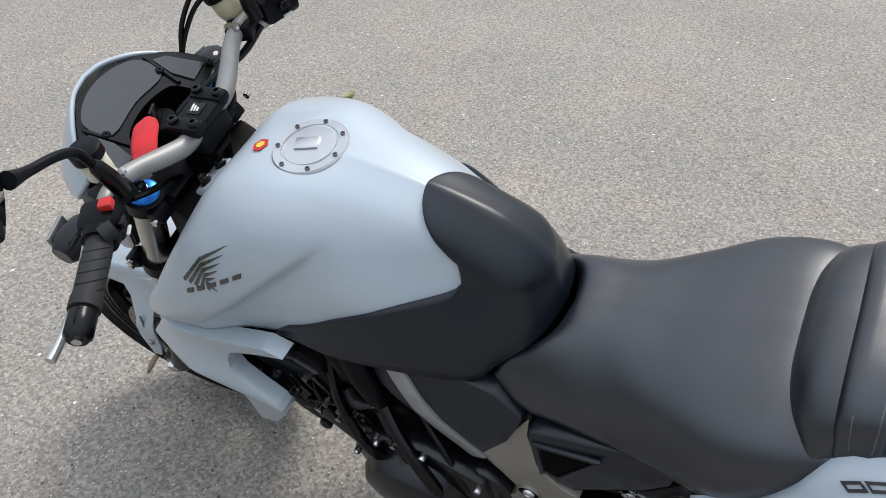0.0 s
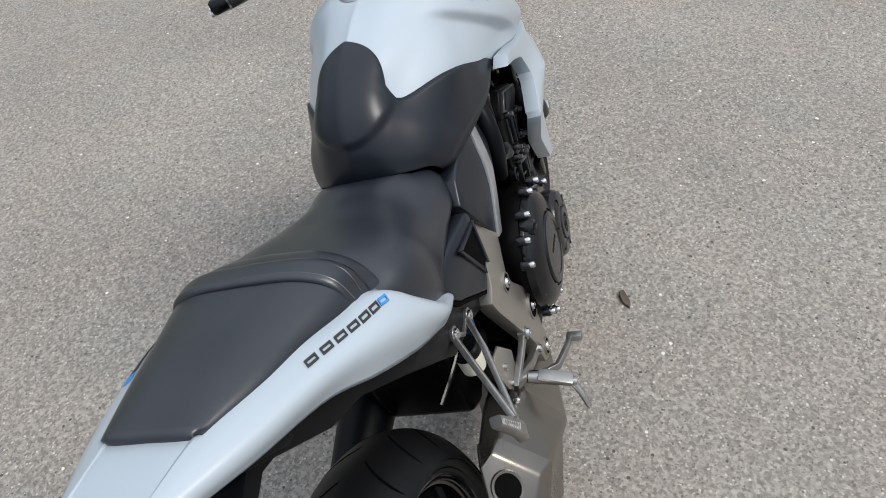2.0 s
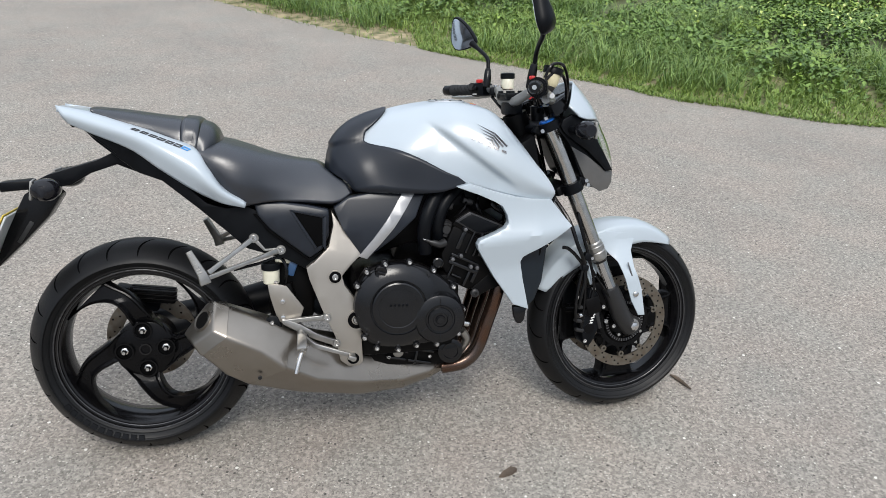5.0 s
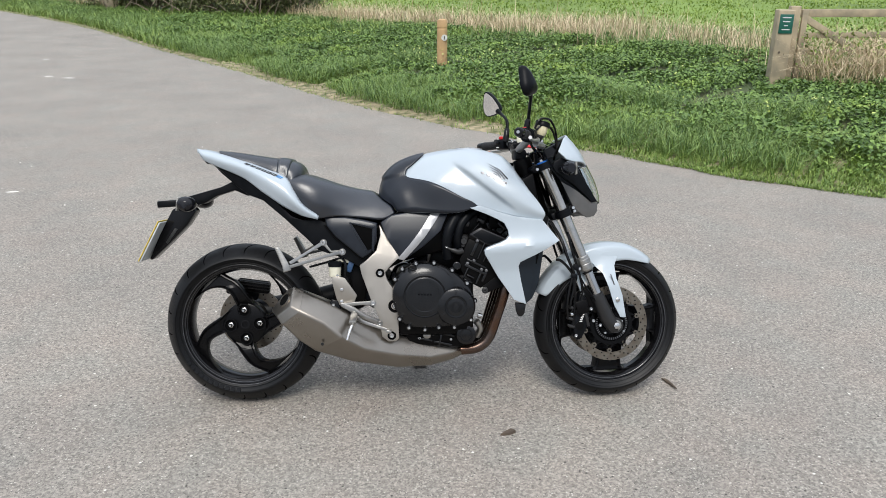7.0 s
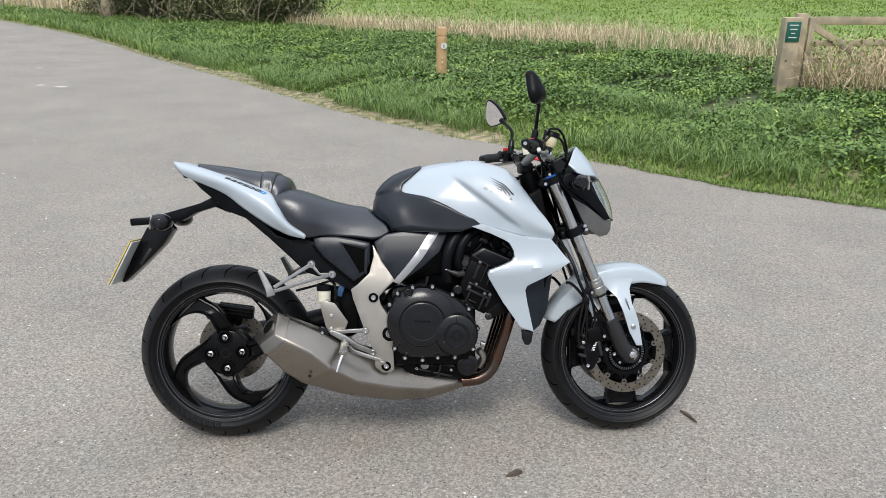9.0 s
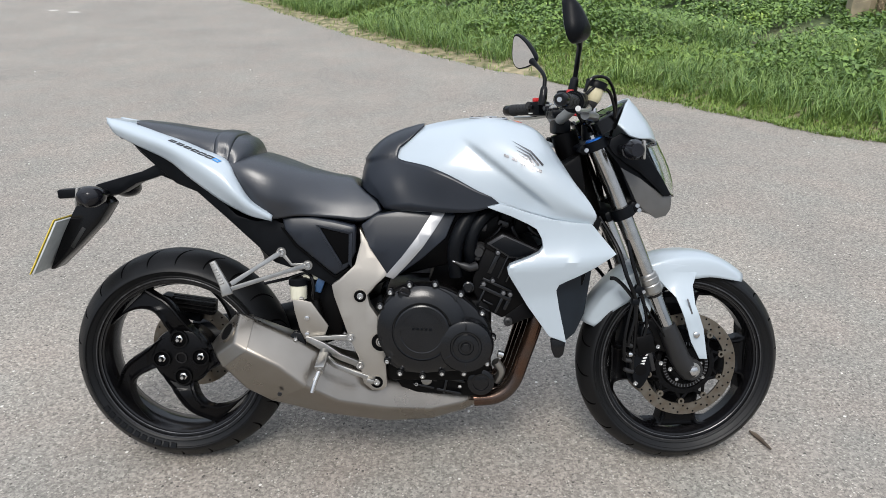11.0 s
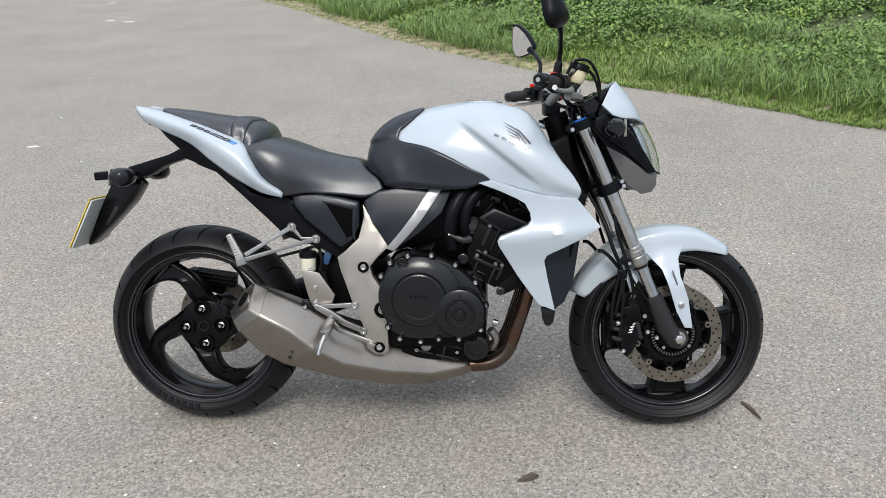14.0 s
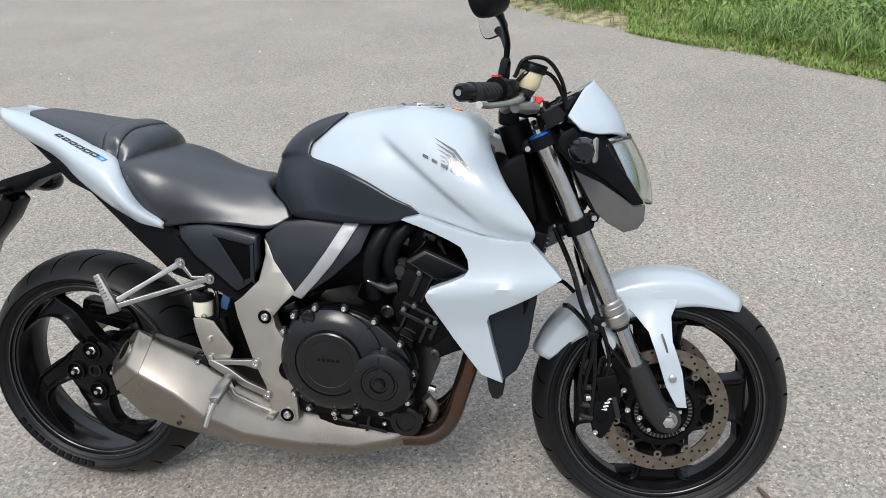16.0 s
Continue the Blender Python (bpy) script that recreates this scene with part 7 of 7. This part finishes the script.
def blades(name, x, y, z, h, w, lean, rng, material, label, category):
    """Bent three-cornered blades: root, middle and tip."""
    n = len(x)
    a = rng.uniform(0, 2 * np.pi, n)
    d = np.stack([np.cos(a), np.sin(a), 0 * a], 1)
    s = np.stack([-np.sin(a), np.cos(a), 0 * a], 1)
    root = np.stack([x, y, z - 0.02], 1)
    k = rng.uniform(0.3, 1.0, n) * lean
    mid = root + d * (k * h * 0.35)[:, None] + np.array([0, 0, 1]) * (h * 0.6)[:, None]
    tip = root + d * (k * h)[:, None] + np.array([0, 0, 1]) * (h * np.sqrt(np.clip(1 - 0.5 * k * k, 0.2, 1)))[:, None]
    ww = (w * np.ones(n))[:, None] / 2
    v = np.stack([root - s * ww, root + s * ww, mid + s * ww * 0.8, mid - s * ww * 0.8, tip], 1)
    i = np.arange(n)[:, None] * 5
    quads = (i + np.array([0, 1, 2, 3])).tolist()
    tris = (i + np.array([3, 2, 4])).tolist()
    me = bpy.data.meshes.new(name)
    me.from_pydata(v.reshape(-1, 3).tolist(), [], quads + tris)
    me.materials.append(material)
    return tagged(new(name, me), label, category, kind="stuff")


def leaves(name, c, size, rng, material, label, category, flat=0.6):
    """Folded pointed leaves: each of two triangles on either side of a rib."""
    n = len(c)
    a = rng.uniform(0, 2 * np.pi, n)
    pitch = rng.normal(-0.25, flat, n)
    d = np.stack([np.cos(a) * np.cos(pitch), np.sin(a) * np.cos(pitch), np.sin(pitch)], 1)
    s = np.stack([-np.sin(a), np.cos(a), rng.normal(0, 0.35, n)], 1)
    L = (size * rng.uniform(0.6, 1.3, n))[:, None]
    up = np.array([0, 0, 1.0])
    v = np.stack([c, c + d * L * 0.45 + s * L * 0.30 + up * L * 0.10, c + d * L, c + d * L * 0.45 - s * L * 0.30 + up * L * 0.10], 1)
    i = np.arange(n)[:, None] * 4
    f = np.concatenate([i + np.array([0, 1, 2]), i + np.array([0, 2, 3])])
    return stuff(name, v, f, material, label, category)


def plant_verge():
    rng = np.random.default_rng(7)
    line = np.array([(q.x, q.y) for q in edge_line()])
    seg = line[1:] - line[:-1]
    size = np.hypot(seg[:, 0], seg[:, 1])

    def along(n, x0, x1, lo, hi, power=1.0):
        """Places lo to hi metres beyond the road's edge, thickest near lo."""
        mid = (line[1:, 0] + line[:-1, 0]) / 2
        p = np.where((mid > x0) & (mid < x1), size, 0)
        k = rng.choice(len(seg), n, p=p / p.sum())
        t = rng.uniform(0, 1, n)
        off = lo + (hi - lo) * rng.uniform(0, 1, n) ** power
        d = seg[k] / size[k][:, None]
        x = line[k, 0] + seg[k, 0] * t + d[:, 1] * off
        y = line[k, 1] + seg[k, 1] * t - d[:, 0] * off
        return x, y, off

    def spread(n, x0, x1, y0, y1):
        x, y = rng.uniform(x0, x1, n), rng.uniform(y0, y1, n)
        return x, y, offsets(x, y)

    def clump(x, y, sc, seed):
        return np.array([noise.noise(Vector((a * sc, b * sc, seed))) for a, b in zip(x, y)])

    def field(x, y):
        """Metres beyond the line where the field margin begins."""
        return (x + y - 17.9) / 1.414

    def keep(m, *arrays):
        return [a[m] for a in arrays]

    # short grass right from the edge, with bare grit where the road bends away
    x, y, o = along(290000, -14, 12, -0.05, 1.4, 1.7)
    bare = np.where(x < 1.6, 0.30, -0.14)
    m = rng.uniform(0, 1, len(x)) < np.clip((o - bare + 0.16 * clump(x, y, 1.3, 1)) / 0.10, 0.04, 1)
    x, y, o = keep(m, x, y, o)
    h = (0.045 + 0.095 * np.clip(o / 1.0, 0, 1)) * rng.uniform(0.5, 1.6, len(x))
    blades("edge_grass", x, y, heights(x, y, o), h, 0.008, 1.2, rng, M_GRASS, "short green grass along the road edge", "grass")
    # long arching tussocks
    x, y, o = along(150000, -12, 12, 0.2, 2.6)
    m = clump(x, y, 0.8, 5) + 0.5 * clump(x, y, 2.5, 6) > 0.02 + 0.20 * np.clip(o - 1.0, -0.6, 1)
    x, y, o = keep(m, x, y, o)
    blades("tussock_grass", x, y, heights(x, y, o), rng.uniform(0.10, 0.34, len(x)), 0.0065, 1.6, rng, M_TUSSOCK, "long arching tussock grass on the verge", "grass")
    # nettles and low weeds
    x, y, o = along(560000, -16, 14, 0.28, 9.5, 1.2)
    edge = clump(x, y, 0.5, 18)
    m = (field(x, y) < 0.9 * edge + 0.2) & (offsets(x, y) > 0.25) & (y < 30) & (rng.uniform(0, 1, len(x)) < np.clip((o - 0.35 + 0.5 * edge) / 0.7, 0.03, 1))
    x, y, o = keep(m, x, y, o)
    bed = 0.13 + 0.12 * clump(x, y, 0.7, 9) + 0.09 * clump(x, y, 2.2, 10) + 0.05 * clump(x, y, 6, 11)
    bed = np.clip(bed + 0.05 * clump(x, y, 1.3, 31), 0.07, 0.5) * np.clip((o - 0.15) / 0.7, 0.12, 1)
    c = np.stack([x, y, heights(x, y, o) + bed * rng.uniform(0.2, 1.1, len(x)) ** 0.6], 1)
    light = clump(x, y, 0.9, 21) + 0.5 * clump(x, y, 4, 22) > 0.34
    leaves("nettles", c[~light], 0.050, rng, M_NETTLE, "bed of green nettles on the verge", "weeds", 0.5)
    leaves("fresh_weeds", c[light], 0.046, rng, M_FRESH, "patches of fresh yellow-green weeds", "weeds", 0.5)
    # pale flowers
    x, y, o = along(2600, -8, 7, 1.6, 5.5)
    x, y, o = keep((clump(x, y, 0.5, 12) > 0.15) & (field(x, y) < 0), x, y, o)
    leaves("pale_flowers", np.stack([x, y, heights(x, y, o) + rng.uniform(0.18, 0.34, len(x))], 1), 0.04, rng, M_BUDS, "small pale flowers among the nettles", "flowers")
    # dry stalks and rough grass at the field's margin
    x, y, o = spread(70000, -3, 16, 6.5, 21)
    f = field(x, y)
    tufts = clump(x, y, 0.45, 15) + 0.6 * clump(x, y, 1.6, 16)
    m = (f > -0.4 + 0.8 * tufts) & (f < 2.6 + 2 * tufts) & (o > 1.5) & (tufts > -0.30) & ((x < 5.2) | (y > 8.3))
    xs, ys, os = keep(m & (rng.uniform(0, 1, len(x)) < 0.85), x, y, o)
    blades("dry_stalks", xs, ys, heights(xs, ys, os), rng.uniform(0.15, 0.62, len(xs)), 0.010, 1.2, rng, M_STRAW, "dead straw-coloured stalks along the field margin", "dry stalks")
    xs, ys, os = keep((f > -0.8) & (f < 5) & (o > 1.5), x, y, o)
    blades("margin_grass", xs, ys, heights(xs, ys, os), rng.uniform(0.08, 0.30, len(xs)), 0.012, 1.3, rng, M_TUSSOCK, "rough green grass at the field margin", "grass")
    x, y, o = spread(26000, -3, 13, 7.0, 21)
    f = field(x, y)
    x, y, o = keep((o > 2.5) & (((f > -1.2) & (f < 2.5) & (clump(x, y, 0.6, 17) + 0.4 * clump(x, y, 2.0, 19) > 0.06) & (rng.uniform(0, 1, len(x)) < 0.5)) | ((x > 5.8) & (y > 7.3) & (y < 9.0) & (rng.uniform(0, 1, len(x)) < 0.8))), x, y, o)
    blades("tall_dry_stems", x, y, heights(x, y, o), (0.35 + 0.75 * rng.uniform(0, 1, len(x)) ** 1.5) * np.clip(0.75 + 1.2 * clump(x, y, 0.8, 27), 0.5, 1.4), 0.0095, 0.8, rng, M_STRAW, "tall dead stems by the gate and field", "dry stalks")
    # dead stems and weeds grown through and before the gate
    x, y, o = spread(2600, 5.75, 10.5, 6.75, 7.75)
    blades("gate_stems", x, y, heights(x, y, o), rng.uniform(0.35, 0.95, len(x)), 0.008, 1.5, rng, M_STRAW, "dead stems leaning before the gate", "dry stalks")
    x, y, o = spread(9000, 5.8, 10.5, 7.1, 8.6)
    leaves("gate_weeds", np.stack([x, y, heights(x, y, o) + 0.75 * rng.uniform(0, 1, len(x)) ** 1.5], 1), 0.05, rng, M_FRESH, "green weeds grown up round the gate", "weeds", 0.7)
    # rough grass in front of the bushes
    x, y, o = along(60000, -40, -4, 0.1, 6.0, 1.2)
    x, y, o = keep(field(x, y) < 3, x, y, o)
    blades("far_verge_grass", x, y, heights(x, y, o), rng.uniform(0.08, 0.30, len(x)), 0.02, 1.2, rng, M_GRASS, "rough grass between the road and the bushes", "grass")
    # bleached grass by the far fence
    x, y, o = along(22000, -60, -11, 2.0, 9.0)
    blades("bleached_grass", x, y, heights(x, y, o), rng.uniform(0.3, 0.9, len(x)), 0.022, 0.8, rng, M_STRAW, "tall bleached grass along the far fence", "dry grass")
    # crop
    x, y = rng.uniform(-14, 34, 60000), 12 + 47 * rng.uniform(0, 1, 60000) ** 1.6
    o = offsets(x, y)
    x, y, o = keep((o > 6) & (field(x, y) > 2.2), x, y, o)
    blades("crop", x, y, heights(x, y, o), rng.uniform(0.04, 0.12, len(x)), 0.012 + 0.0015 * y, 0.8, rng, M_CROP, "young green crop in the field", "crop")


M_TUSSOCK = leafy("tussock_blades", (0.06, 0.135, 0.028), (0.23, 0.33, 0.08))
M_FRESH = leafy("fresh_leaves", (0.10, 0.185, 0.028), (0.24, 0.34, 0.055))
M_CROP = leafy("crop_blades", (0.13, 0.205, 0.03), (0.24, 0.33, 0.055))
plant_verge()


def marker_post():
    x, y = 1.09, 9.22
    z = verge_height(x, y, edge_offset(x, y))
    prof = [(0.078, -0.6), (0.078, 0.58), (0.072, 0.585), (0.072, 0.60), (0.078, 0.605), (0.078, 0.68), (0.066, 0.71), (0.03, 0.725)]
    p = part("marker_post", lathe(prof, (x, y, z), 20, "Z"), M_WOODNEW, None, angle=30)
    tagged(p, "pale round-topped timber marker post in the nettles", "post")
    part("waymark_disc", lathe([(0.045, -0.083), (0.045, -0.078), (0.01, -0.0835)], (x + 0.03, y, z + 0.46), 24, "Y"), M_PRINT, p, "white waymark disc")
    part("waymark_arrow", block((x + 0.03, y - 0.086, z + 0.46), (0.012, 0.003, 0.05), (0, 0, 0), 0.001), M_DARKINK, p)


marker_post()


def gate():
    x, y = 5.50, 7.62
    z = verge_height(x, y, edge_offset(x, y)) - 0.17
    post = tagged(part("gate_post", block((x, y, z + 0.50), (0.20, 0.20, 1.30), (0, 0, -8), 0.012), M_WOOD, None), "weathered square timber gate post with a green sign", "gate post")
    sign = part("sign_plate", block((x - 0.012, y - 0.108, z + 0.98), (0.17, 0.008, 0.24), (0, 0, -8), 0.002), M_SIGN, post, "dark green sign plate")
    for k, w in enumerate((0.11, 0.09, 0.05, 0.10)):
        part("letter_bar", block((x - 0.013, y - 0.1135, z + 1.06 - 0.05 * k), (w, 0.002, 0.014), (0, 0, -8), 0.0003), M_PRINT, sign)
    for kx, kz in ((-0.05, 0.62), (0.03, 0.60)):
        part("knot", lathe([(0.016, 0), (0.012, 0.003), (0.004, 0.003)], (x + kx, y - 0.104, z + kz), 10, "Y"), M_TWIG, post)
    hang = part("hanging_post", block((x + 0.20, y + 0.16, z + 0.52), (0.13, 0.13, 1.34), (0, 0, -8), 0.01), M_WOOD, None)
    tagged(hang, "slimmer timber post behind the gate post", "gate post")
    g = tagged(new("field_gate"), "weathered timber five-bar field gate", "gate")
    g.location = (x + 0.28, y + 0.16, z)
    dirx = radians(4)
    for h, t in ((1.10, 0.10), (0.82, 0.075), (0.60, 0.075), (0.40, 0.075), (0.20, 0.075)):
        part("rail", block((1.5 * math.cos(dirx), 1.5 * math.sin(dirx), h), (3.0, 0.045, t), (0, 0, 4), 0.006), M_WOOD, g)
    for k in (0.05, 1.5, 2.95):
        part("upright", block((k * math.cos(dirx), k * math.sin(dirx) - 0.04, 0.62), (0.08, 0.04, 1.05), (0, 0, 4), 0.006), M_WOOD, g)
    part("brace", block((0.85, 0.03, 0.62), (1.85, 0.035, 0.085), (0, 28, 4), 0.006), M_WOOD, g)


gate()


def bushes():
    rng = np.random.default_rng(11)
    spots = [(-2.9, 22.5, 1.2, 2.2), (-3.8, 21.6, 1.6, 2.8), (-5.6, 22.2, 1.7, 3.0), (-7.4, 23.0, 1.6, 2.8), (-8.9, 25.0, 1.3, 2.4)]
    for x, y, r, h in spots:
        z = verge_height(x, y, edge_offset(x, y))
        b = tagged(new("bush"), "dense dark green hedgerow bush with bare twigs showing", "bush", "hedgerow bushes")
        b.location = (x, y, z)
        wood = bmesh.new()
        cents = []
        for k in range(16):
            a, t = rng.uniform(0, 2 * np.pi), rng.uniform(0.3, 1.0)
            end = Vector((r * t * math.cos(a), r * t * math.sin(a), h * rng.uniform(0.08, 0.95)))
            mid = end * 0.5 + Vector((rng.uniform(-0.2, 0.2), rng.uniform(-0.2, 0.2), 0.15))
            tube([(0.15 * math.cos(a), 0.15 * math.sin(a), -0.1), mid, end], [0.04, 0.022, 0.008], 6, 4, wood)
            cents.append(end)
            for j in range(3):
                e2 = mid.lerp(end, rng.uniform(0, 1)) + Vector((rng.uniform(-0.6, 0.6), rng.uniform(-0.7, 0.4), rng.uniform(-0.3, 0.4)))
                tube([mid.lerp(end, 0.3), e2], [0.012, 0.004], 5, bm=wood)
                cents.append(e2)
        part("branchwork", wood, M_TWIG, b, "bare brown branches")
        for k in range(14):
            a = rng.uniform(np.pi, 2 * np.pi)
            q = Vector((r * 0.9 * math.cos(a), r * 0.9 * math.sin(a), rng.uniform(0, 0.5)))
            d = Vector((rng.uniform(-0.8, 0.8), rng.uniform(-0.3, 0.2), rng.uniform(0.2, 1.1)))
            part("dead_branch", tube([q, q + d * 0.5 + Vector((rng.uniform(-0.1, 0.1), -0.1, 0.05)), q + d], [0.018, 0.013, 0.005], 5, 3), M_BRANCH, b, "pale dead branch")
        cs = np.array(cents)
        n = 12000
        c = cs[rng.integers(0, len(cs), n)] + rng.normal(0, 1, (n, 3)) * np.array([0.34, 0.34, 0.30])
        c = c[c[:, 2] > 0.05]
        crown = leaves("crown", c, 0.085, rng, M_BUSH, "", "", 0.9)
        del crown["kind"]
        crown.parent = b
    st = tagged(part("tree_stump", lathe([(0.24, -0.1), (0.22, 0.2), (0.20, 0.75), (0.16, 0.80), (0.05, 0.78)], (-9.0, 23.6, 0.1), 16, "Z"), M_WOOD, None), "grey weathered stump beside the bushes", "stump")
    for k in range(9):
        x, y = -12.6 - 0.9 * k, 28.5 + 0.75 * k
        z = verge_height(x, y, edge_offset(x, y))
        tagged(part("fence_post", block((x, y, z + 0.42), (0.09, 0.09, 1.0), (rng.uniform(-3, 3), rng.uniform(-3, 3), 0), 0.01), M_WOOD, None), "thin weathered fence post by the far field", "fence post", "far fence posts")


bushes()


def distance():
    """Hedge line and lone trees at the far side of the field."""
    rng = np.random.default_rng(3)
    n = 9000
    x = rng.uniform(-180, 330, n)
    y = 372 + 0.02 * x + rng.normal(0, 2, n)
    base = -0.006 * 355 + 0.1
    h = 2.2 + 1.4 * np.array([noise.noise(Vector((a * 0.02, 0, 4))) for a in x])
    c = np.stack([x, y, base + h * rng.uniform(0, 1, n)], 1)
    leaves("far_hedge", c, 2.2, rng, M_FARHEDGE, "dark hedge line along the far edge of the field", "hedge", 0.9)
    for tx, ty, th in ((62, 368, 9), (168, 371, 10)):
        t = tagged(new("far_tree"), "bare-twigged tree standing in the far hedge", "tree", "far trees")
        t.location = (tx, ty, base)
        part("trunk", tube([(0, 0, -0.5), (0.1, 0, th * 0.4), (0, 0, th * 0.7)], [0.35, 0.25, 0.1], 8), M_TWIG, t)
        cc = rng.normal(0, 1, (500, 3)) * np.array([th * 0.24, th * 0.24, th * 0.17]) + np.array([0, 0, th * 0.62])
        crown = leaves("crown", cc, 0.9, rng, M_FARHEDGE, "", "", 0.9)
        del crown["kind"]
        crown.parent = t


M_FARHEDGE = leafy("far_hedge_leaves", (0.035, 0.05, 0.025), (0.08, 0.095, 0.05))
distance()


def litter():
    """Small things lying on the tarmac."""
    def leaf(name, x, y, lx, ly, turn, label, mat):
        bm = bmesh.new()
        rings = [[(-1, -0.15), (-0.6, -0.8), (0.2, -1), (0.8, -0.6), (1, 0.1), (0.5, 0.9), (-0.4, 0.8)]][0]
        lo = [bm.verts.new((a * lx, b * ly, 0.001)) for a, b in rings]
        hi = [bm.verts.new((a * lx * 0.9, b * ly * 0.85, 0.008 + 0.006 * (k % 2))) for k, (a, b) in enumerate(rings)]
        bm.faces.new(lo)
        bm.faces.new(hi)
        for k in range(len(lo)):
            bm.faces.new((lo[k], lo[(k + 1) % len(lo)], hi[(k + 1) % len(lo)], hi[k]))
        ob = part(name, moved(bm, pose(x, y, 0, 0, 0, turn)), mat, None)
        return tagged(ob, label, "litter")

    leaf("bark_scrap", 1.006, -0.263, 0.034, 0.012, 20, "dark brown scrap of bark on the tarmac", M_TWIG)
    leaf("dead_leaf", 1.332, 0.571, 0.014, 0.011, 60, "small dark dead leaf on the tarmac", M_TWIG)
    tw = tube([(1.70, 0.115, 0.006), (1.715, 0.085, 0.008), (1.735, 0.03, 0.006)], [0.003, 0.007, 0.003], 7, 3)
    tagged(part("twig", tw, M_TWIG, None), "short dark twig on the tarmac", "twig")
    cat = tube([(2.13, -1.50, 0.008), (2.115, -1.46, 0.010), (2.125, -1.42, 0.008), (2.105, -1.385, 0.008)], [0.004, 0.010, 0.010, 0.004], 8, 4)
    tagged(part("catkin", cat, M_CATKIN, None), "fallen green catkin on the tarmac", "catkin")
    for x, y, lx, ly, turn in PAINT:
        leaf("paint_scuff", x, y, lx, ly, turn, "faded white paint scuff on the tarmac", M_CHIP).scale = (1, 1, 0.15)
    rng = random.Random(5)
    for k in range(26):
        x, y = rng.uniform(-3.5, 3.5), rng.uniform(-2.2, 6.0)
        if edge_offset(x, y) > -0.1 or (-0.6 < x < 1.9 and -0.5 < y < 0.9):
            continue
        bm = bmesh.new()
        bmesh.ops.create_icosphere(bm, subdivisions=1, radius=1)
        moved(bm, Matrix.Translation((x, y, 0.003)) @ Matrix.Rotation(rng.uniform(0, 3), 4, "Z") @ Matrix.Diagonal((rng.uniform(0.006, 0.013), rng.uniform(0.005, 0.009), 0.005, 1)))
        tagged(part("stone_chip", bm, M_CHIP, None), "pale stone chip lying on the tarmac", "stone", "stone chips")


M_CATKIN = surface("catkin_green", (0.22, 0.24, 0.09), 0.8, vary=0.3, scale=80, bump=0.5)
M_CHIP = surface("pale_chip", (0.6, 0.58, 0.53), 0.8)
PAINT = ((-4.84, 9.32, 0.07, 0.04, 5), (-4.47, 9.14, 0.11, 0.04, -10), (-2.38, 3.03, 0.05, 0.02, 8), (-5.83, 11.48, 0.06, 0.04, 0))
litter()
